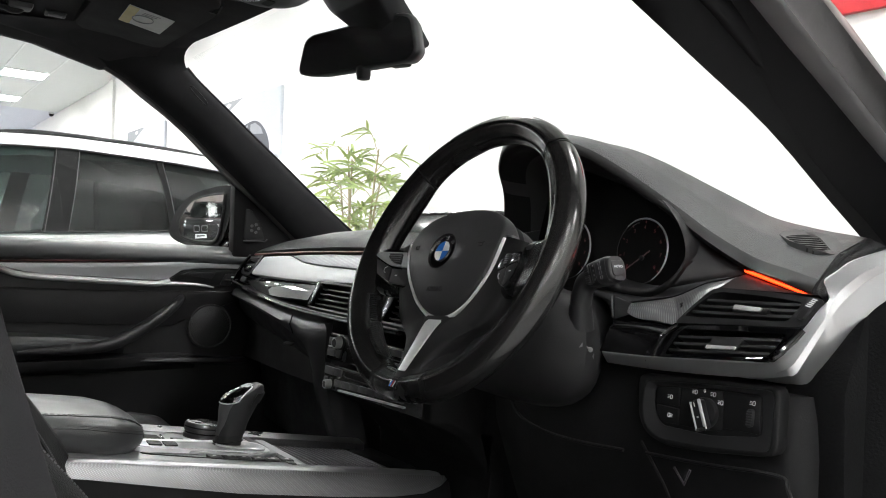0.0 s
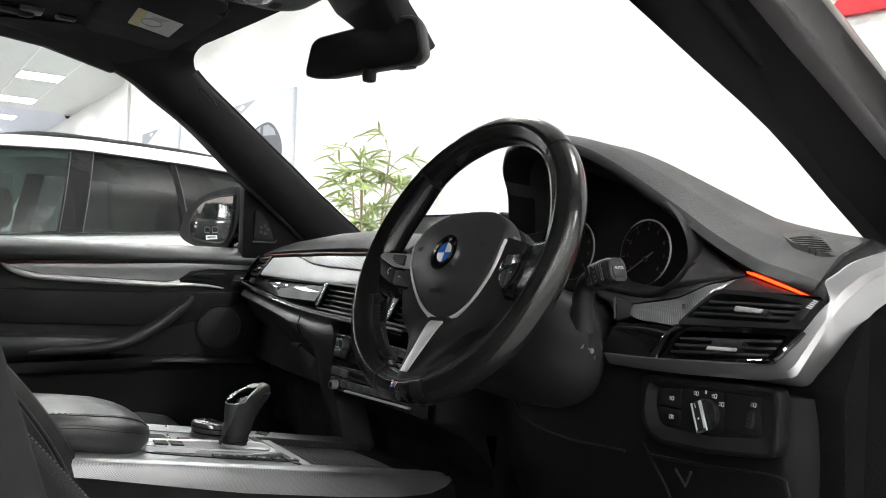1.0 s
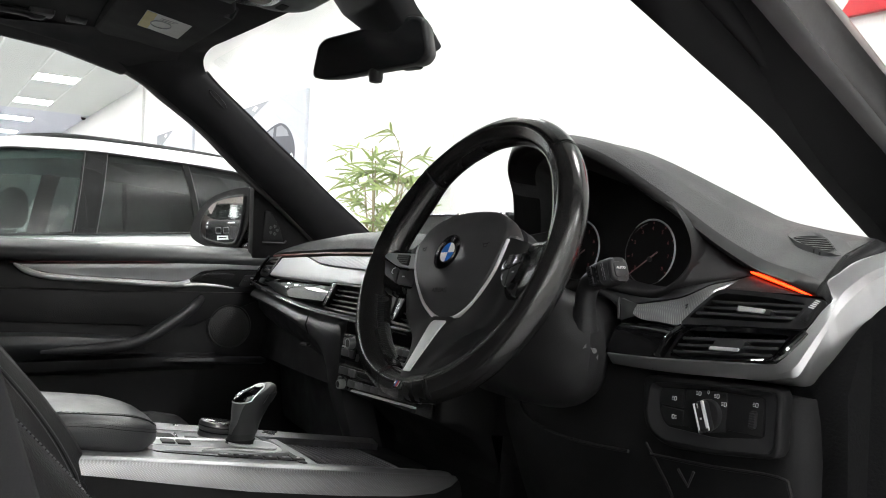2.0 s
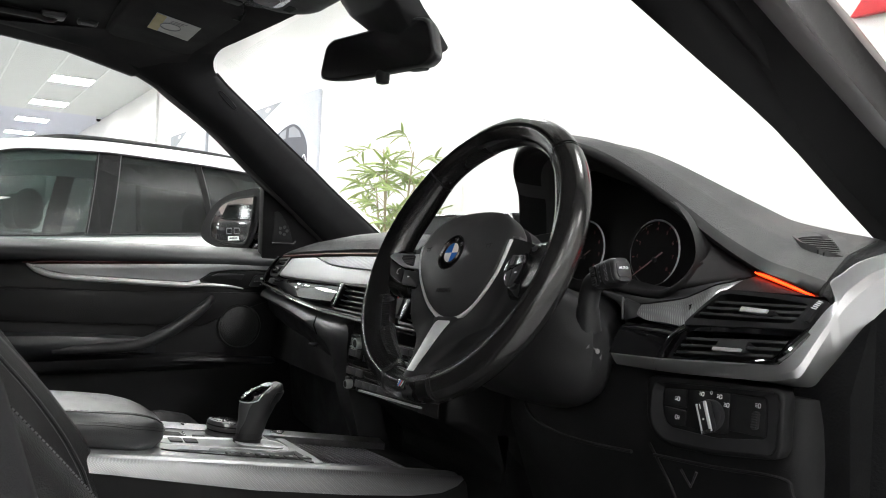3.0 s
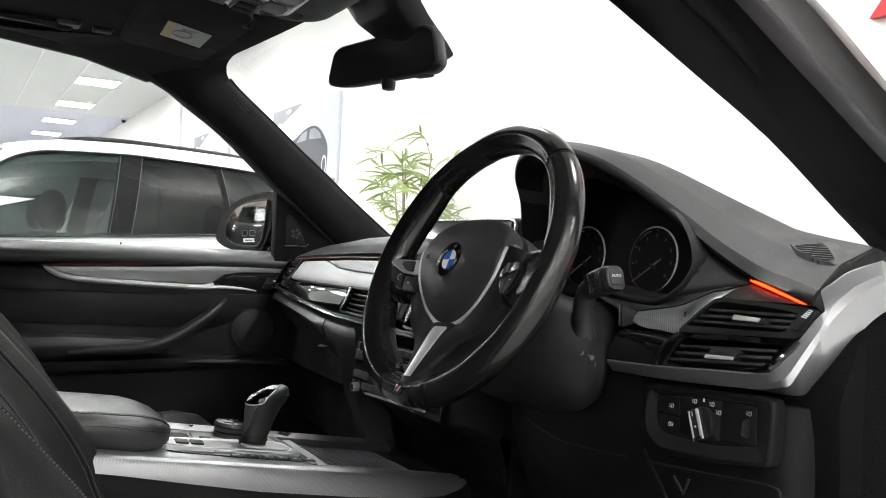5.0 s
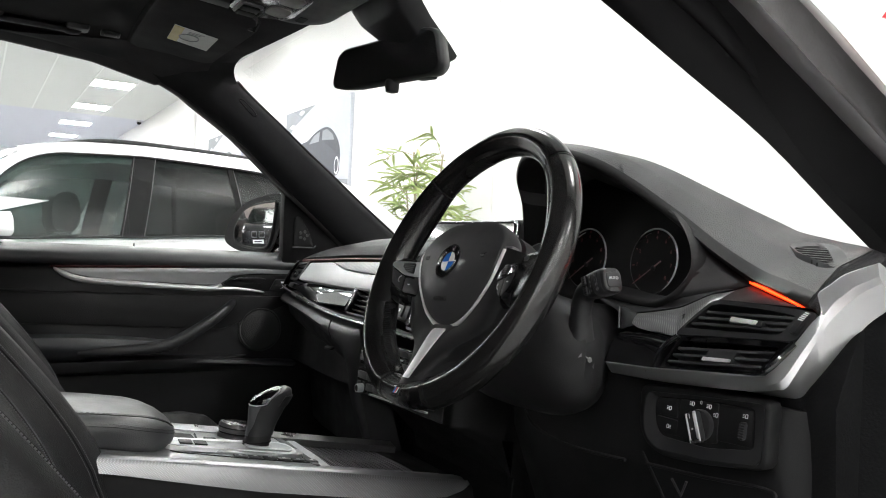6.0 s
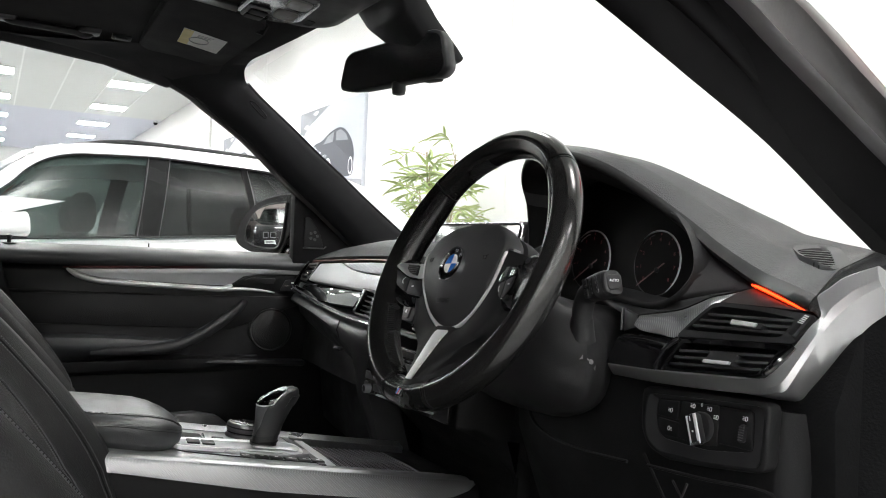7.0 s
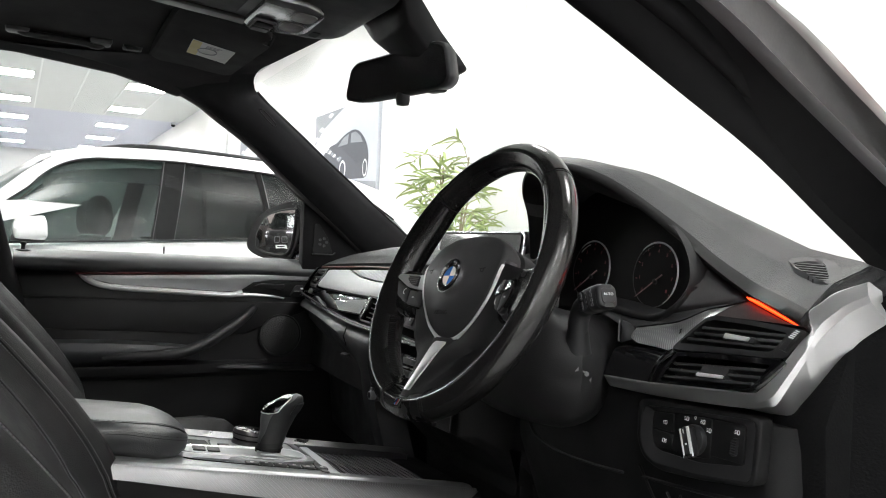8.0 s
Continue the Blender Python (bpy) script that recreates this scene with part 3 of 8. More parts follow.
        part("door_seam", Geo().tube([S(y, z, 0.0) for y, z in ((0.03, 1.12), (0.03, 0.9), (0.02, 0.5))], 0.004, 5), M_DARK, e)
        mir = Geo().loft([[Vector((sx * (0.98 + a), 0.685 + b * 0.066 + c, 1.178 + d * s * 0.85)) for b, d in ((-1, -0.055), (1, -0.05), (1.1, 0.02), (0.8, 0.075), (-0.9, 0.085))] for a, c, s in ((0.0, 0.0, 0.6), (0.06, 0.0, 1.0), (0.2, -0.01, 1.0), (0.25, -0.02, 0.6))])
        hm = part("wing_mirror", mir, paint, e, bevel=0.012)
        part("mirror_base", Geo().box(pose(sx * 1.03, 0.685, 1.138), 0.22, 0.15, 0.03), M_HARD, hm, bevel=0.008)
        for wy in (-1.45, 1.48):
            mw = Matrix.Translation((sx * 0.86, wy, 0.37)) @ Euler((0, radians(90 * sx), 0)).to_matrix().to_4x4()
            wh = part("wheel", Geo().lathe([(0.20, -0.12), (0.34, -0.12), (0.37, -0.09), (0.37, 0.08), (0.34, 0.105), (0.25, 0.11)], mw, 28), M_TYRE, e)
            part("rim", Geo().lathe([(0.25, 0.02), (0.25, 0.10), (0.23, 0.09), (0.06, 0.07), (0.01, 0.085)], mw, 28), M_DULLCHROME, wh)
    part("windscreen", Geo().add([Vector(p) for p in ((-0.80, 1.25, 1.10), (0.80, 1.25, 1.10), (0.66, 0.56, 1.60), (-0.66, 0.56, 1.60), (0, 1.36, 1.11), (0, 0.62, 1.635))], [(0, 4, 5, 3), (4, 1, 2, 5)]), M_FRONTTINT, e)
    part("rear_window", Geo().add([Vector(p) for p in ((-0.74, -1.74, 1.14), (0.74, -1.74, 1.14), (0.60, -1.60, 1.36), (-0.60, -1.60, 1.36))], [(0, 1, 2, 3)]), M_TINT, e)
    # nose: grille, lamps, plate
    for sx in (1, -1):
        part("headlight", Geo().loft([[Vector((sx * a, y, z)) for a, z in ((0.42, 0.74), (0.80, 0.78), (0.84, 0.86), (0.45, 0.84))] for y in (2.20, 2.38 )]), M_CHROME, e, bevel=0.01)
        gm = frame_ring(lambda u, v, w, sx=sx: Vector((sx * u, 2.40 + w, v)), rounded(rect(0.04, 0.62, 0.32, 0.82), 0.04), rounded(rect(0.065, 0.645, 0.295, 0.795), 0.03), -0.04, 0.03)
        part("grille_frame", gm, M_GUNMETAL, e)
        for k in range(6):
            part("grille_bar", Geo().box(pose(sx * (0.09 + 0.036 * k), 2.40, 0.72), 0.012, 0.02, 0.15), M_HARD, e)
    part("number_plate", Geo().box(pose(0, 2.44, 0.50), 0.52, 0.015, 0.11), M_WHITEENAMEL, e, bevel=0.004)
    part("plate_bar", Geo().box(pose(0, 2.452, 0.50), 0.36, 0.004, 0.035), M_DARK, e)
    part("lower_grille", Geo().box(pose(0, 2.41, 0.40), 1.2, 0.03, 0.14), M_DARK, e, bevel=0.02)
    # inside
    part("cabin_floor", Geo().box(pose(0, -0.3, 0.55), 1.6, 3.2, 0.05), M_DARK, e)
    part("dash", Geo().box(pose(0, 0.92, 1.0), 1.6, 0.45, 0.18), M_HARD, e, bevel=0.04)
    if seats:
        for sx in (1, -1):
            for y in (0.50, -0.62):
                back = Geo().loft([[Vector((sx * 0.38 + a * w, y - 0.16 * k + b, 0.60 + 0.56 * k)) for a, b in ((-0.25, -0.06), (0.25, -0.06), (0.27, 0.07), (0.14, 0.03), (-0.14, 0.03), (-0.27, 0.07))] for k, w in ((0, 1.0), (0.5, 1.03), (0.9, 0.92), (1.0, 0.8))])
                part("seat_back", back, M_CARSEAT, e, bevel=0.05, seg=4, sharp=60)
                part("headrest", Geo().loft([[Vector((sx * 0.38 + 0.14 * w * math.cos(q * math.tau / 16), y - 0.19 + 0.075 * w * math.sin(q * math.tau / 16), 1.17 + k)) for q in range(16)] for k, w in ((0, 0.55), (0.02, 0.8), (0.06, 0.97), (0.11, 1.0), (0.16, 0.93), (0.20, 0.72), (0.22, 0.4), (0.225, 0.1))]), M_CARSEAT, e, sharp=80)
                part("seat_cushion", Geo().box(pose(sx * 0.38, y + 0.22, 0.72), 0.52, 0.5, 0.2), M_CARSEAT, e, bevel=0.05)
    if board:
        # flat white angular panel just outside the front side window
        part("white_panel", Geo().loft([[Vector((x, y, z)) for y, z in ((0.44, 1.318), (0.72, 1.326), (1.02, 1.300), (0.95, 1.130), (0.86, 1.130), (0.80, 1.215))] for x in (-0.925, -0.917)]), M_WHITEENAMEL, e, "flat white panel outside the front side window", smooth=False)
        part("sticker", plate(lambda u, v, w: Vector((-0.22 + u, 0.80 - v * 0.9, 1.26 + v + w)), rounded(rect(-0.2, 0.0, 0.1, 0.16), 0.05), 0, 0.003), M_RED, e, "red sticker in the windscreen")
    e.matrix_basis = pose(cx, cy, 0, 0, 0, turn)
    return e


parked_car("parked_car", "white estate car with black roof rails and tinted windows", -4.25, 0.26, 180, M_WHITECAR)
parked_car("parked_car", "black estate car facing with headlights and number plate", -2.10, -8.5, 0, M_BLACKCAR, True, False)
parked_car("parked_car", "black estate car in the row behind", -4.75, -8.7, 0, M_BLACKCAR, True, False)


# ---- our car: shell ----
def mirrored(p, s):
    return Vector((p[0] * s, p[1], p[2]))


# window opening edge and windscreen edge of the left side (mirrored for the right)
SEAL = [(-0.70, -1.30, 1.537), (-0.668, -0.75, 1.555), (-0.675, -0.45, 1.553), (-0.69, -0.25, 1.529), (-0.71, -0.15, 1.505), (-0.735, -0.07, 1.460), (-0.76, 0.027, 1.401), (-0.775, 0.13, 1.317), (-0.789, 0.258, 1.214), (-0.80, 0.36, 1.13)]
SCREEN_EDGE = [(-0.706, 0.018, 1.533), (-0.715, 0.043, 1.513), (-0.720, 0.083, 1.483), (-0.724, 0.14, 1.440), (-0.729, 0.205, 1.389), (-0.735, 0.282, 1.332), (-0.746, 0.37, 1.266), (-0.750, 0.54, 1.14)]
RIDGE = [(-0.575, -0.09, 1.50), (-0.59, -0.045, 1.463), (-0.60, 0.0, 1.435), (-0.62, 0.09, 1.378), (-0.64, 0.18, 1.32), (-0.652, 0.28, 1.25), (-0.66, 0.37, 1.19), (-0.665, 0.45, 1.13)]
SEAL_P = [(-0.705, -0.165, 1.503), (-0.722, -0.11, 1.48), (-0.738, -0.06, 1.452), (-0.762, 0.04, 1.389), (-0.775, 0.13, 1.316), (-0.785, 0.22, 1.245), (-0.792, 0.29, 1.188), (-0.80, 0.36, 1.13)]


def normal_up(pts, k):
    """Unit normal of a side-view curve, pointing out of the window opening."""
    a, b = pts[max(0, k - 1)], pts[min(len(pts) - 1, k + 1)]
    return Vector((0, a.z - b.z, b.y - a.y)).normalized()


def passenger_pillar():
    e = thing("windscreen_pillar", "charcoal cloth covered windscreen pillar with rubber door seal", "pillar", (-0.74, 0.3, 1.13), "front pillars")
    rings = []
    edge = [(-0.53, 0.012, 1.575), (-0.60, -0.002, 1.569), (-0.65, -0.003, 1.559), (-0.685, 0.005, 1.547)] + SCREEN_EDGE
    shut = [(-0.66, -0.55, 1.560), (-0.672, -0.45, 1.556), (-0.680, -0.35, 1.546), (-0.69, -0.25, 1.532)] + SEAL_P
    for g, q in zip(spl(edge, 45), spl(shut, 45)):
        a = g.lerp(q, 0.10) + Vector((0.016, -0.004, -0.004))
        b = g.lerp(q, 0.45) + Vector((0.030, -0.006, -0.008))
        c = g.lerp(q, 0.80) + Vector((0.024, -0.004, -0.008))
        rings.append([g, g + Vector((0.006, 0.0, 0.0)), a, b, c, q + Vector((0.010, 0.006, 0.004)), q + Vector((0.0, 0.03, 0.008)), g + Vector((-0.045, 0.006, 0.014))])
    part("trim_cover", Geo().loft(rings), M_PILLAR, e, sharp=75)
    sp = spl(SEAL_P, 25)
    seal = [q + normal_up(sp, k) * 0.012 + Vector((0.004, 0, 0)) for k, q in enumerate(sp)]
    part("seal", Geo().tube(seal, 0.013, 12, flat=0.8), M_RUBBER, e, "soft black rubber seal", sharp=80)
    frit = [g + Vector((-0.004, 0.004, 0.002)) for g in spl(SCREEN_EDGE, 25)]
    part("screen_seal", Geo().tube(frit, 0.0045, 8), M_DARK, e, "black edge along the windscreen")
    mark = [Vector(p) for p in ((-0.700, 0.028, 1.489), (-0.694, 0.036, 1.490), (-0.699, 0.066, 1.464), (-0.704, 0.062, 1.459))]
    part("airbag_mark", Geo().tube(spl(mark, 24, True), 0.0013, 6, closed=True), M_HARD, e, "small embossed oval badge")
    joint = [SC.lerp(SQ, t) + Vector((0.030 * math.sin(math.pi * t) + 0.002, -0.004, -0.006)) for SC, SQ in ((Vector((-0.718, 0.03, 1.522)), Vector((-0.726, -0.11, 1.478))),) for t in (0.12, 0.3, 0.45, 0.6, 0.7)]
    part("joint", Geo().tube(joint, 0.0012, 6), M_DARK, e)
    return e


def driver_pillar():
    e = thing("windscreen_pillar", "charcoal windscreen pillar with rubber seal and painted door aperture", "pillar", (0.74, 0.3, 1.13), "front pillars")
    def line(base, off, slope, n=25):
        return [mirrored(p, -1) + Vector(off) + Vector(slope) * (-1 + 2 * k / (n - 1)) for k, p in enumerate(spl(base, n))]
    inner = line(RIDGE, (0.025, 0.027, -0.034), (0.012, -0.004, -0.003))
    streak = line(SEAL_P, (-0.104, 0.043, 0.048), (-0.015, 0.024, 0.045))
    start = line(SEAL_P, (-0.088, 0.063, 0.050), (-0.015, 0.024, 0.044))
    end = line(SEAL_P, (-0.032, 0.035, 0.037), (-0.018, 0.020, 0.059))
    pale = line(SEAL_P, (-0.011, 0.080, 0.033), (0.027, 0.004, 0.020))
    outer = line(SEAL_P, (-0.014, 0.127, 0.023), (0.016, 0.006, 0.021))
    near = Vector((0.55, -0.80, -0.20)).normalized()
    trim, bead, seal, flange, edge = [], [], [], [], []
    for k, (g, i, s, a, b, p, o) in enumerate(zip(spl(SCREEN_EDGE, 25), inner, streak, start, end, pale, outer)):
        g = mirrored(g, -1)
        trim.append([g, i - near * (0.02 - 0.013 * math.exp(-((k - 14) / 3.5) ** 2)), i, i.lerp(s, 0.35) + near * 0.004, i.lerp(s, 0.74) + near * 0.002, s.lerp(i, 0.12) - near * 0.006, s.lerp(a, 0.3) - near * 0.010, s.lerp(a, 0.8) - near * 0.014, s.lerp(a, 0.8) - near * 0.03])
        bead.append([s.lerp(i, 0.30) - near * 0.004, s.lerp(i, 0.24) + near * 0.0035, s.lerp(i, 0.16) + near * 0.0075, s.lerp(i, 0.06) + near * 0.0095, s.lerp(a, 0.12) + near * 0.0090, s.lerp(a, 0.32) + near * 0.0060, s.lerp(a, 0.48) + near * 0.0010, s.lerp(a, 0.55) - near * 0.008])
        seal.append([a - near * 0.030, a - near * 0.016, a.lerp(b, 0.08) - near * 0.006, a.lerp(b, 0.20) + near * 0.001, a.lerp(b, 0.36) + near * 0.0058, a.lerp(b, 0.55) + near * 0.0078, a.lerp(b, 0.75) + near * 0.0068, a.lerp(b, 0.92) + near * 0.0030, b - near * 0.001, b - near * 0.03])
        flange.append([b - near * 0.03, b - near * 0.004, b.lerp(p, 0.08) - near * 0.0075, b.lerp(p, 0.20) - near * 0.0095, b.lerp(p, 0.5) - near * 0.0095, b.lerp(p, 0.75) - near * 0.0065, b.lerp(p, 0.90) - near * 0.003, p - near * 0.0005, p - near * 0.03])
        edge.append([p - near * 0.02, p, p.lerp(o, 0.3) + near * 0.004, p.lerp(o, 0.65) + near * 0.004, o, o - near * 0.012, o - near * 0.03])
    part("trim_cover", Geo().loft(trim), M_PILLARDARK, e, sharp=75)
    part("edge_bead", Geo().loft(bead), M_KNEE, e, "soft dark rolled trim edge", sharp=80)
    part("seal", Geo().loft(seal), M_SEALGREY, e, "grey rubber door seal", sharp=75)
    part("door_frame", Geo().loft(flange), M_APERTURE, e, "dark painted steel door aperture", sharp=80)
    part("paint_edge", Geo().loft(edge), M_BODY, e, "glossy painted outer edge", sharp=80)
    return e


driver_pillar()
passenger_pillar()

# roof lining: from the window edges up to the middle, one sheet with thickness
roof_rows = []
for k, y in enumerate((-2.2, -1.5, -1.0, -0.75, -0.5, -0.3, -0.16, -0.06)):
    def edge(y=y):
        for a, b in zip(SEAL[:-1], SEAL[1:]):
            if a[1] <= y <= b[1]:
                t = (y - a[1]) / (b[1] - a[1])
                return Vector(a).lerp(Vector(b), t)
        return Vector((-0.70, y, 1.53))
    e0 = edge() if y < -0.16 else Vector((-0.70 + 0.012 * (k - 6), y, 1.503 + 0.026 * (k - 6)))
    top = 1.60 - 0.006 * max(0, k - 5)
    half = [e0 + Vector((-0.05, 0, 0.005)), e0, e0 + Vector((0.05, 0, 0.022)), Vector((-0.52, y, top - 0.028)), Vector((-0.34, y, top - 0.008)), Vector((-0.15, y, top)), Vector((0, y, top + 0.002))]
    row = half + [mirrored(p, -1) for p in half[-2::-1]]
    roof_rows.append(row)
under = roof_rows
upper = [[p + Vector((0, 0, 0.05)) for p in r] for r in roof_rows]
rings = [u + v[::-1] for u, v in zip(under, upper)]
tagged(part("headliner", Geo().loft(rings), M_CLOTH, sharp=60), "charcoal cloth roof lining of the car", "headliner", kind="structure")
skin = [[p + Vector((0, 0, 0.055)) for p in r] + [p + Vector((0, 0, 0.075)) for p in r[::-1]] for r in roof_rows]
tagged(part("roof_skin", Geo().loft(skin), M_BODY, sharp=60), "dark painted steel roof of the car", "car roof", kind="structure")

# front header over the windscreen, bowed forward in the middle
HEAD = [(-0.65, -0.003, 1.559), (-0.60, -0.002, 1.569), (-0.53, 0.012, 1.575), (-0.44, 0.028, 1.581), (-0.34, 0.044, 1.587), (-0.15, 0.060, 1.592), (0, 0.066, 1.594)]
HEAD = HEAD + [(-x, y, z) for x, y, z in HEAD[-2::-1]]
rings = []
for p in spl(HEAD, 64):
    rings.append([p, p + Vector((0, -0.03, -0.001)), p + Vector((0, -0.075, 0.001)), p + Vector((0, -0.10, 0.014)), p + Vector((0, -0.06, 0.05)), p + Vector((0, 0.01, 0.03))])
tagged(part("header_rail", Geo().loft(rings), M_CLOTH, sharp=60), "charcoal lined header over the windscreen", "header rail", kind="structure")

# windscreen
rings = []
for k in range(13):
    x = -1 + 2 * k / 12
    bow = 0.10 * (1 - x * x)
    top = Vector((0.70 * x, 0.03 + 0.42 * bow, 1.560 + 0.36 * bow))
    low = Vector((0.80 * x, 0.60 + 1.5 * bow, 1.125 + 0.1 * bow))
    rings.append([top.lerp(low, t / 6) + Vector((0, 0.012, 0.03)) * math.sin(math.pi * t / 6) for t in range(7)])
ws = part("windscreen", Geo().loft(rings, False, False), M_GLASS)
tagged(ws, "clear laminated car windscreen with a black edge band", "windscreen")
band = [[r[-1].lerp(r[-2], f) + Vector((0, -0.004, -0.004)) for f in (0.0, 0.35)] + [r[-1].lerp(r[-2], f) + Vector((0, -0.001, -0.001)) for f in (0.35, 0.0)] for r in rings]
part("edge_band", Geo().loft(band), M_DARK, ws, "black printed band along the glass edge", sharp=60)
ws.visible_shadow = False

# scuttle behind the windscreen base, with a dotted black band
g = Geo()
rows = []
for k in range(13):
    x = -1 + 2 * k / 12
    bow = 0.10 * (1 - x * x)
    rows.append([Vector((0.80 * x, 0.50 + 1.4 * bow, 1.10)), Vector((0.80 * x, 0.60 + 1.5 * bow, 1.125 + 0.1 * bow)), Vector((0.82 * x, 0.75 + 1.5 * bow, 1.10)), Vector((0.82 * x, 0.75 + 1.5 * bow, 1.0)), Vector((0.80 * x, 0.50, 1.0))])
tagged(part("scuttle", Geo().loft(rows), M_DARK), "black scuttle panel below the windscreen", "scuttle", kind="structure")

# floor pan, sill and bulkhead
g = Geo().box(pose(0, -0.6, 0.42), 1.62, 3.2, 0.05)
tagged(part("car_floor", g, M_DARK, bevel=0.01), "black carpeted car floor", "car floor", kind="structure")
g = Geo().box(pose(0, 0.72, 0.72), 1.62, 0.06, 0.62)
tagged(part("bulkhead", g, M_DARK), "black footwell bulkhead", "bulkhead", kind="structure")
g = Geo().loft([[Vector((x, y, z)) for x, z in ((0.78, 0.30), (0.93, 0.32), (0.94, 0.46), (0.86, 0.50), (0.79, 0.46))] for y in (-1.2, -0.4, 0.3, 0.62)])
tagged(part("door_sill", g, M_BODY, bevel=0.012), "dark painted door sill with black tread", "door sill", kind="structure")
g = Geo().loft([[Vector((x, y, z)) for x, y in ((0.745, 0.22), (0.80, 0.27), (0.86, 0.36), (0.90, 0.66), (0.70, 0.70), (0.69, 0.30))] for z in (0.45, 0.8, 1.0, 1.12)])
tagged(part("kick_panel", g, M_CARPET, bevel=0.01), "black footwell side panel", "kick panel", kind="structure")
# middle pillars
for s in (1, -1):
    rows = []
    for z, y0, xx in ((0.44, -0.46, 0.81), (0.85, -0.465, 0.81), (0.95, -0.482, 0.808), (1.0, -0.494, 0.805), (1.1, -0.524, 0.80), (1.2, -0.55, 0.785), (1.35, -0.59, 0.755), (1.54, -0.64, 0.70)):
        rows.append([Vector((s * (xx + d), y0 + dy + (0.036 if s < 0 else 0.0), z)) for d, dy in ((-0.045, -0.02), (-0.03, -0.004), (-0.005, 0.0), (0.03, -0.004), (0.06, -0.03), (0.075, -0.16), (-0.045, -0.17))])
    tagged(part("middle_pillar", Geo().loft(rows), M_PILLAR, sharp=50), "dark trimmed pillar behind the front door", "pillar", kind="structure")
# rear side walls of the cabin
for s in (1, -1):
    g = Geo().box(pose(s * 0.87, -1.65, 0.78), 0.10, 1.2, 0.68)
    tagged(part("side_wall", g, M_HARD, bevel=0.02), "dark inner side of the rear cabin", "car side", kind="structure")

# unseen panel added at the rear, keeps the mirror's reflection dark
g = Geo().loft([[Vector((x, y, z)) for y, z in ((-2.20, 0.42), (-2.26, 0.95), (-2.16, 1.10), (-2.10, 1.10), (-2.14, 0.42))] for x in (-0.86, 0.0, 0.86)])
tagged(part("rear_closure", g, M_HARD, bevel=0.01), "unseen dark panel added to close the rear of the cabin", "car rear", kind="structure")
for s in (1, -1):
    rows = [[Vector((s * (xx + d), y + dy, z)) for d, dy in ((-0.05, -0.06), (0.04, -0.06), (0.05, 0.10), (-0.04, 0.08))] for z, y, xx in ((1.08, -2.12, 0.84), (1.30, -2.10, 0.78), (1.58, -2.06, 0.70))]
    tagged(part("rear_pillar", Geo().loft(rows), M_PILLAR, sharp=50), "dark trimmed pillar at the rear of the cabin", "pillar", kind="structure")

# wheels under our car
for k, (x, y) in enumerate(((0.80, 1.05), (-0.80, 1.05), (0.80, -1.88), (-0.80, -1.88))):
    w = thing("road_wheel", "black tyre on a grey alloy wheel under the dark car", "wheel", (x, y, 0.0), "road wheels")
    mw = Matrix.Translation((x, y, 0.37)) @ Euler((0, radians(90 if x > 0 else -90), 0)).to_matrix().to_4x4()
    part("tyre", Geo().lathe([(0.24, -0.12), (0.33, -0.125), (0.37, -0.10), (0.37, 0.10), (0.33, 0.125), (0.24, 0.12)], mw, 36), M_TYRE, w)
    part("rim", Geo().lathe([(0.25, -0.10), (0.25, 0.11), (0.23, 0.10), (0.21, 0.06), (0.07, 0.05), (0.05, 0.075), (0.005, 0.08)], mw, 36), M_DULLCHROME, w)

# front body ahead of the dashboard, closing the shell
e = thing("bonnet", "dark bronze painted bonnet with front wings and bumper", "bonnet", (0, 1.2, 0.0))
NOSE = ((0.66, 0.80, 1.030), (0.95, 0.80, 1.020), (1.30, 0.78, 0.985), (1.60, 0.74, 0.930), (1.80, 0.68, 0.865), (1.88, 0.60, 0.800))
part("lid", Geo().loft([[Vector((h * q, y, z - 0.045 * abs(q) ** 3)) for q in (-1, -0.8, -0.5, -0.2, 0, 0.2, 0.5, 0.8, 1)] + [Vector((h * q, y, z - 0.09)) for q in (1, 0.4, -0.4, -1)] for y, h, z in NOSE]), M_BODY, e, sharp=45)
for sx in (1, -1):
    part("front_wing", Geo().loft([[Vector((sx * x, y, v)) for x, v in ((h + 0.006, z - 0.046), (h + 0.09, z - 0.075), (0.12 + h, z - 0.15), (0.125 + h, low), (h + 0.07, low), (h + 0.006, z - 0.12))] for (y, h, z), low in zip(NOSE, (0.45, 0.765, 0.77, 0.55, 0.42, 0.42))]), M_BODY, e, sharp=45)
part("bumper", Geo().loft([[Vector((q * h, y - 0.10 * abs(q) ** 4, v)) for q in (-1, -0.85, -0.5, 0, 0.5, 0.85, 1)] + [Vector((q * h * 0.98, y - 0.16, v)) for q in (1, 0, -1)] for y, h, v in ((1.84, 0.70, 0.30), (1.93, 0.76, 0.38), (1.95, 0.78, 0.55), (1.93, 0.76, 0.70), (1.89, 0.66, 0.775))]), M_BODY, e, sharp=45)

# ---- sun visor, grab handle, overhead console ----
def vis(u, v, w):
    """Visor plane: u to the right, v forward, w downward."""
    return Vector((u, v, 1.5285 - 0.125 * v - w))


e = thing("sun_visor", "folded charcoal sun visor with a pale warning label", "sun visor", (-0.36, -0.17, 1.55))
part("flap", plate(vis, rounded([(-0.60, -0.25), (-0.15, -0.26), (-0.155, -0.10), (-0.24, -0.075), (-0.58, -0.075)], 0.03, 5), -0.022, 0.0), M_CLOTH, e, bevel=0.006)
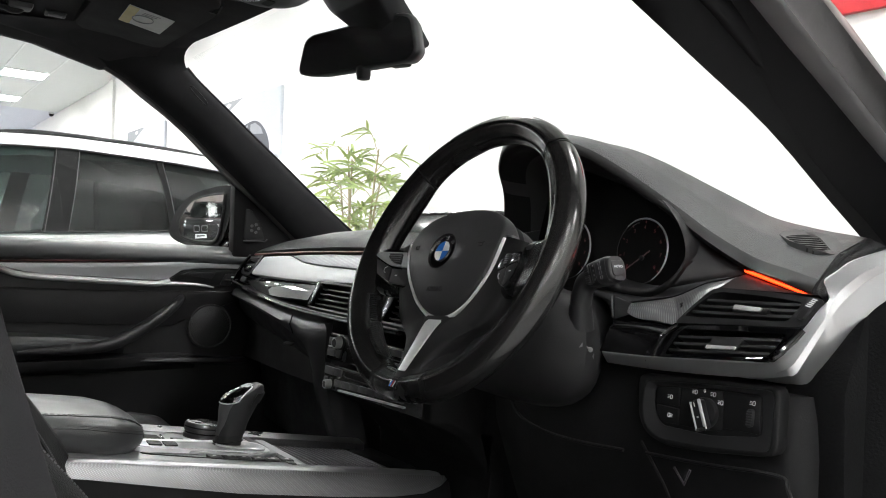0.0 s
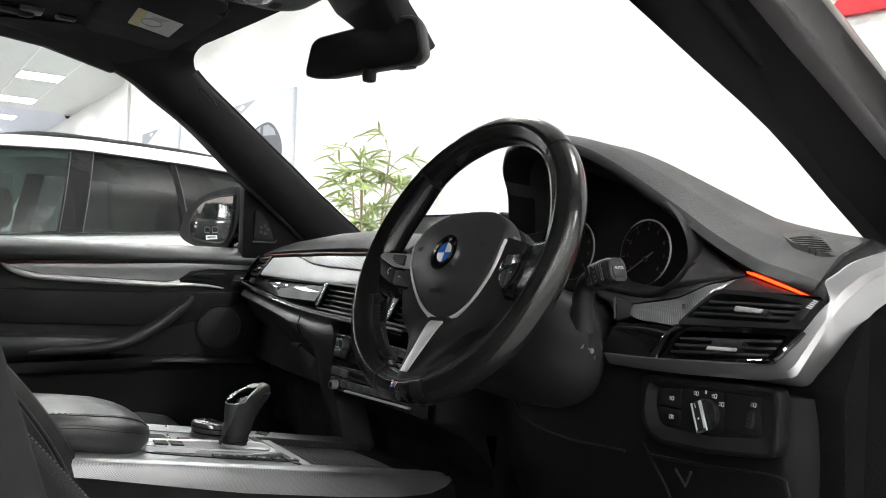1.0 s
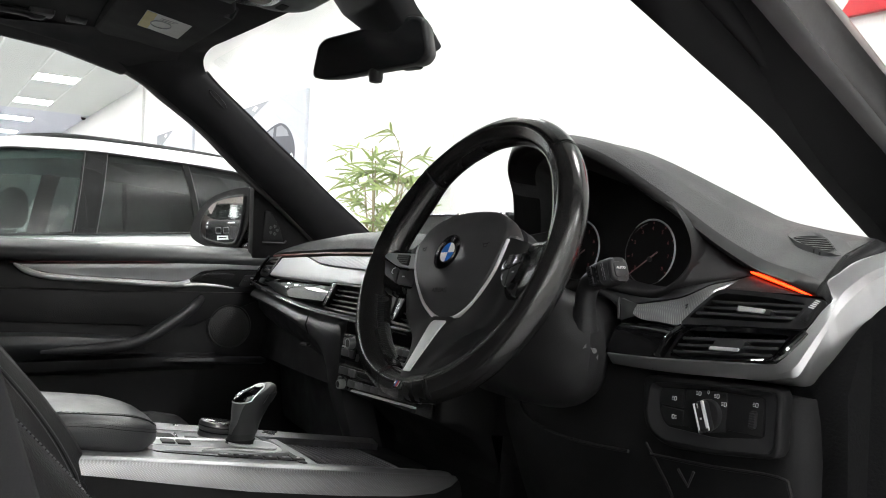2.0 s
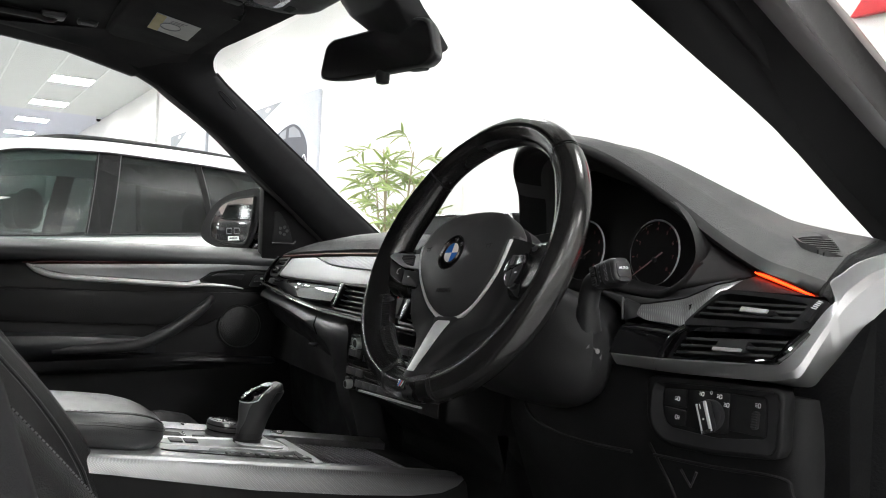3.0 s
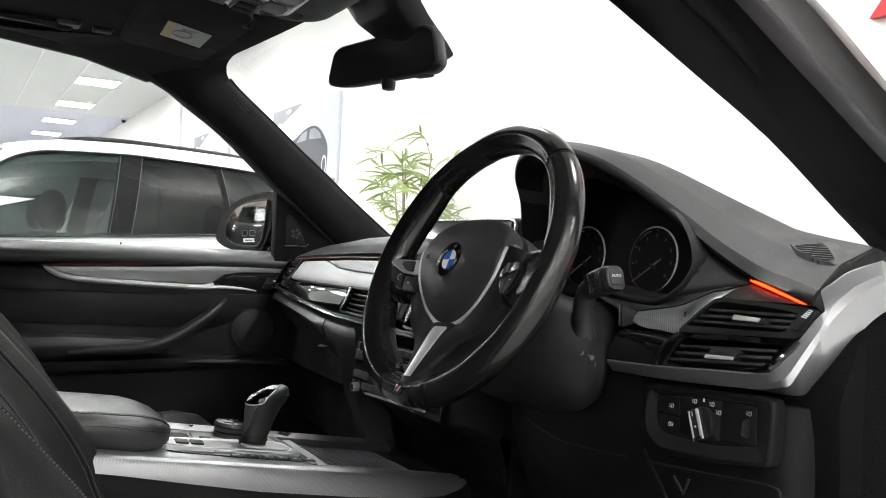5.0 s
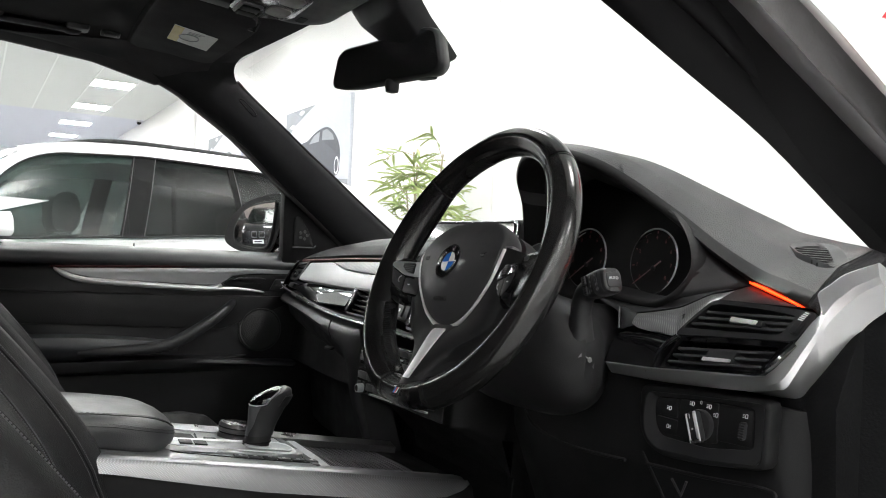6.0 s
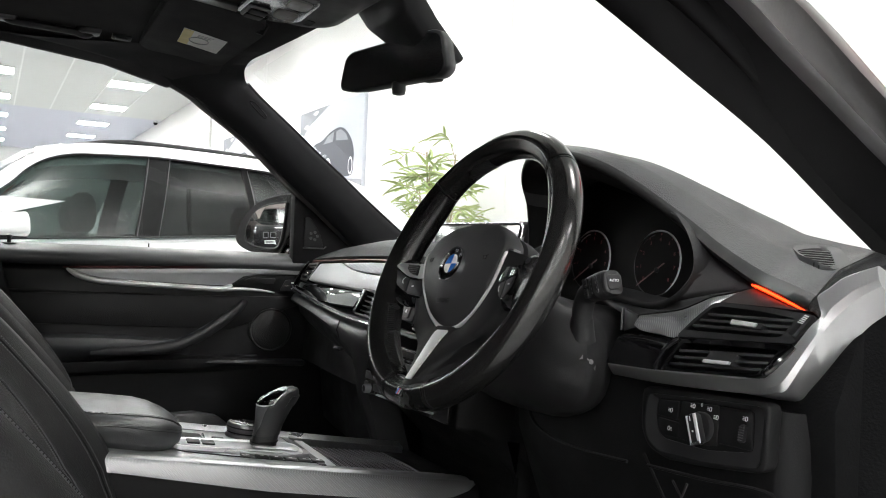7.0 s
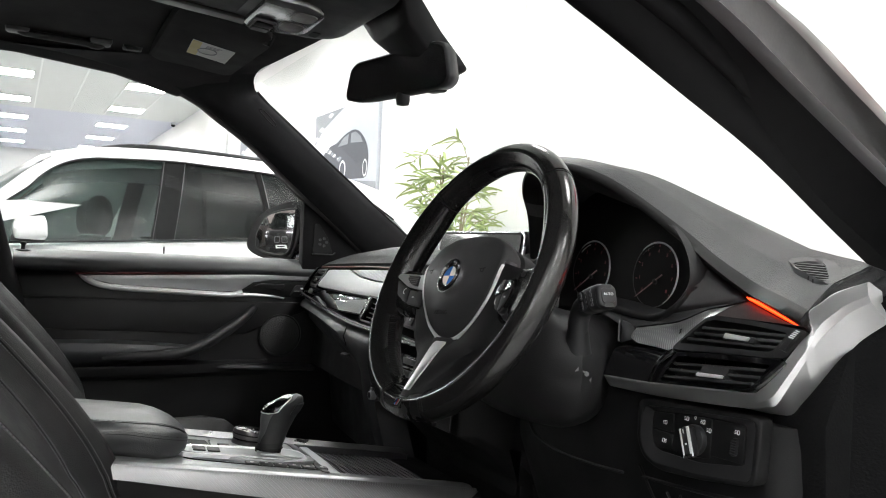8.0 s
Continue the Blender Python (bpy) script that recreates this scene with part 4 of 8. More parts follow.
part("label", plate(vis, [(-0.445, -0.1945), (-0.332, -0.203), (-0.3485, -0.118), (-0.463, -0.113)], 0.0005, 0.0012), M_PALECARD, e, "pale printed warning label", smooth=False)
part("label_band", plate(vis, [(-0.445, -0.1945), (-0.332, -0.203), (-0.336, -0.184), (-0.449, -0.1755)], 0.0016, 0.002), M_YELLOWCARD, e, "faded yellow stripe", smooth=False)
ringp = [vis(-0.396 + 0.024 * math.cos(a / 24 * math.tau), -0.163 + 0.018 * math.sin(a / 24 * math.tau), 0.002) for a in range(24)]
part("label_ring", Geo().tube(ringp, 0.0011, 6, closed=True), M_GREYCARD, e)
for k in range(3):
    part("label_line", plate(vis, rect(-0.376 + 0.009 * k, -0.172, -0.372 + 0.009 * k, -0.150 + 0.004 * k), 0.0014, 0.0018), M_GREYCARD, e, smooth=False)
part("clip", Geo().tube([vis(-0.232, -0.092, -0.004), vis(-0.215, -0.088, 0.001), vis(-0.20, -0.086, -0.010)], 0.006, 8), M_DARK, e)

e = thing("grab_handle", "dark grey folding grab handle on the roof lining", "grab handle", (-0.55, -0.43, 1.57))
hp = [(-0.545, -0.505, 1.580), (-0.545, -0.495, 1.568), (-0.546, -0.480, 1.565), (-0.548, -0.43, 1.564), (-0.550, -0.375, 1.563), (-0.551, -0.362, 1.560), (-0.552, -0.348, 1.562), (-0.552, -0.340, 1.576)]
part("bar", Geo().tube(spl(hp, 33), 0.0105, 12, flat=0.7), M_HARD, e)
for y, z in ((-0.500, 1.574), (-0.348, 1.571)):
    part("foot", Geo().box(pose(-0.548, y, z), 0.038, 0.044, 0.020), M_GREYP, e, bevel=0.007)
e = thing("coat_hook", "small grey hook plate on the roof lining", "hook", (-0.55, -0.286, 1.57))
hookm = pose(-0.549, -0.286, 1.566) @ Euler((0, radians(-18), 0)).to_matrix().to_4x4()
part("plate", Geo().box(hookm, 0.020, 0.038, 0.008), M_GREYP, e, bevel=0.003)
part("stripe", Geo().box(hookm @ pose(0, 0, -0.004), 0.007, 0.024, 0.004), M_BUTTON, e, bevel=0.001)


def ovh(u, v, w):
    return Vector((u, v, 1.575 - 0.10 * v - w))


e = thing("overhead_console", "dark overhead console with a clear reading lamp and switches", "overhead console", (0, -0.15, 1.57))
hs = []
oo = rounded([(-0.172, -0.40), (0.172, -0.40), (0.172, -0.02), (0.13, 0.018), (-0.13, 0.018), (-0.172, -0.02)], 0.045, 7)
for sc, w in ((1.06, -0.02), (1.04, 0.012), (1.0, 0.026), (0.95, 0.032), (0.86, 0.034)):
    hs.append([ovh(u * sc, -0.19 + (v + 0.19) * sc, w) for u, v in oo])
part("housing", Geo().loft(hs), M_HARD, e, sharp=60)
part("side_trim", plate(ovh, rounded([(-0.158, -0.36), (-0.128, -0.36), (-0.122, -0.155), (-0.158, -0.150)], 0.006), 0.033, 0.040), M_GREYP, e, "grey side strip", bevel=0.003)
part("side_trim", plate(ovh, rounded([(0.158, -0.36), (0.128, -0.36), (0.122, -0.155), (0.158, -0.150)], 0.006), 0.033, 0.040), M_GREYP, e, "grey side strip", bevel=0.003)
part("slot", plate(ovh, rounded(rect(-0.112, -0.34, 0.112, -0.175), 0.012), 0.033, 0.0365), M_DARK, e, bevel=0.002)
lens = part("lamp_lens", plate(ovh, rounded([(-0.150, -0.158), (0.030, -0.158), (0.045, -0.100), (0.020, -0.058), (-0.115, -0.052), (-0.150, -0.090)], 0.025, 6), 0.033, 0.043), M_CLEARLENS, e, "clear moulded lamp lens", bevel=0.005)
for u in (-0.085, -0.015):
    part("lamp_reflector", plate(ovh, rounded(rect(u - 0.025, -0.105, u + 0.025, -0.068), 0.015), 0.0425, 0.0455), M_DULLLENS, lens, bevel=0.002)
sf = part("switch_field", plate(ovh, rounded(rect(-0.140, -0.150, -0.078, -0.112), 0.006), 0.043, 0.047), M_BUTTON, e, bevel=0.002)
for k in range(2):
    part("switch", plate(ovh, rounded(rect(-0.135 + 0.028 * k, -0.146, -0.111 + 0.028 * k, -0.116), 0.004), 0.047, 0.051), M_DARK, sf, bevel=0.0015)
part("microphone", plate(ovh, rounded(rect(-0.135, -0.040, -0.105, -0.026), 0.003), 0.033, 0.0355), M_DARK, e)

# ---- rear-view mirror ----
MA = radians(19)
MU, MN, MC = Vector((math.cos(MA), math.sin(MA), 0)), Vector((math.sin(MA), -math.cos(MA), 0)), Vector((-0.035, 0.093, 1.46))


def mir(u, v, w):
    return MC + MU * u + Vector((0, 0, 1)) * v + MN * w


e = thing("rear_view_mirror", "black frameless rear view mirror on the windscreen", "mirror", (-0.035, 0.11, 1.53))
mo = rounded([(-0.140, -0.016), (-0.10, -0.024), (0.114, -0.018), (0.130, -0.004), (0.118, 0.055), (0.095, 0.063), (-0.11, 0.050), (-0.126, 0.040)], 0.014, 5)
small = [(u * 0.94, v * 0.9 + 0.001) for u, v in mo]
back = [(u * 0.70, v * 0.66 + 0.004) for u, v in mo]
rings = [[mir(u, v, -0.045) for u, v in back], [mir(u, v, -0.028) for u, v in small], [mir(u, v, -0.008) for u, v in mo], [mir(u, v, 0.0) for u, v in mo], [mir(u, v, 0.003) for u, v in [(u * 0.975, v * 0.955 + 0.0005) for u, v in mo]]]
part("shell", Geo().loft(rings), M_HARD, e, sharp=50)
part("mirror_glass", plate(mir, [(u * 0.955, v * 0.90 + 0.001) for u, v in mo], 0.0032, 0.0045), M_DIMMIRROR, e, "dark self-dimming mirror glass")
bp = mir(0.010, -0.025, -0.006)
part("button", Geo().lathe([(0.004, -0.014), (0.011, -0.012), (0.0125, -0.004), (0.012, 0.008), (0.006, 0.012)], Matrix.Translation(bp), 16), M_HARD, e, "round dimmer button")
foot = mir(0.076, -0.014, -0.02)
part("cable_boss", Geo().box(Matrix.Translation(foot) @ Euler((0, 0, MA)).to_matrix().to_4x4(), 0.036, 0.022, 0.012), M_HARD, e, bevel=0.004)
cov = []
for t, half, thick in ((0.0, 0.105, 0.030), (0.18, 0.09, 0.050), (0.5, 0.062, 0.052), (0.85, 0.042, 0.036), (1.0, 0.03, 0.010)):
    c = Vector((-0.015, 0.062, 1.592)).lerp(Vector((-0.012, 0.205, 1.492)), t)
    cov.append([c + Vector((a * half, 0, 0)) + Vector((0, -0.57, -0.82)) * b * thick for a, b in ((-1, 0), (1, 0), (0.85, 0.75), (0.5, 1.0), (-0.5, 1.0), (-0.85, 0.75))])
part("sensor_cover", Geo().loft(cov), M_HARD, e, "black camera cover on the glass", bevel=0.008)
part("stem", Geo().tube([(0.0, 0.15, 1.505), (-0.015, 0.135, 1.485), (-0.03, 0.115, 1.468)], 0.014, 10), M_HARD, e)

# ---- passenger door ----
def D(y, z, w):
    """Left door face: y along, z up, w into the cabin."""
    return Vector((-0.80 + w, y, z))


e = thing("car_door", "closed black door with silver trim and dark armrest", "car door", (-0.86, -0.2, 0.45))
prof = [(-0.90, 0.45), (-0.815, 0.45), (-0.81, 0.70), (-0.80, 0.84), (-0.802, 1.02), (-0.806, 1.075), (-0.84, 1.09), (-0.90, 1.08)]
part("panel", Geo().loft([[Vector((x, y, z)) for x, z in prof] for y in (-0.485, -0.3, 0.1, 0.40)]), M_HARD, e, "black grained door panel", bevel=0.006)
sill = [(-0.915, 1.075), (-0.80, 1.083), (-0.788, 1.092), (-0.787, 1.104), (-0.80, 1.117), (-0.83, 1.126), (-0.875, 1.130), (-0.915, 1.126)]
rows = []
for y, dz, dx in ((-0.49, 0.004, 0), (-0.45, 0.003, 0), (-0.2, 0.002, 0), (0.1, 0.0, 0), (0.22, -0.002, 0), (0.30, -0.006, -0.01)):
    rows.append([Vector((x + dx, y, z + dz)) for x, z in sill])
part("sill_roll", Geo().loft(rows), M_ARMLEATHER, e, "soft grey-black upper door roll", sharp=50)
part("outer_skin", Geo().loft([[Vector((x, y, z)) for x, z in ((-0.93, 0.35), (-0.965, 0.6), (-0.965, 0.95), (-0.935, 1.10), (-0.92, 1.10), (-0.92, 0.35))] for y in (-0.49, 0.5)]), M_BODY, e, "dark painted outer skin")
part("light_guide", Geo().tube([D(-0.36, 1.081, 0.006), D(-0.1, 1.088, 0.006), D(0.23, 1.0995, 0.006)], 0.0022, 6), M_REDLINE, e, "thin unlit red light line")
ins = [(-0.345, 1.077), (-0.05, 1.085), (0.235, 1.0945), (0.235, 1.076), (0.10, 1.074), (0.055, 1.068), (0.022, 1.046), (-0.02, 1.044), (-0.26, 1.055), (-0.31, 1.064)]
part("trim_insert", plate(D, ins, -0.003, 0.006), M_SILVER, e, "satin silver door trim", bevel=0.0025)
lip = [D(y, z, w) for y, z, w in ((-0.352, 1.078, 0.004), (-0.335, 1.067, 0.010), (-0.305, 1.0555, 0.013), (-0.26, 1.0495, 0.014), (-0.15, 1.043, 0.014), (-0.02, 1.0365, 0.014), (0.006, 1.038, 0.014), (0.025, 1.043, 0.013))]
part("trim_lip", Geo().tube(spl(lip, 42), lambda s: 0.0026 + 0.0062 * min(1, s * 6), 10, flat=0.8), M_BRIGHTSILVER, e, "bright silver lower lip")
bar = [D(y, z, w) for y, z, w in ((0.004, 1.036, 0.014), (0.05, 1.037, 0.014), (0.10, 1.034, 0.013), (0.135, 1.0285, 0.009))]
part("pull_bar", Geo().tube(spl(bar, 18), lambda s: 0.0085 - 0.0060 * s, 10, flat=0.7), M_BRIGHTSILVER, e, "silver edge of the door release")
part("handle_recess", plate(D, rounded([(0.03, 1.047), (0.06, 1.067), (0.10, 1.072), (0.21, 1.072), (0.205, 1.035), (0.14, 1.031)], 0.012), -0.002, 0.004), M_DARK, e, bevel=0.002)
part("release_lever", plate(D, rounded([(0.055, 1.058), (0.075, 1.066), (0.14, 1.064), (0.13, 1.05)], 0.005), 0.004, 0.010), M_HARD, e, bevel=0.002)
sw = part("switch_block", plate(D, rounded([(0.150, 1.034), (0.165, 1.062), (0.208, 1.062), (0.200, 1.034)], 0.005), 0.004, 0.011), M_HARD, e, "lock switch block", bevel=0.002)
part("switch_rule", plate(D, rect(0.162, 1.0465, 0.200, 1.049), 0.011, 0.0125), M_DULLCHROME, sw)
for z in (1.0545, 1.0405):
    part("switch_icon", plate(D, rect(0.178, z - 0.002, 0.185, z + 0.002), 0.0112, 0.012), M_WHITEMARK, sw)
part("stitch_ridge", Geo().tube(spl([D(-0.485, 1.026, 0.0), D(-0.4, 1.024, 0.0), D(0.0, 1.012, 0.0), D(0.21, 1.012, 0.0)], 20), 0.004, 8), M_LEATHER, e)
part("upper_pad", plate(D, rounded([(-0.484, 0.955), (0.03, 0.935), (0.21, 1.0), (0.215, 1.018), (-0.484, 1.022)], 0.01), 0.0, 0.006), M_LEATHER, e, bevel=0.003)
# armrest and pull
rows = []
for y, w, zt, zb in ((-0.485, 0.066, 0.927, 0.864), (-0.40, 0.072, 0.928, 0.866), (-0.30, 0.073, 0.927, 0.870), (-0.22, 0.066, 0.922, 0.876), (-0.15, 0.048, 0.915, 0.884), (-0.10, 0.026, 0.908, 0.890), (-0.07, 0.004, 0.903, 0.894)):
    rows.append([D(y, z, ww) for z, ww in ((zt, -0.004), (zt + 0.004, w * 0.5), (zt - 0.002, w * 0.88), (zt - 0.016, w), (zt - 0.03, w * 0.96), (zb, w * 0.55), (zb, -0.004))])
part("armrest", Geo().loft(rows), M_ARMLEATHER, e, "black leather armrest", sharp=45)
part("armrest_base", Geo().loft([[D(y, z, w) for z, w in ((0.872, -0.003), (0.868, 0.052 * f), (0.845, 0.045 * f), (0.83, 0.0))] for y, f in ((-0.485, 1.0), (-0.3, 1.0), (-0.10, 0.9), (0.02, 0.45), (0.10, 0.06))]), M_HARD, e, bevel=0.006)
pull = [D(y, z, w) for y, z, w in ((-0.30, 0.893, 0.060), (-0.20, 0.895, 0.068), (-0.125, 0.902, 0.070), (-0.07, 0.922, 0.062), (-0.015, 0.954, 0.052), (0.025, 0.981, 0.040), (0.05, 0.998, 0.018), (0.062, 1.005, -0.004))]
part("pull_handle", Geo().tube(spl(pull, 42), lambda s: 0.009 + 0.006 * math.sin(math.pi * min(1, s * 1.1)), 12, flat=0.85, up=(1, 0, 0)), M_GREYP, e, "dark grey slanting pull handle", sharp=60)
# speaker
msp = Matrix.Translation(D(0.131, 0.934, 0.001)) @ Euler((0, radians(90), 0)).to_matrix().to_4x4()
sp = part("speaker_grille", Geo().lathe([(0.056, -0.004), (0.056, 0.003), (0.053, 0.006), (0.050, 0.004), (0.0485, 0.005), (0.03, 0.009), (0.002, 0.010)], msp, 40), material("speaker_mesh", (0.035, 0.035, 0.036), 0.6, grain=1.0, grain_size=0.0022, pattern="cells"), e, "round black mesh speaker cover")
part("pocket_lip", Geo().loft([[D(y, z, w) for z, w in ((0.868 + d, 0.0), (0.866 + d, 0.03), (0.856 + d, 0.034), (0.848 + d, 0.0))] for y, d in ((-0.04, 0.0), (0.1, -0.006), (0.22, -0.012))]), M_GREYP, e, bevel=0.003)
part("lock_pin", Geo().lathe([(0.0045, -0.01), (0.0045, 0.014), (0.0065, 0.016), (0.0065, 0.020), (0.003, 0.022)], Matrix.Translation((-0.838, -0.47, 1.128)), 12), M_HARD, e)
part("pin_collar", Geo().lathe([(0.006, -0.004), (0.016, -0.003), (0.016, 0.002), (0.012, 0.003), (0.010, 0.0), (0.006, 0.0)], Matrix.Translation((-0.838, -0.47, 1.129)), 20), M_GREYP, e)
# window frame and glass
sl = spl(SEAL[1:], 40)
fr = [p + normal_up(sl, k) * 0.014 + Vector((-0.012, 0, 0)) for k, p in enumerate(sl)]
part("window_frame", Geo().tube(fr, 0.014, 8), M_RUBBER, e, "black rubber window frame")
low = [Vector((-0.868, y, 1.12)) for y in (-0.75, -0.45, -0.25, -0.15, -0.07, 0.027, 0.13, 0.258, 0.34)]
gl = part("side_window", Geo().loft([[a, b] for a, b in zip([Vector(p) + Vector((-0.018, 0, 0)) for p in SEAL[1:]], low)], False, False), M_GLASS, e, "clear side glass")
gl.visible_shadow = False
# quarter trim with tweeter
def Q(y, z, w):
    return Vector((-0.79 - 0.16 * (z - 1.14) * 0 + w, y, z))


tw = part("tweeter_cover", plate(Q, rounded([(0.180, 1.105), (0.42, 1.105), (0.40, 1.135), (0.325, 1.175), (0.218, 1.272), (0.178, 1.305)], 0.006), -0.03, 0.0), M_PILLARDARK, e, "black triangular tweeter cover", bevel=0.004)
part("tweeter_mesh", plate(Q, rounded([(0.205, 1.148), (0.262, 1.148), (0.248, 1.188), (0.222, 1.226), (0.207, 1.225)], 0.01), 0.0, 0.004), M_DARK, tw, bevel=0.002)
for k in range(5):
    a = k * math.tau / 5
    part("tweeter_hole", Geo().lathe([(0.004, 0), (0.004, 0.0015), (0.001, 0.0015)], Matrix.Translation(Q(0.233 + 0.010 * math.cos(a), 1.178 + 0.010 * math.sin(a), 0.004)) @ Euler((0, radians(90), 0)).to_matrix().to_4x4(), 8), M_GREYP, tw)
part("tweeter_rim", Geo().tube([Q(0.205, 1.146, 0.004), Q(0.262, 1.146, 0.004), Q(0.268, 1.152, 0.004)], 0.002, 6), M_GREYP, tw)

# ---- door mirror ----
e = thing("wing_mirror", "black gloss door mirror housing with clear glass", "wing mirror", (-0.98, 0.2, 1.12))


WMA = 0.52


def wm(u, v, w):
    """Mirror face: u along the face, v up, w towards the rear."""
    return Vector((-0.962, 0.157, 1.205)) + Vector((math.cos(WMA), math.sin(WMA), 0)) * u + Vector((0, 0, 1)) * v + Vector((math.sin(WMA), -math.cos(WMA), -0.03)) * w


mo = [tuple(q[:2]) for q in spl([(-0.102, -0.042, 0), (-0.092, -0.010, 0), (-0.074, 0.021, 0), (-0.026, 0.058, 0), (0.044, 0.078, 0), (0.096, 0.083, 0), (0.103, 0.068, 0), (0.098, 0.005, 0), (0.075, -0.063, 0), (0.052, -0.078, 0), (0.0, -0.082, 0), (-0.053, -0.074, 0), (-0.088, -0.060, 0)], 65, True)]
mg = [tuple(q[:2]) for q in spl([(-0.071, -0.042, 0), (-0.067, -0.005, 0), (-0.033, 0.039, 0), (0.016, 0.058, 0), (0.078, 0.066, 0), (0.085, 0.062, 0), (0.078, -0.010, 0), (0.058, -0.064, 0), (0.0, -0.068, 0), (-0.054, -0.058, 0)], 60, True)]
mg = [(0.006 + u * 0.90, -0.002 + v * 0.90) for u, v in mg]
rings = []
for s, w in ((0.25, -0.12), (0.62, -0.105), (0.88, -0.065), (1.0, -0.015), (1.0, 0.004), (0.97, 0.008)):
    rings.append([wm(u * s - (1 - s) * 0.01, v * s, w) for u, v in mo])
part("housing", Geo().loft(rings), M_PIANOWORN, e, "gloss black mirror housing", sharp=60)
# convex glass, radius 1.2 m
cap_rings = []
for s in (1.0, 0.8, 0.6, 0.4, 0.2, 0.02):
    cap_rings.append([wm(u * s, v * s, 0.0195 - ((u * s) ** 2 + (v * s) ** 2) / 2.4 + 0.030 * v * s) for u, v in mg])
part("mirror_glass", Geo().loft(cap_rings), M_MIRROR, e, "convex mirror glass", sharp=80)
part("face_ring", frame_ring(wm, [(u * 0.99, v * 0.99) for u, v in mo], [(u * 1.0, v * 1.0) for u, v in mg], 0.002, 0.0115, 64, 0.0125), M_HARD, e, "black inner frame of the mirror")
part("glass_rim", Geo().tube([wm(u * 1.02, v * 1.02, 0.012) for u, v in mg], 0.0055, 8, closed=True), M_HARD, e)
part("arm", Geo().loft([[Vector((x, y, z)) for y, z in ((0.19, 1.112), (0.27, 1.112), (0.27, 1.145), (0.19, 1.145))] for x in (-0.98, -0.93, -0.86)]), M_PIANO, e, bevel=0.01)


# ---- dashboard ----
def fas(u, v, w):
    """Driver's side face of the dash: u across and v up a sheared grid on its plane, w towards the driver."""
    k = 1.0 - 0.53031 * u + 0.07471 * v
    x, z = (0.36121 * u + 0.16939 * v + 0.73118) / k, (-0.59319 * u + 0.99415 * v + 1.03277) / k
    return Vector((x, -0.30124 + 0.04267 * x + 0.42717 * z, z)) + Vector((0.0392, -0.9189, 0.3925)) * w


def pxf(x, z, w):
    """Passenger's side face of the dash: x across, z up, w towards the rear."""
    y = 0.219 - (0.0677 * (x + 0.735) - 0.3573 * (z - 1.114)) / 0.9315
    return Vector((x, y, z)) + Vector((-0.068, -0.932, 0.357)) * w


def swf(x, z, w):
    """Light switch face: nearly upright."""
    return Vector((x, 0.172 + 0.12 * (z - 0.99) - w, z))


dash = thing("dashboard", "black soft-touch dashboard with silver and gloss black trim", "dashboard", (0, 0.3, 0.75))

# hood over the dials and the soft top on the driver's side
LIP = [(0.222, 0.218, 1.168), (0.2395, 0.200, 1.225), (0.2405, 0.187, 1.262), (0.262, 0.177, 1.285), (0.30, 0.174, 1.2945), (0.345, 0.180, 1.294), (0.39, 0.203, 1.279), (0.43, 0.232, 1.251), (0.493, 0.260, 1.203), (0.548, 0.266, 1.166), (0.606, 0.2675, 1.1355), (0.66, 0.246, 1.124), (0.716, 0.2205, 1.1135)]
CREST = [(0.186, 0.262, 1.170), (0.200, 0.245, 1.235), (0.203, 0.232, 1.280), (0.216, 0.228, 1.303), (0.262, 0.232, 1.311), (0.325, 0.242, 1.3075), (0.395, 0.262, 1.2965), (0.445, 0.290, 1.277), (0.510, 0.340, 1.236), (0.560, 0.378, 1.204), (0.612, 0.398, 1.189), (0.662, 0.388, 1.181), (0.708, 0.335, 1.176)]
BACK = [(0.222, 0.45, 1.16), (0.222, 0.46, 1.19), (0.225, 0.47, 1.215), (0.24, 0.48, 1.225), (0.27, 0.49, 1.228), (0.325, 0.50, 1.226), (0.395, 0.51, 1.218), (0.44, 0.53, 1.205), (0.50, 0.54, 1.185), (0.55, 0.53, 1.172), (0.60, 0.51, 1.165), (0.66, 0.46, 1.160), (0.72, 0.38, 1.160)]
rings = []
LIPS, CRESTS, BACKS = spl(LIP, 72), spl(CREST, 72), spl(BACK, 72)
for k, (a, c, b) in enumerate(zip(LIPS, CRESTS, BACKS)):
    up = Vector((0, -0.45, 0.9))
    lift = 0.010 * min(1.0, k / 16)
    inner = a + Vector((0, 0.016, -0.003))
    rings.append([inner + Vector((0, 0.05, -0.002)), inner, a + Vector((0, 0.002, -0.001)), a + up * 0.004, a.lerp(c, 0.2) + up * (0.004 + lift * 0.55), a.lerp(c, 0.46) + up * (0.003 + lift), a.lerp(c, 0.52) + up * (0.0025 + lift), a.lerp(c, 0.8) + up * lift * 0.5, c, c.lerp(b, 0.4) + Vector((0, 0, 0.002)), b, b + Vector((0, 0.02, -0.06))])
part("hood", Geo().loft(rings), M_SOFT, dash, "grained soft hood over the dials", sharp=60)
rows = []
for k, (a, c) in enumerate(zip(LIPS, CRESTS)):
    lift = 0.010 * min(1.0, k / 16)
    rows.append([a + Vector((0, 0.05, -0.006)), a + Vector((0, 0.012, -0.0045)), a + Vector((0, -0.001, -0.0025)), a + up * 0.0035 + Vector((0, -0.0015, 0)), a.lerp(c, 0.07) + up * (0.0052 + lift * 0.2), a.lerp(c, 0.12) + up * (0.0048 + lift * 0.34), a.lerp(c, 0.14) - up * 0.004])
part("hood_lip", Geo().loft(rows), M_BEZEL, dash, "smooth black lip under the hood", sharp=70)

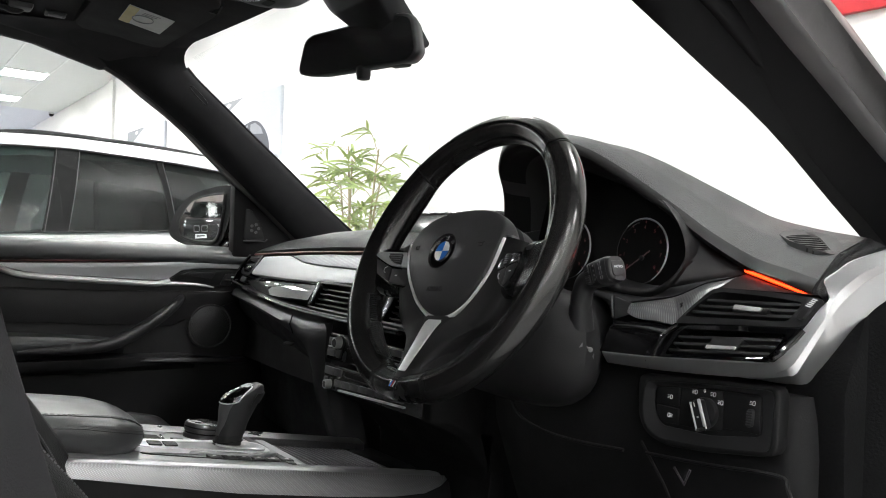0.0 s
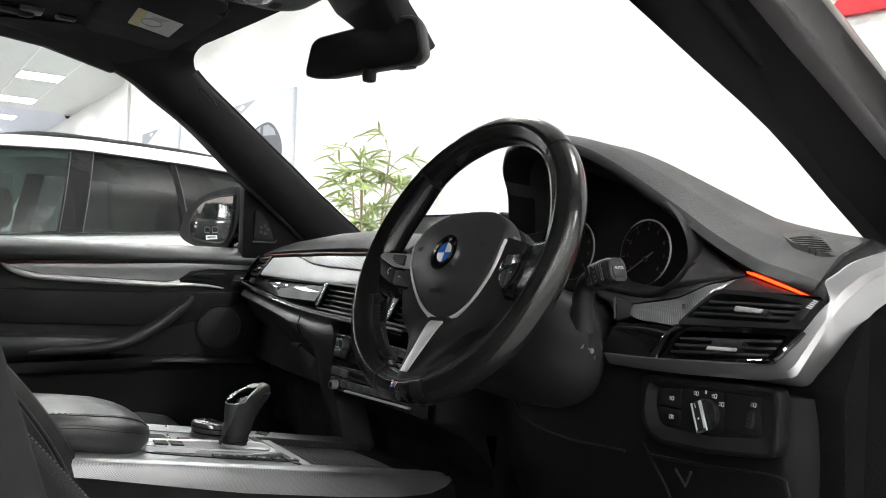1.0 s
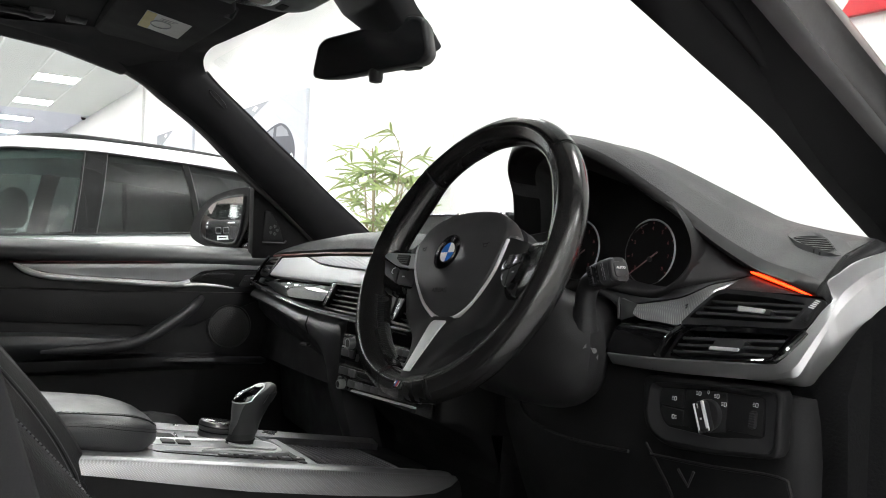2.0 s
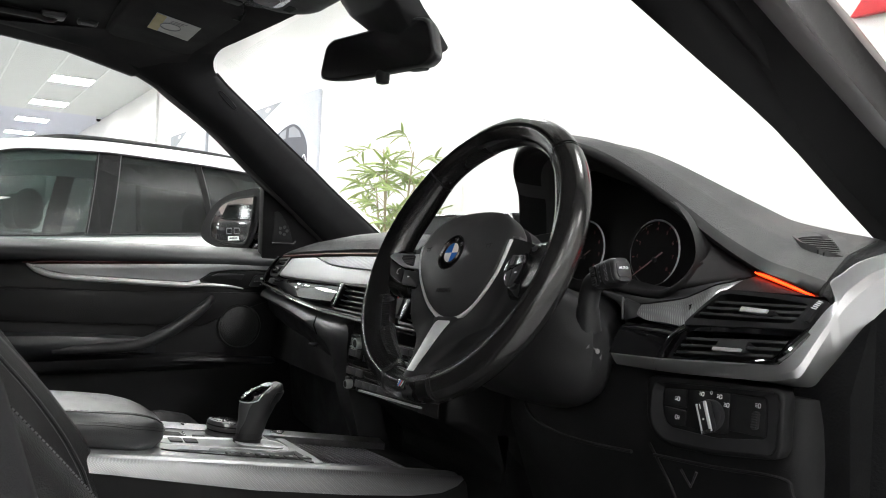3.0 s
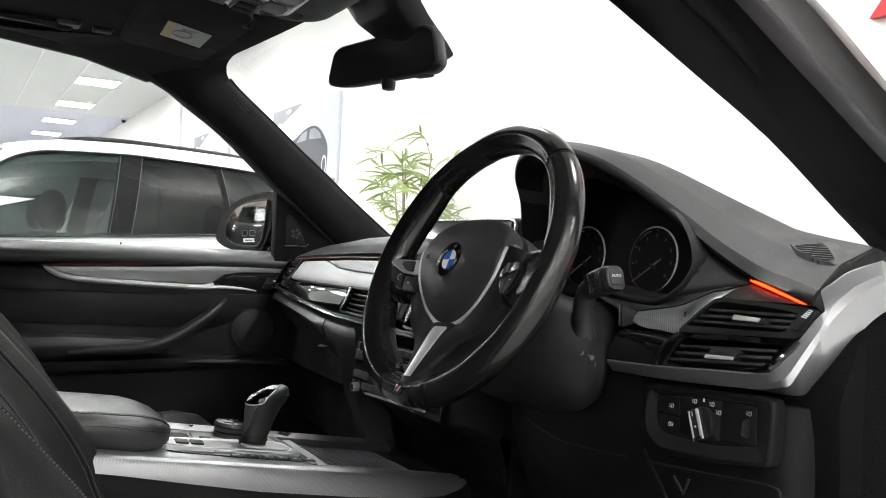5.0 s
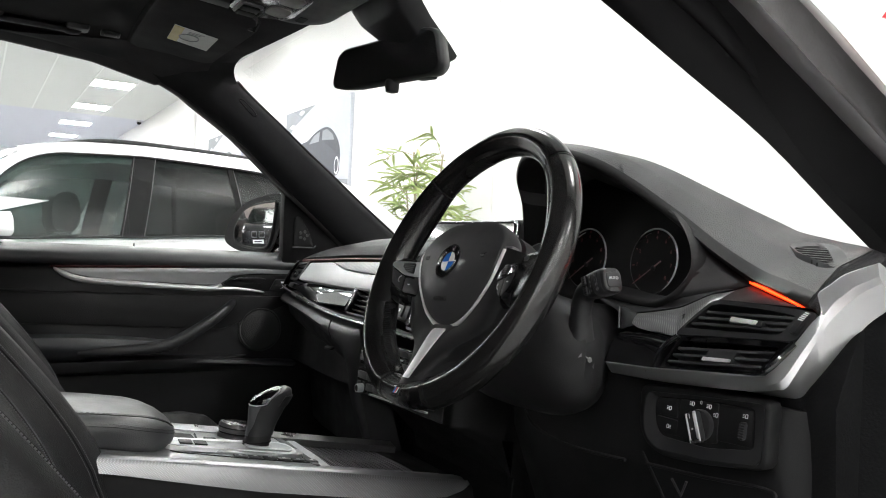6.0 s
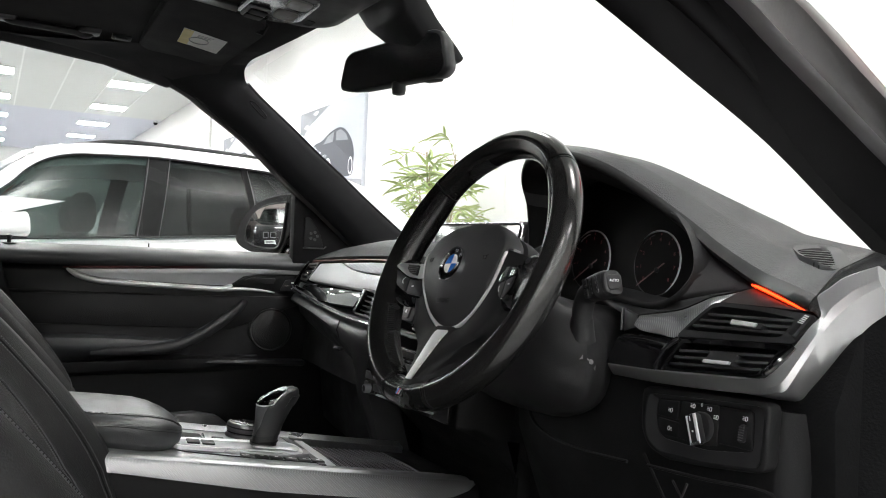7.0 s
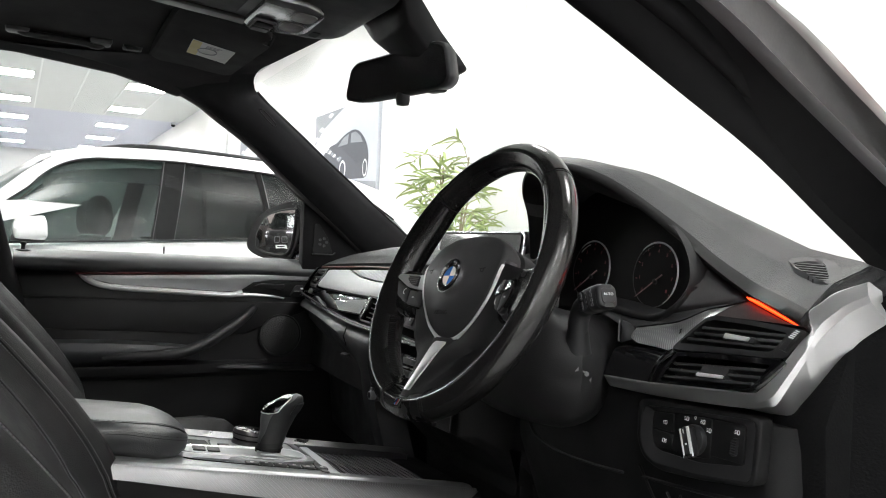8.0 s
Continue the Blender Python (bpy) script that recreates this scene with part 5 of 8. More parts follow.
# passenger's soft top
rows = []
for x, yf, zf, zt, yt in ((-0.752, 0.222, 1.113, 1.124, 0.26), (-0.735, 0.2195, 1.115, 1.131, 0.262), (-0.69, 0.217, 1.1185, 1.142, 0.268), (-0.60, 0.214, 1.1235, 1.157, 0.275), (-0.45, 0.206, 1.130, 1.172, 0.28), (-0.28, 0.196, 1.136, 1.180, 0.28), (-0.10, 0.188, 1.139, 1.183, 0.28), (0.10, 0.19, 1.139, 1.183, 0.28), (0.23, 0.20, 1.139, 1.180, 0.28)):
    rows.append([Vector((x, yf + 0.05, zf - 0.012)), Vector((x, yf + 0.004, zf - 0.002)), Vector((x, yf, zf + 0.004)), Vector((x, yf + 0.012, zf + 0.4 * (zt - zf) + 0.004)), Vector((x, yf + 0.5 * (yt - yf), zf + 0.80 * (zt - zf))), Vector((x, yt, zt)), Vector((x, yt + 0.16, zt - 0.004)), Vector((x, yt + 0.34, zt - 0.03)), Vector((x, yt + 0.34, zt - 0.09))])
part("top_pad", Geo().loft(rows), M_SOFT, dash, "grained soft top pad", sharp=50)
part("light_guide", Geo().tube([pxf(-0.735, 1.1125, 0.002), pxf(-0.60, 1.1185, 0.002), pxf(-0.40, 1.1265, 0.002), pxf(-0.10, 1.133, 0.002)], 0.0028, 6), M_REDLINE, dash, "unlit dark red light line")

# core behind the faces
core = []
for x, y, z0 in ((-0.79, 0.235, 0.86), (-0.5, 0.215, 0.86), (0.0, 0.20, 0.86), (0.3, 0.28, 0.86), (0.5, 0.28, 0.86), (0.74, 0.225, 0.90)):
    core.append([Vector((x, y - 0.02, z0)), Vector((x, y, 1.02)), Vector((x, y + 0.02, 1.10)), Vector((x, y + 0.06, 1.118)), Vector((x, 0.56, 1.12)), Vector((x, 0.60, z0))])
part("core", Geo().loft(core), M_DARK, dash)

# passenger's fascia
sil = [(-0.655, 1.109), (-0.50, 1.1155), (-0.45, 1.110), (-0.40, 1.1025), (-0.32, 1.0995), (-0.02, 1.098), (-0.02, 1.0725), (-0.12, 1.0735), (-0.32, 1.0665), (-0.55, 1.0645), (-0.70, 1.0655), (-0.692, 1.078)]
part("trim_panel", plate(pxf, sil, -0.012, 0.006), M_SILVER, dash, "satin silver trim across the dash", bevel=0.003)
lens = [(-0.495, 1.1165), (-0.30, 1.1245), (-0.05, 1.128), (-0.05, 1.1005), (-0.30, 1.1015), (-0.40, 1.1045), (-0.455, 1.1115)]
part("upper_insert", plate(pxf, lens, -0.012, 0.003), M_WEAVE, dash, "woven aluminium insert", bevel=0.002)
rows = []
for k in range(29):
    x = -0.700 + 0.412 * k / 28
    f = min(1.0, (x + 0.700) / 0.14)
    top = 1.0630 + 0.0030 * max(0.0, (x + 0.45) / 0.16) - 0.010 * (1 - f) ** 2
    low = 1.0500 - 0.0265 * f ** 0.8 + 0.0050 * max(0.0, (x + 0.44) / 0.15)
    bow = 0.0035 * math.sin(math.pi * k / 28)
    rows.append([pxf(x, top, -0.012), pxf(x, top, 0.0015 + bow), pxf(x, top - 0.0015, 0.0032 + bow), pxf(x, top * 0.5 + low * 0.5, 0.0072 + bow), pxf(x, low + 0.0015, 0.0110 + bow), pxf(x, low, 0.0095 + bow), pxf(x, low, -0.012)])
part("gloss_panel", Geo().loft(rows), M_MIRRORBLACK, dash, "reflecting gloss black panel", sharp=50)
ch = [pxf(x, z, w) for x, z, w in ((-0.752, 1.106, 0.003), (-0.778, 1.082, 0.005), (-0.792, 1.052, 0.007), (-0.790, 1.040, 0.009), (-0.74, 1.0345, 0.011), (-0.66, 1.0285, 0.013), (-0.55, 1.021, 0.014), (-0.443, 1.0150, 0.014), (-0.30, 1.009, 0.014), (-0.16, 1.008, 0.014), (0.12, 1.008, 0.014))]
part("lower_band", Geo().tube(spl(ch, 60), 0.0085, 8, flat=0.45), M_PIANO, dash, "gloss black lower band")
ch2 = [p + Vector((0, -0.004, 0.005)) for p in ch]
part("band_edge", Geo().tube(spl(ch2, 60), 0.0016, 6), M_GREYP, dash)
# outer vent of the passenger
vt = part("side_vent", frame_ring(pxf, [(-0.752, 1.106), (-0.662, 1.1115), (-0.690, 1.078), (-0.708, 1.062), (-0.770, 1.062), (-0.788, 1.080)], [(-0.745, 1.100), (-0.678, 1.106), (-0.700, 1.080), (-0.718, 1.068), (-0.762, 1.068), (-0.775, 1.081)], -0.03, 0.006), M_HARD, dash, "black side vent")
for k in range(3):
    z = 1.075 + 0.0105 * k
    part("vent_slat", plate(pxf, [(-0.768, z), (-0.698 + 0.008 * k, z + 0.004), (-0.698 + 0.008 * k, z + 0.0065), (-0.768, z + 0.0025)], -0.02, 0.003), M_GREYP, vt)
part("vent_tab", plate(pxf, rect(-0.738, 1.0765, -0.716, 1.083), 0.0, 0.010), M_DULLCHROME, vt, bevel=0.001)
part("vent_wheel", plate(pxf, rounded(rect(-0.755, 1.044, -0.715, 1.056), 0.004), -0.01, 0.008), M_GREYP, vt, bevel=0.002)
# central vents
for xa, xb in ((-0.285, -0.045), (0.025, 0.24)):
    cv = part("centre_vent", frame_ring(pxf, rounded(rect(xa, 1.018, xb, 1.070), 0.006), rounded(rect(xa + 0.004, 1.0215, xb - 0.004, 1.0665), 0.004), -0.035, 0.008), M_HARD, dash, "gloss black framed centre vent")
    part("vent_back", plate(pxf, rect(xa + 0.005, 1.022, xb - 0.005, 1.066), -0.038, -0.034), M_DARK, cv)
    for k in range(4):
        z = 1.0275 + 0.0095 * k
        part("vent_slat", plate(pxf, rect(xa + 0.004, z, xb - 0.004, z + 0.0022), -0.03, 0.003), M_GREYP, cv, bevel=0.0005)
    part("vent_wheel", plate(pxf, rounded([(xa + 0.004, 1.022), (xa + 0.020, 1.022), (xa + 0.032, 1.067), (xa + 0.014, 1.067)], 0.005), -0.01, 0.0125), M_PIANO, cv, bevel=0.002)
hz = part("hazard_panel", plate(pxf, rounded(rect(-0.040, 1.030, 0.020, 1.073), 0.004), -0.02, 0.010), M_HARD, dash, bevel=0.002)
part("hazard_button", plate(pxf, rounded(rect(-0.024, 1.0565, 0.004, 1.0705), 0.002), 0.010, 0.013), M_HAZARD, hz, "red hazard warning button", bevel=0.001)
part("lock_button", plate(pxf, rounded(rect(-0.026, 1.034, 0.002, 1.053), 0.002), 0.010, 0.013), M_GREYP, hz, bevel=0.001)
part("lock_icon", plate(pxf, rect(-0.014, 1.042, -0.008, 1.047), 0.0131, 0.0135), M_WHITEMARK, hz)

# centre stack below the vents
def stk(x, z, w):
    return Vector((x, 0.128 + 0.10 * (z - 0.95) - w, z + 0.004))


part("stack_body", Geo().loft([[Vector((x, y, z)) for x, y in ((-a, b), (-a + 0.012, b - 0.03), (a - 0.012, b - 0.03), (a, b), (a, 0.25), (-a, 0.25))] for z, a, b in ((0.72, 0.165, 0.29), (0.80, 0.172, 0.275), (0.855, 0.176, 0.22), (0.882, 0.178, 0.162), (0.96, 0.176, 0.168), (1.006, 0.172, 0.172))]), M_DARK, dash, "black centre stack", bevel=0.004)
part("radio_screen", plate(stk, rounded(rect(-0.150, 0.982, 0.150, 1.004), 0.003), -0.004, 0.003), M_PIANO, dash, "dark gloss display strip")
part("radio_face", plate(stk, rounded(rect(-0.160, 0.934, 0.155, 0.980), 0.004), -0.004, 0.002), M_PIANOWORN, dash, bevel=0.001)


def knob(name, fn, x, z, r, w, parent, mat=M_DULLCHROME):
    o = fn(x, z, w)
    ax = (fn(x, z, w + 1) - o).normalized()
    m = Matrix.Translation(o) @ ax.to_track_quat("Z", "Y").to_matrix().to_4x4()
    k = part(name, Geo().lathe([(r, 0), (r, 0.010), (r * 0.94, 0.013), (r * 0.80, 0.0135), (r * 0.76, 0.0115), (0.002, 0.0115)], m, 28), mat, parent, "round knob with bright metal edge")
    part("knob_cap", Geo().lathe([(r * 0.74, 0.012), (r * 0.7, 0.0132), (0.002, 0.0135)], m, 24), M_HARD, k)
    return k


part("knob_seat", plate(stk, [(-0.114 + 0.0135 * math.cos(k / 28 * math.tau), 0.966 + 0.0135 * math.sin(k / 28 * math.tau)) for k in range(28)], 0.0, 0.004), M_HARD, dash, bevel=0.001)
knob("volume_knob", stk, -0.114, 0.967, 0.0102, 0.003, dash, M_SILVER)
part("radio_button", plate(stk, rounded(rect(-0.1520, 0.9605, -0.1290, 0.9735), 0.002), 0.002, 0.006), M_BUTTON, dash, bevel=0.001)
part("radio_button", plate(stk, rounded(rect(-0.1545, 0.9410, -0.1270, 0.9540), 0.002), 0.002, 0.006), M_BUTTON, dash, bevel=0.001)
part("radio_rule", plate(stk, rect(-0.1540, 0.9560, -0.1290, 0.9585), 0.002, 0.0052), M_BRIGHTSILVER, dash)
part("knob_tab", plate(stk, rounded([(-0.124, 0.954), (-0.103, 0.954), (-0.106, 0.940), (-0.121, 0.940)], 0.003), 0.002, 0.006), M_HARD, dash, bevel=0.001)
for k in range(6):
    part("preset_button", plate(stk, rounded(rect(-0.030 + 0.030 * k, 0.9665, -0.0025 + 0.030 * k, 0.9770), 0.0015), 0.002, 0.005), M_BUTTON, dash, bevel=0.001)
    part("preset_button", plate(stk, rounded(rect(-0.030 + 0.030 * k, 0.9440, -0.0025 + 0.030 * k, 0.9560), 0.0015), 0.002, 0.005), M_BUTTON, dash, bevel=0.001)
part("radio_rule", plate(stk, rect(-0.085, 0.9595, 0.150, 0.9615), 0.002, 0.0045), M_DULLCHROME, dash)
part("climate_face", plate(stk, rounded(rect(-0.160, 0.884, 0.160, 0.926), 0.004), -0.004, 0.002), M_PIANOWORN, dash, bevel=0.001)
for xa, xb in ((-0.1545, -0.1190), (-0.1170, -0.0930)):
    part("climate_button", plate(stk, rounded(rect(xa, 0.9085, xb, 0.9215), 0.0015), 0.002, 0.006), M_BUTTON, dash, bevel=0.001)
part("climate_slot", frame_ring(stk, rounded(rect(-0.090, 0.9085, 0.150, 0.9215), 0.003), rounded(rect(-0.087, 0.9110, 0.147, 0.9190), 0.002), 0.0, 0.005), M_HARD, dash)
part("climate_screen", plate(stk, rect(-0.087, 0.9105, 0.147, 0.9195), 0.0, 0.0025), M_DARK, dash)
part("knob_seat", plate(stk, [(-0.1310 + 0.0115 * math.cos(k / 28 * math.tau), 0.8920 + 0.0115 * math.sin(k / 28 * math.tau)) for k in range(28)], 0.0, 0.004), M_HARD, dash, bevel=0.001)
knob("temperature_knob", stk, -0.1310, 0.8920, 0.0082, 0.003, dash, M_SILVER)
part("climate_button", plate(stk, rounded(rect(-0.1540, 0.8900, -0.1440, 0.9030), 0.0015), 0.002, 0.006), M_BUTTON, dash, bevel=0.001)
for k in range(8):
    x = -0.1160 + 0.0285 * k
    part("climate_button", plate(stk, rounded([(x, 0.8900 + 0.0010 * k), (x + 0.0268, 0.8908 + 0.0010 * k), (x + 0.0268, 0.9025 + 0.0007 * k), (x, 0.9022 + 0.0007 * k)], 0.0015), 0.002, 0.005), M_BUTTON, dash, bevel=0.001)
part("chrome_rule", plate(stk, rounded([(-0.0980, 0.8838), (0.1165, 0.8916), (0.1165, 0.8945), (-0.0980, 0.8868)], 0.001), 0.0, 0.006), M_BRIGHTSILVER, dash, "bright chrome strip", bevel=0.001)

# lower passenger panel and glovebox
rows = []
for x, y, zt in ((-0.81, 0.23, 1.035), (-0.70, 0.212, 1.028), (-0.50, 0.192, 1.013), (-0.36, 0.176, 1.003), (-0.305, 0.170, 1.0)):
    rows.append([Vector((x, y - 0.010, zt)), Vector((x, y - 0.028, zt - 0.02)), Vector((x, y - 0.02, zt - 0.055)), Vector((x, y + 0.03, zt - 0.11)), Vector((x, y + 0.06, 0.70)), Vector((x, y + 0.2, 0.70)), Vector((x, y + 0.2, zt))])
part("glovebox", Geo().loft(rows), M_HARD, dash, "black grained glovebox", sharp=40)
FL = [(-0.76, 0.176, 1.006), (-0.719, 0.174, 1.004), (-0.515, 0.153, 0.988), (-0.319, 0.130, 0.966), (-0.262, 0.130, 0.946), (-0.247, 0.138, 0.908), (-0.237, 0.145, 0.856), (-0.215, 0.16, 0.800), (-0.20, 0.18, 0.74)]
FR = [(-0.77, 0.185, 1.030), (-0.679, 0.178, 1.023), (-0.468, 0.158, 1.009), (-0.296, 0.142, 1.001), (-0.185, 0.131, 0.996), (-0.178, 0.130, 0.94), (-0.180, 0.136, 0.885), (-0.172, 0.15, 0.820), (-0.165, 0.17, 0.74)]
rows = []
for a, b in zip(spl(FL, 48), spl(FR, 48)):
    rows.append([a, a.lerp(b, 0.35) + Vector((0, -0.010, 0.0)), a.lerp(b, 0.8) + Vector((0, -0.006, 0)), b, b + Vector((0.0, 0.06, 0.0)), a + Vector((0.0, 0.06, 0.0))])
part("stack_flank", Geo().loft(rows), M_GREYP, dash, "dark grey panel sweeping down the centre stack", sharp=60)
part("flank_joint", Geo().tube([Vector((-0.331, 0.133, 1.001)), Vector((-0.318, 0.122, 0.985)), Vector((-0.310, 0.126, 0.966))], 0.0016, 5), M_DARK, dash)
part("glovebox_lamp", Geo().box(pose(-0.40, 0.16, 0.935) @ Euler((0.3, 0, 0.1)).to_matrix().to_4x4(), 0.032, 0.012, 0.006), M_HARD, dash, bevel=0.003)

# driver's trim: silver sweep, gloss black, woven insert, vents, light line
A = [(-0.378, -0.026), (-0.255, -0.016), (-0.15, -0.0045), (-0.046, 0.007), (-0.032, 0.013), (-0.022, 0.032), (-0.012, 0.054), (-0.003, 0.074), (0.006, 0.086), (-0.003, 0.094), (-0.013, 0.104), (-0.002, 0.114), (0.014, 0.127), (0.05, 0.139)]
B = [(-0.371, -0.037), (-0.248, -0.0285), (-0.15, -0.019), (-0.055, -0.008), (-0.016, -0.001), (-0.002, 0.003), (0.003, 0.018), (0.0085, 0.039), (0.0125, 0.056), (0.017, 0.074), (0.025, 0.088), (0.034, 0.099), (0.043, 0.108), (0.062, 0.119)]
C = [(-0.40, -0.034, -0.02), (-0.288, -0.026, -0.02), (-0.169, -0.0155, -0.02), (-0.089, -0.009, -0.02), (-0.040, -0.006, -0.02), (-0.022, -0.0045, -0.02), (0.004, -0.001, -0.02), (0.012, 0.012, -0.02), (0.020, 0.027, -0.02), (0.027, 0.042, -0.02), (0.034, 0.058, -0.02), (0.043, 0.074, -0.02), (0.053, 0.089, -0.02), (0.075, 0.108, -0.02)]
rings = []
for k, (a, b, c) in enumerate(zip(spl([(*p, 0) for p in A], 52), spl([(*p, 0) for p in B], 52), spl(C, 52))):
    f = max(0.0, min(1.0, (17 - k) / 5))  # the level part leans back towards its lower edge
    rings.append([fas(a.x, a.y, -0.02), fas(a.x, a.y, 0.003 + 0.0045 * f), fas(a.x * 0.86 + b.x * 0.14, a.y * 0.86 + b.y * 0.14, 0.0065 + 0.0012 * f), fas(a.x * 0.25 + b.x * 0.75, a.y * 0.25 + b.y * 0.75, 0.0055 - 0.0055 * f), fas(b.x, b.y, 0.001 - 0.006 * f), fas(c.x, c.y, c.z) + Vector((-0.010, 0.014, -0.001)), fas(c.x - 0.03, c.y + 0.02, c.z - 0.01) + Vector((-0.03, 0.05, 0))])
part("silver_sweep", Geo().loft(rings), M_SWEEP, dash, "satin silver trim sweeping up to the pillar", sharp=26)
part("trim_joint", Geo().tube([fas(-0.266, -0.0165, 0.0078), fas(-0.2645, -0.0215, 0.0042), fas(-0.2625, -0.0285, -0.0040)], 0.0007, 5), M_DARK, dash)
rows = []
for t in range(13):
    s = t / 12
    ua, ub, top, bot = -0.390 + 0.150 * s, -0.392 + 0.142 * s, 0.030 + 0.003 * s + 0.004 * math.sin(math.pi * s), -0.026 + 0.0115 * s
    rows.append([fas(ua, top, -0.030), fas(ua, top - 0.001, -0.012), fas(ua, top - 0.006, -0.001), fas(ua, top - 0.014, 0.005), fas(ua * 0.5 + ub * 0.5, top * 0.5 + bot * 0.5, 0.006), fas(ub, bot, 0.004), fas(ub, bot, -0.02)])
part("gloss_panel", Geo().loft(rows), M_PIANO, dash, "rolled gloss black panel", sharp=60)
part("gloss_lip", Geo().tube(spl([fas(-0.228, 0.032, 0.004), fas(-0.238, 0.022, 0.007), fas(-0.245, 0.008, 0.008), fas(-0.249, -0.015, 0.006)], 18), 0.0032, 8), M_PIANO, dash, "gloss black vent lip")
part("gloss_lip", Geo().tube(spl([fas(-0.012, 0.047, 0.004), fas(-0.022, 0.030, 0.007), fas(-0.032, 0.016, 0.008), fas(-0.046, 0.0095, 0.007), fas(-0.075, 0.006, 0.005)], 22), lambda s: 0.0050 - 0.0025 * s, 10), M_PIANO, dash, "gloss black vent lip")
WTOP = [(0.490, 0.199, 1.087), (0.518, 0.204, 1.092), (0.536, 0.212, 1.096), (0.547, 0.219, 1.100), (0.560, 0.228, 1.108), (0.572, 0.238, 1.116), (0.586, 0.251, 1.121), (0.602, 0.268, 1.128)]
WLOW = [(0.503, 0.181, 1.077), (0.519, 0.179, 1.072), (0.548, 0.180, 1.071), (0.578, 0.181, 1.071), (0.591, 0.190, 1.091), (0.595, 0.210, 1.107), (0.594, 0.235, 1.114), (0.602, 0.268, 1.126)]
rows = []
for k, (a, b) in enumerate(zip(spl(WTOP, 36), spl(WLOW, 36))):
    d = 0.004 * math.sin(math.pi * k / 35)
    bow = Vector((0.1, -0.8, 0.5))
    rows.append([a + Vector((0, 0.02, -0.008)), a, a.lerp(b, 0.25) + bow * d * 0.8, a.lerp(b, 0.55) + bow * d, a.lerp(b, 0.85) + bow * d * 0.6, b, b + Vector((0, 0.02, -0.004))])
part("woven_insert", Geo().loft(rows), M_WEAVE, dash, "woven aluminium insert", sharp=60)
part("fascia_return", Geo().loft([[Vector((0.462, 0.200, 1.094)), Vector((0.462, 0.23, 1.09)), Vector((0.47, 0.22, 1.06)), Vector((0.476, 0.188, 1.066))], [Vector((0.492, 0.1975, 1.088)), Vector((0.492, 0.23, 1.084)), Vector((0.503, 0.22, 1.062)), Vector((0.5055, 0.1815, 1.0745))]]), M_HARD, dash, bevel=0.002)
# highlight on the return's edge, put in as a lighter grey tube
part("return_highlight", Geo().tube([Vector((0.463, 0.197, 1.094)), Vector((0.468, 0.192, 1.082)), Vector((0.474, 0.187, 1.068))], 0.0014, 6), M_GREYP, dash)
# upper and lower driver's vents
vu = part("driver_vent", frame_ring(fas, rounded([(-0.235, 0.034), (-0.212, 0.061), (-0.186, 0.084), (-0.166, 0.0865), (-0.09, 0.0862), (-0.004, 0.0828), (0.0025, 0.0790), (-0.013, 0.051), (-0.02, 0.0495)], 0.005, 3), rounded([(-0.222, 0.0445), (-0.205, 0.060), (-0.184, 0.078), (-0.166, 0.0812), (-0.09, 0.0806), (-0.030, 0.0772), (-0.027, 0.0755), (-0.038, 0.055), (-0.05, 0.0535)], 0.003, 3), -0.05, 0.0055, 72), M_HARD, dash, "black upper vent housing")
part("vent_back", plate(fas, [(-0.226, 0.042), (-0.184, 0.081), (-0.03, 0.082), (-0.036, 0.052)], -0.056, -0.05), M_DARK, vu)
for k, (ua, ub) in enumerate(((-0.213, -0.034), (-0.203, -0.031), (-0.191, -0.028))):
    z0, z1 = 0.0530 + 0.0085 * k, 0.0610 + 0.0070 * k
    part("vent_slat", plate(fas, [(ua, z0 - 0.0018), (ub, z1 - 0.0018), (ub, z1 + 0.0018), (ua, z0 + 0.0018)], -0.022, 0.003), M_GREYP, vu, bevel=0.0006)
for k in range(5):
    ua = -0.18 + 0.03 * k
    part("vent_blade", plate(fas, [(ua, 0.046), (ua + 0.002, 0.046), (ua + 0.007, 0.082), (ua + 0.005, 0.082)], -0.045, -0.024), M_HARD, vu)
tb = part("vent_tab", plate(fas, rounded([(-0.132, 0.0585), (-0.075, 0.0595), (-0.073, 0.066), (-0.132, 0.067)], 0.002), -0.004, 0.006), M_HARD, vu, bevel=0.001)
part("tab_face", plate(fas, rounded([(-0.130, 0.060), (-0.084, 0.0607), (-0.082, 0.0655), (-0.130, 0.0662)], 0.0012), 0.006, 0.0085), M_BRIGHTSILVER, tb, bevel=0.0006)
wv = part("vent_wheel", plate(fas, rounded([(-0.026, 0.0585), (-0.0155, 0.0565), (-0.0055, 0.0805), (-0.0155, 0.0815)], 0.003), 0.0, 0.010), M_HARD, vu, "ribbed vent thumb wheel", bevel=0.002)
for k in range(5):
    part("wheel_rib", plate(fas, [(-0.0178 + 0.0015 * k, 0.0715 + 0.0019 * k), (-0.0098 + 0.0011 * k, 0.0705 + 0.0019 * k), (-0.0094 + 0.0011 * k, 0.0716 + 0.0019 * k), (-0.0174 + 0.0015 * k, 0.0726 + 0.0019 * k)], 0.010, 0.0108), M_WHITEMARK, wv)
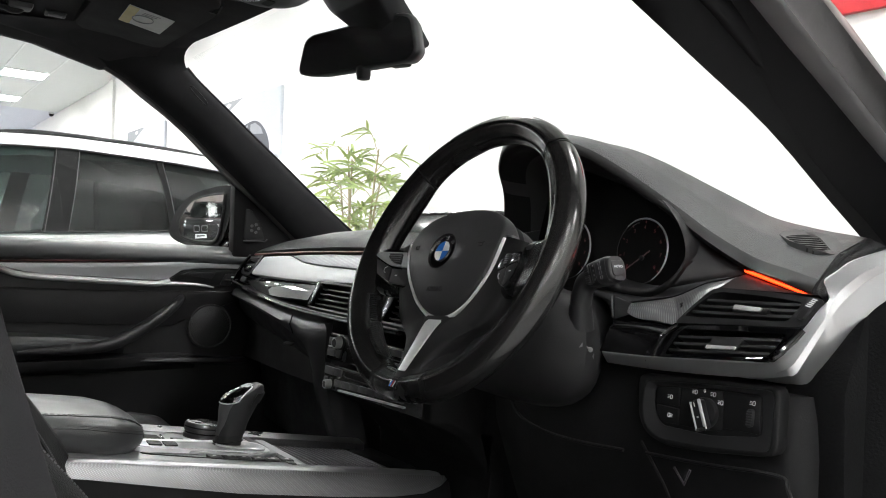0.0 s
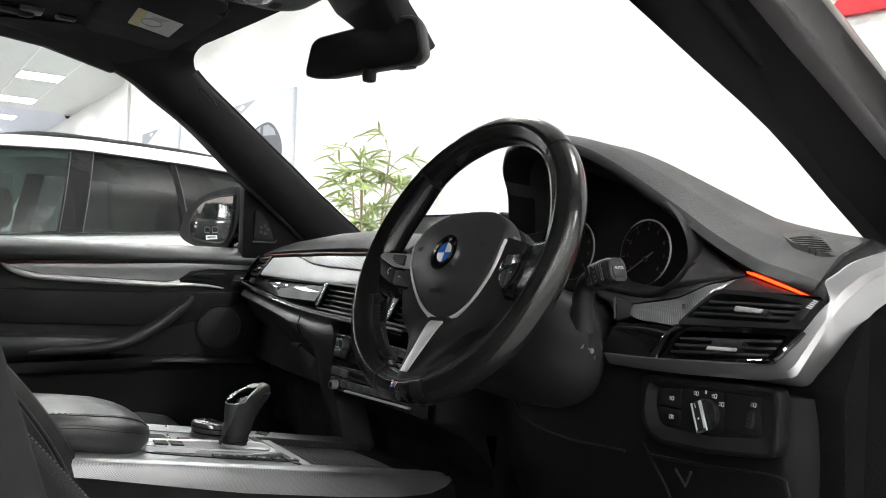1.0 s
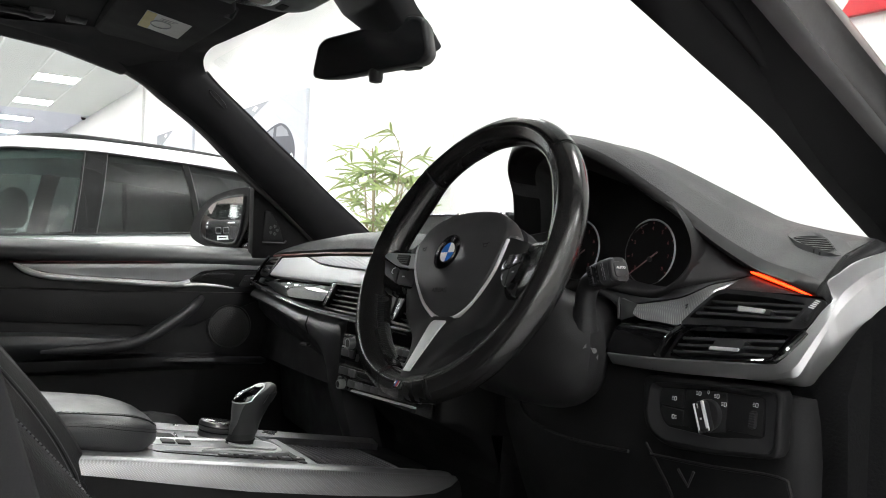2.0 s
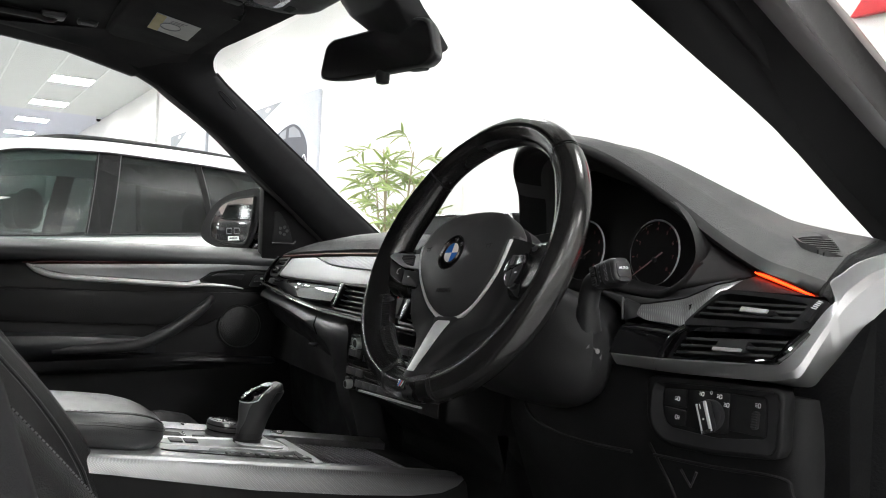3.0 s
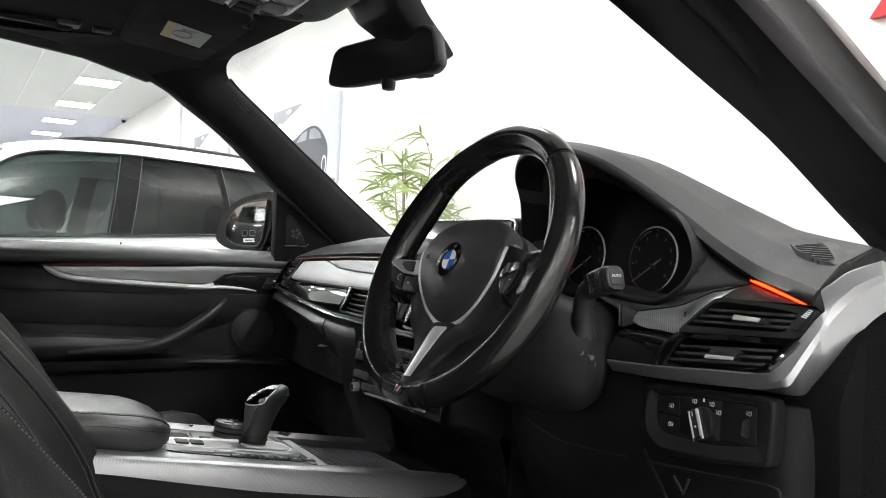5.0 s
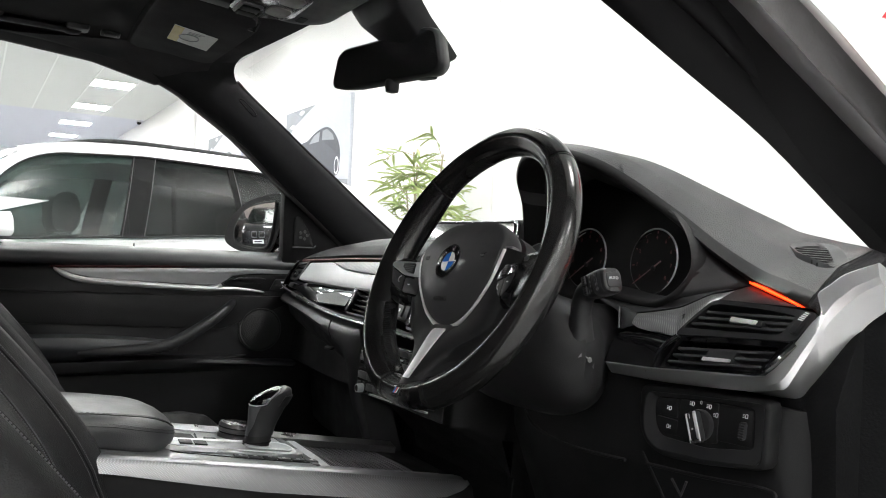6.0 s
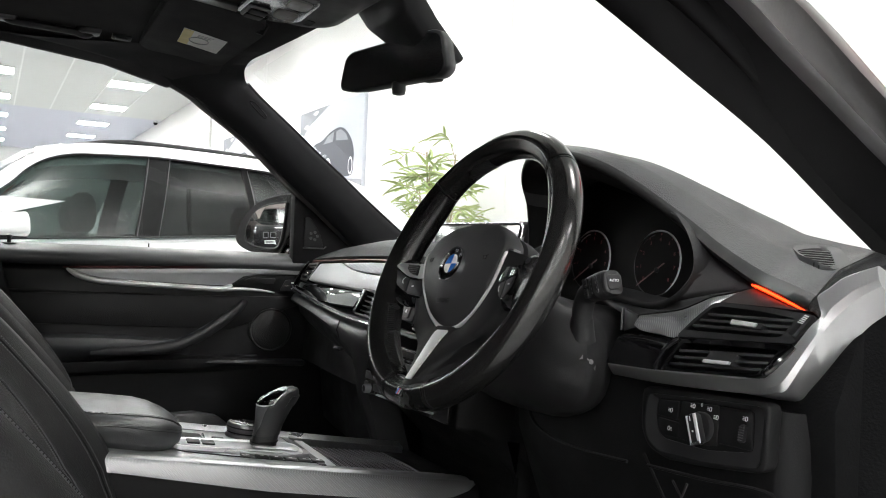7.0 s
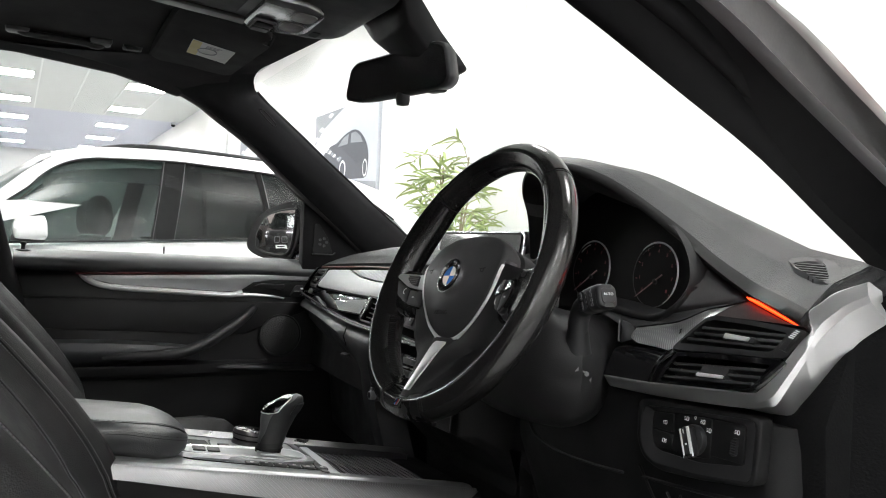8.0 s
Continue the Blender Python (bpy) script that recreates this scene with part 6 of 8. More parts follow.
vl = part("driver_vent", frame_ring(fas, rounded([(-0.247, -0.0145), (-0.236, 0.012), (-0.222, 0.0325), (-0.12, 0.042), (-0.0145, 0.0485), (-0.026, 0.0215), (-0.031, 0.014), (-0.041, 0.0085), (-0.14, -0.0035)], 0.004, 3), rounded([(-0.229, -0.0085), (-0.224, 0.010), (-0.214, 0.028), (-0.12, 0.036), (-0.033, 0.0415), (-0.041, 0.023), (-0.045, 0.0165), (-0.052, 0.0115), (-0.14, 0.0015)], 0.003, 3), -0.05, 0.004, 72), M_PIANO, dash, "gloss black lower vent housing")
part("vent_back", plate(fas, [(-0.232, -0.010), (-0.214, 0.030), (-0.033, 0.043), (-0.05, 0.010)], -0.056, -0.05), M_DARK, vl)
for k, (ua, ub) in enumerate(((-0.226, -0.049), (-0.222, -0.043), (-0.217, -0.038))):
    z0, z1 = -0.001 + 0.0095 * k, 0.0175 + 0.0085 * k
    part("vent_slat", plate(fas, [(ua, z0 - 0.0018), (ub, z1 - 0.0018), (ub, z1 + 0.0018), (ua, z0 + 0.0018)], -0.022, 0.003), M_GREYP, vl, bevel=0.0006)
tb = part("vent_tab", plate(fas, rounded([(-0.152, 0.0085), (-0.099, 0.0135), (-0.095, 0.0275), (-0.147, 0.0245)], 0.002), -0.012, 0.005), M_GREYP, vl, bevel=0.0015)
part("tab_face", plate(fas, rounded([(-0.151, 0.0092), (-0.100, 0.0138), (-0.0992, 0.0175), (-0.1505, 0.0135)], 0.001), 0.005, 0.0075), M_BRIGHTSILVER, tb, bevel=0.0006)
LEDA, LEDB = Vector((0.602, 0.270, 1.1335)), Vector((0.715, 0.222, 1.1115))
rows = []
for k in range(13):
    t = k / 12
    up = LEDA.lerp(LEDB, t)
    low = fas(-0.178 + 0.166 * t, 0.0880 - 0.0005 * t, 0.002)
    rows.append([up + Vector((0, 0.006, 0.0)), up + Vector((0.0, 0.0, -0.0045)), up.lerp(low, 0.12) + Vector((0, 0, -0.003)), up.lerp(low, 0.5), low, low + Vector((0, 0.02, -0.012)), up + Vector((0, 0.04, -0.02))])
part("vent_shelf", Geo().loft(rows), M_LEDGE, dash, "black ledge below the light line", sharp=40)
part("light_guide", Geo().tube([LEDA, LEDA.lerp(LEDB, 0.5), LEDB], 0.0020, 8), M_LED, dash, "glowing orange-red light line")
# pad end by the pillar
rows = []
for k in range(15):
    t = k / 14
    q = LIPS[-1].lerp(CRESTS[-1], t) + Vector((0, -0.45, 0.9)) * 0.010 * math.sin(math.pi * min(1, t * 1.1)) ** 0.7
    rows.append([q + Vector((-0.003, 0.008, -0.006)), q + Vector((-0.003, 0.001, -0.0012)), q + Vector((0.004, 0, -0.0006)), q + Vector((0.009, 0, -0.0035)), q + Vector((0.0120, 0.001, -0.0090)), q + Vector((0.0110, 0.003, -0.0150)), q + Vector((-0.002, 0.012, -0.018))])
part("pad_edge", Geo().loft(rows), M_SOFT, dash, "rolled edge of the soft pad", sharp=70)
rows = []
for x, y, z in ((0.722, 0.262, 1.124), (0.738, 0.275, 1.136), (0.752, 0.290, 1.146), (0.775, 0.315, 1.156)):
    rows.append([Vector((x - 0.035, y + 0.05, z + 0.018)), Vector((x - 0.004, y + 0.004, z + 0.006)), Vector((x, y, z)), Vector((x, y + 0.03, z - 0.02)), Vector((x - 0.05, y + 0.12, z - 0.02))])
part("pad_end", Geo().loft(rows), M_SOFT, dash, sharp=70)
part("end_cap", Geo().loft([[Vector((x, y, z)) for y, z in ((0.21, 0.80), (0.205, 0.95), (0.20, 1.02), (0.235, 1.10), (0.30, 1.15), (0.60, 1.13), (0.62, 0.80))] for x in (0.70, 0.752, 0.765)]), M_CARPET, dash, bevel=0.006)

# demister vent on top
M_VENTGREY = material("grey_vent_plastic", (0.060, 0.061, 0.063), 0.42, grain=0.2, grain_size=0.001)
def topv(x, y, w):
    return Vector((x, y, 1.0788 - 0.0220 * x + 0.3297 * y + w))


DEMO = [(0.5950, 0.3410), (0.5980, 0.3480), (0.6116, 0.3521), (0.6367, 0.3502), (0.6609, 0.3415), (0.6912, 0.3127), (0.7150, 0.2836), (0.7151, 0.2745), (0.7049, 0.2717), (0.6667, 0.2939), (0.6273, 0.3144)]
DEMI = [(0.6101, 0.3329), (0.6126, 0.3380), (0.6247, 0.3435), (0.6410, 0.3440), (0.6541, 0.3341), (0.6790, 0.3069), (0.7018, 0.2797), (0.7010, 0.2744), (0.6817, 0.2838), (0.6416, 0.3097), (0.6220, 0.3228)]
dv = part("demister_vent", frame_ring(topv, rounded(DEMO, 0.004), rounded(DEMI, 0.002), -0.012, 0.0024, 66, 0.0008), M_VENTGREY, dash, "grey slotted demister vent", sharp=60)
part("vent_back", plate(topv, DEMI, -0.016, -0.010), M_DARK, dv)
LOWE, HIGHE = (DEMI[0], DEMI[10], DEMI[9], DEMI[8], DEMI[7]), (DEMI[3], DEMI[4], DEMI[5], DEMI[6])


def edge_x(line, y):
    for a, b in zip(line[:-1], line[1:]):
        if b[1] <= y <= a[1]:
            return a[0] + (b[0] - a[0]) * (a[1] - y) / (a[1] - b[1])
    return line[0][0] if y > line[0][1] else line[-1][0]


for k in range(7):
    y = 0.3365 - 0.0078 * k
    xa, xb = edge_x(LOWE, y), edge_x(HIGHE, y - 0.002)
    part("vent_slat", plate(topv, [(xa, y - 0.0012), (xb, y - 0.0032), (xb, y - 0.0008), (xa, y + 0.0012)], -0.010, 0.0002), M_GREYP, dv)

# dials
def clu(x, z, w):
    return Vector((x, 0.27 + 0.12 * (z - 1.15) - w, z))


cl = thing("instrument_cluster", "dark instrument dials with chrome rings under the hood", "instrument dials", (0.38, 0.28, 1.12))
part("screen", plate(clu, rounded([(0.225, 1.095), (0.52, 1.10), (0.525, 1.16), (0.48, 1.225), (0.40, 1.262), (0.30, 1.275), (0.25, 1.25)], 0.02), -0.03, 0.0), M_DIALGLASS, cl, "dark gloss dial glass")
part("binnacle", Geo().loft([[clu(x, z, -0.04) for x, z in ((0.22, 1.09), (0.30, 1.085), (0.52, 1.09), (0.53, 1.15), (0.475, 1.215), (0.385, 1.26), (0.30, 1.272), (0.245, 1.26))], [clu(x, z, -0.03) for x, z in ((0.215, 1.08), (0.30, 1.075), (0.53, 1.08), (0.535, 1.15), (0.48, 1.218), (0.39, 1.263), (0.30, 1.275), (0.242, 1.262))]]), M_DARK, cl)
for gx in (0.446, 0.309):
    gz, R = 1.1525, 0.0432
    # one ring in two colours: silver where lit, dark grey where shaded
    ring = [clu(gx + R * math.cos(a), gz + R * math.sin(a), 0.004) for a in (radians(-58 + 190 * k / 40) for k in range(41))]
    part("dial_ring_lit", Geo().tube(ring, lambda q: 0.0004 + 0.0008 * min(1.0, 5 * q, 8 * (1 - q)), 8), M_SILVER, cl, "lit arc of the chrome dial ring, in bright silver")
    ring = [clu(gx + R * math.cos(a), gz + R * math.sin(a), 0.003) for a in (radians(-58 - 170 * k / 30) for k in range(31))]
    part("dial_ring_shaded", Geo().tube(ring, 0.0005, 6), M_GREYP, cl)
    # glint inside the ring, modelled as a chrome arc
    ring = [clu(gx + R * 0.90 * math.cos(a), gz + R * 0.90 * math.sin(a), 0.003) for a in (radians(104 + 34 * k / 12) for k in range(13))]
    part("dial_glint", Geo().tube(ring, 0.0005, 6), M_DULLCHROME, cl, "glint put in as a short chrome arc")
    for k in range(9):
        a = radians(222 - 33 * k)
        writing("0123456789"[k], clu, gx + 0.0315 * math.cos(a), gz + 0.0315 * math.sin(a), 0.0022, 0.0068, M_REDMARK, cl, name="dial_number")
        c, s_ = math.cos(a), math.sin(a)
        part("dial_mark", plate(clu, [(gx + 0.0375 * c - 0.0006 * s_, gz + 0.0375 * s_ + 0.0006 * c), (gx + 0.0375 * c + 0.0006 * s_, gz + 0.0375 * s_ - 0.0006 * c), (gx + 0.0405 * c + 0.0006 * s_, gz + 0.0405 * s_ - 0.0006 * c), (gx + 0.0405 * c - 0.0006 * s_, gz + 0.0405 * s_ + 0.0006 * c)], 0.001, 0.002), M_REDMARK, cl)
    part("needle", Geo().tube([clu(gx + 0.015, gz + 0.0005, 0.005), clu(gx - 0.032, gz - 0.0315, 0.005)], lambda q: 0.0009 - 0.0004 * q, 6), M_NEEDLE, cl, "dull red needle")
    part("needle_hub", Geo().lathe([(0.0035, 0.0), (0.0035, 0.003), (0.002, 0.004), (0.0004, 0.004)], Matrix.Translation(clu(gx + 0.002, gz - 0.009, 0.0025)) @ Euler((radians(90), 0, 0)).to_matrix().to_4x4(), 16), M_DARK, cl)
bez_r = []
for x, z, w in ((0.395, 1.1150, 0.058), (0.430, 1.1120, 0.054), (0.468, 1.1065, 0.050), (0.503, 1.1065, 0.048), (0.529, 1.1190, 0.044), (0.5420, 1.1415, 0.036), (0.5345, 1.1640, 0.028), (0.5155, 1.1890, 0.022), (0.487, 1.2150, 0.018), (0.466, 1.2250, 0.014)):
    bez_r.append(clu(x, z, w))
bz, ba = [], []
band = spl(bez_r, 36)
for k, p in enumerate(band):
    a, b = band[max(0, k - 1)], band[min(35, k + 1)]
    n = Vector((b.z - a.z, 0, a.x - b.x)).normalized() * (1 - 0.8 * (0.5 - 0.5 * math.cos(math.pi * min(1.0, max(0.0, (k - 9) / 16)))))
    bz.append([p - n * 0.004 + Vector((0, 0.035, 0)), p + Vector((0, 0.004, 0)), p + n * 0.0025 + Vector((0, -0.002, 0)), p + n * 0.007 + Vector((0, -0.0025, 0)), p + n * 0.0115 + Vector((0, 0.0015, 0)), p + n * 0.010 + Vector((0, 0.03, 0))])
    ba.append(p + n * 0.0108 + Vector((0, 0.003, 0)))
part("bezel", Geo().loft(bz), M_BEZEL, cl, "grey rounded lower bezel", sharp=70)

# surfaces between the dial bezel, the hood lip and the woven insert
lp = [Vector(q) + Vector((0, 0.014, -0.004)) for q in LIP[5:11]][::-1]
lp = spl(lp, 24)
rows = []
for k in range(21):
    p = ba[16 + k]
    q = lp[min(len(lp) - 1, round(k * (len(lp) - 1) / 20))]
    rows.append([p, p.lerp(q, 0.5) + Vector((0, 0.004, 0)), q, q + Vector((0, 0.03, -0.02)), p + Vector((0, 0.04, -0.01))])
part("binnacle_wall", Geo().loft(rows), M_COLUMN, dash, "dark grey wall beside the dials", sharp=70)
top_edge = spl([(0.455, 0.205, 1.084)] + WTOP, 30)
under = ba[:16] + [ba[15].lerp(Vector((0.604, 0.272, 1.132)), k / 15) for k in range(1, 16)]
rows = []
for p, q in zip(under, top_edge):
    m = p.lerp(q, 0.5)
    rows.append([p, m + Vector((0, 0.002, 0.0)), q + Vector((0, 0.001, 0.002)), q + Vector((0, 0.03, -0.004)), p + Vector((0, 0.05, -0.01))])
part("binnacle_shelf", Geo().loft(rows), M_HARD, dash, "black rolled shelf below the dials", sharp=70)

# central display
def dsp(u, v, w):
    return Vector((u, 0.236 - w + 0.15 * (v - 1.2), v))


e = thing("dash_display", "slim dark centre screen with a silver edge", "display", (0.05, 0.25, 1.12))
part("casing", plate(dsp, rounded(rect(-0.115, 1.115, 0.180, 1.2085), 0.008), -0.016, 0.0), M_HARD, e, bevel=0.003)
part("edge_frame", frame_ring(dsp, rounded(rect(-0.115, 1.115, 0.180, 1.2085), 0.008), rounded(rect(-0.112, 1.118, 0.1765, 1.2062), 0.006), -0.002, 0.0025), M_DULLCHROME, e, "thin silver screen edge")
part("screen", plate(dsp, rounded(rect(-0.110, 1.120, 0.168, 1.203), 0.004), 0.0, 0.002), M_PIANO, e, "switched-off dark screen")
part("rear_housing", plate(dsp, rounded(rect(0.13, 1.12, 0.176, 1.203), 0.004), -0.03, -0.016), M_GREYP, e, bevel=0.004)

# ---- light switches and knee panel ----
rows = []
for x, y in ((0.24, 0.20), (0.32, 0.178), (0.45, 0.176), (0.52, 0.178), (0.535, 0.178), (0.60, 0.182), (0.70, 0.182), (0.716, 0.183), (0.728, 0.190), (0.737, 0.203), (0.742, 0.225), (0.744, 0.26)):
    rows.append([Vector((x, y + 0.004, 1.012)), Vector((x, y, 0.99)), Vector((x, y - 0.005, 0.95)), Vector((x, y + 0.0, 0.90)), Vector((x, y + 0.03, 0.82)), Vector((x, y + 0.08, 0.70)), Vector((x, y + 0.16, 0.70)), Vector((x, y + 0.16, 1.012))])
kp = part("knee_panel", Geo().loft(rows), M_KNEE, dash, "black knee panel", sharp=50)
POD = rounded([(0.536, 1.009), (0.62, 1.0155), (0.716, 1.0205), (0.719, 0.953), (0.64, 0.941), (0.585, 0.9365), (0.556, 0.944), (0.542, 0.962)], 0.010, 4)
seam = [swf(x, z, 0.004) for x, z in ((0.300, 0.975), (0.311, 0.952), (0.336, 0.925), (0.385, 0.914), (0.45, 0.913), (0.525, 0.9185))]
part("edge_bead", Geo().tube(spl(seam, 30), 0.0022, 8), M_KNEE, kp)
seam = [swf(x, z, -0.002) for x, z in ((0.545, 0.932), (0.565, 0.912), (0.59, 0.885), (0.61, 0.85))]
part("edge_bead", Geo().tube(spl(seam, 16), 0.0016, 8), M_KNEE, kp)
seam = [swf(x, z, 0.002) for x, z in ((0.557, 0.922), (0.64, 0.928), (0.719, 0.936), (0.733, 0.925), (0.75, 0.89))]
part("edge_bead", Geo().tube(spl(seam, 16), 0.002, 8), M_KNEE, kp)
part("pull_mark", Geo().tube([swf(0.597, 0.915, 0.001), swf(0.612, 0.900, 0.0), swf(0.618, 0.917, 0.001)], 0.0016, 6), M_HARD, kp)

e = thing("light_switch_panel", "black light switch panel with a chrome rotary knob", "switch panel", (0.62, 0.17, 0.94))
pf = rounded([(0.549, 1.003), (0.62, 1.010), (0.711, 1.017), (0.713, 0.957), (0.64, 0.947), (0.575, 0.944), (0.556, 0.954), (0.549, 0.972)], 0.008, 4)
pi = rounded([(0.560, 0.9985), (0.62, 1.0055), (0.696, 1.0105), (0.700, 0.969), (0.64, 0.958), (0.575, 0.9570), (0.566, 0.966), (0.561, 0.978)], 0.006, 4)
part("pod", frame_ring(swf, POD, pf, -0.012, 0.0055, 64, 0.0075), M_KNEE, e, "rounded black pod round the switches", bevel=0.0025, sharp=70)
part("surround", frame_ring(swf, pf, pi, -0.004, 0.0072, 56, 0.0025), M_HARD, e, sharp=60)
part("backplate", plate(swf, pi, -0.006, 0.0015), M_DARK, e)
part("button", plate(swf, rounded([(0.563, 0.981), (0.563, 0.998), (0.594, 1.0015), (0.596, 0.981)], 0.002), 0.0015, 0.004), M_DARK, e, bevel=0.001)
part("button", plate(swf, rounded([(0.565, 0.9785), (0.5965, 0.9785), (0.599, 0.962), (0.576, 0.961), (0.568, 0.967)], 0.002), 0.0015, 0.004), M_DARK, e, bevel=0.001)
part("switch_field", plate(swf, rounded([(0.5975, 0.962), (0.598, 1.0025), (0.650, 1.007), (0.654, 0.9655), (0.63, 0.962)], 0.003), 0.0015, 0.004), M_DARK, e, bevel=0.001)
part("dimmer_field", plate(swf, rounded([(0.653, 0.969), (0.652, 1.0065), (0.694, 1.008), (0.698, 0.9705)], 0.003), 0.0015, 0.0035), M_DARK, e, bevel=0.001)
for k_icon, (x, z) in enumerate(((0.583, 0.990), (0.586, 0.970), (0.6150, 1.0005), (0.6385, 1.0015), (0.6485, 0.9945), (0.686, 1.0005))):
    flip = -1 if k_icon == 1 else 1
    for k in range(3):
        z0 = z - 0.0018 + 0.0015 * k
        part("icon_bar", plate(swf, rect(x - flip * 0.0030, z0, x - flip * 0.0008, z0 + 0.0006), 0.0041, 0.0046), M_WHITEMARK, e, smooth=False)
    xa, xb = sorted((x, x + flip * 0.0034))
    part("icon_lamp", frame_ring(swf, rounded(rect(xa, z - 0.0024, xb, z + 0.0024), 0.0016), rounded(rect(xa + 0.0006, z - 0.0018, xb - 0.0006, z + 0.0018), 0.0011), 0.0040, 0.0046, 24), M_WHITEMARK, e)
writing("0", swf, 0.6275, 1.0035, 0.0042, 0.0058, M_WHITEMARK, e)
o = swf(0.6315, 0.9805, 0.004)
mk = Matrix.Translation(o) @ Vector((0, -1, 0.12)).to_track_quat("Z", "Y").to_matrix().to_4x4()
kn = part("rotary_knob", Geo().lathe([(0.0165, 0), (0.0165, 0.004), (0.0155, 0.006), (0.002, 0.006)], mk, 32), M_HARD, e, "rotary light switch")


def kf(u, v, w):
    c, s = math.cos(radians(-24)), math.sin(radians(-24))
    return swf(0.6340 + u * c + v * s * 1.0, 0.9800 - u * s + v * c, 0.010 + w)


part("grip", plate(kf, rounded(rect(-0.0064, -0.0165, 0.0062, 0.0165), 0.005), 0.0, 0.010), M_HARD, kn, bevel=0.002)
part("grip_edge", plate(kf, rounded(rect(0.0034, -0.0160, 0.0066, 0.0160), 0.0012), 0.0085, 0.0108), M_BRIGHTSILVER, kn, "chrome grip edge", bevel=0.0008)
part("grip_edge", plate(kf, rounded(rect(-0.0066, -0.0155, -0.0048, 0.0155), 0.0006), 0.004, 0.0108), M_BRIGHTSILVER, kn, bevel=0.0004)
part("grip_end", plate(kf, rounded(rect(-0.0058, -0.0168, 0.0062, -0.0128), 0.001), 0.006, 0.0112), M_DULLCHROME, kn, bevel=0.0006)
part("grip_icon", plate(kf, rounded(rect(-0.0018, -0.0028, 0.0004, -0.0006), 0.0009), 0.010, 0.0104), M_WHITEMARK, kn)
part("grip_pointer", plate(kf, rect(-0.0018, 0.0095, -0.0010, 0.0145), 0.010, 0.0106), M_WHITEMARK, kn)
dw = part("dimmer_wheel", plate(swf, rounded(rect(0.6825, 0.9765, 0.6895, 0.9945), 0.004), 0.0015, 0.008), M_HARD, e, "ribbed dimmer wheel", bevel=0.002)
for k in range(6):
    part("wheel_rib", plate(swf, rect(0.6828, 0.9785 + 0.0026 * k, 0.6892, 0.9795 + 0.0026 * k), 0.0078, 0.0086), M_GREYP, dw)


# ---- steering wheel ----
TILT, TURN, YAW = radians(25.0), radians(4.0), 0.029
WX = Vector((math.cos(YAW), math.sin(YAW), 0))
WN = Vector((math.sin(YAW) * math.cos(TILT), -math.cos(YAW) * math.cos(TILT), math.sin(TILT)))
WU = WN.cross(WX)
WA, WB = WX * math.cos(TURN) + WU * math.sin(TURN), WU * math.cos(TURN) - WX * math.sin(TURN)
WC = Vector((0.371, 0, 1.141))


def whl(x, y, o):
    """Wheel plane: x to the right, y up, o towards the driver."""
    return WC + WA * x + WB * y + WN * o


sw = thing("steering_wheel", "black leather three-spoke steering wheel with silver trim", "steering wheel", (0.371, 0, 1.141))
RC = (0.008, 0.004, -0.0115)


def rim_ring(a, extra=0.0):
    """Section of the rim at angle a from the top: a fine crest on the driver's side, thicker at the thumb rests."""
    deg = abs(math.degrees(a))
    thumb = math.exp(-((deg - 66) / 15) ** 2) * 0.0030
    grip = 0.0012 + 0.0095 / (1 + math.exp((48 - deg) / 4)) / (1 + math.exp((deg - 158) / 5))
    r_in, ax = 0.0178 + extra, 0.0186 + extra
    ring = []
    for k in range(36):
        b = k * math.tau / 36
        d = (math.degrees(b) - 94 + 180) % 360 - 180
        crest = 0.0022 * math.exp(-abs(d) / 9) - 0.0010 * math.exp(-((d - 26) / 14) ** 2) - 0.0007 * math.exp(-((d + 28) / 14) ** 2)
        db = (math.degrees(b) - 215 + 180) % 360 - 180
        inner = thumb * max(0.0, -math.cos(b)) ** 1.5 + grip * math.exp(-(db / 48) ** 2)
        rr = 0.1739 + (r_in + crest + inner) * math.cos(b)
        ring.append(whl(RC[0] + rr * math.sin(a), RC[1] + rr * math.cos(a), RC[2] + (ax + crest + inner * 0.8) * math.sin(b)))
    return ring


def rim_part(name, a0, a1, mat, label, extra=0.0):
    n = max(6, int(abs(a1 - a0) / 3))
    return part(name, Geo().loft([rim_ring(radians(a0 + (a1 - a0) * k / n), extra) for k in range(n + 1)]), mat, sw, label, sharp=70)


rim_part("rim", -44.5, 44.5, M_RIM, "shiny worn smooth leather rim section")
rim_part("rim", 45.5, 164, M_RIM, "shiny worn smooth leather rim section")
rim_part("rim", -164, -45.5, M_RIM, "shiny worn smooth leather rim section")
rim_part("rim", 164, 196, M_PIANOWORN, "black moulded lower rim section", -0.001)
for a in (-45, 45, 164, -164):
    rim_part("rim_seam", a - 0.5, a + 0.5, M_DARK, "", -0.0012)
    for da in (-0.75, 0.75):
        rim_part("rim_welt", a + da - 0.3, a + da + 0.3, M_RIM, "rolled leather edge at the seam", 0.0006)


def on_rim(a, b, out=0.0):
    """Point on the rim's skin at angle a round the wheel and b round the section, in degrees, lifted by out."""
    ring = rim_ring(radians(a), out)
    i = (b % 360) / 10
    return ring[int(i) % 36].lerp(ring[(int(i) + 1) % 36], i - int(i))


def inner_pad(a0, a1):
    rows = [[on_rim(a0 + (a1 - a0) * k / 24, b, 0.0006) for b in range(156, 253, 12)] for k in range(25)]
    return part("rim_grip", Geo().loft(rows, False, False), M_PERF, sw, "perforated leather inside of the rim")


inner_pad(-158, -112)
inner_pad(-42, -12)
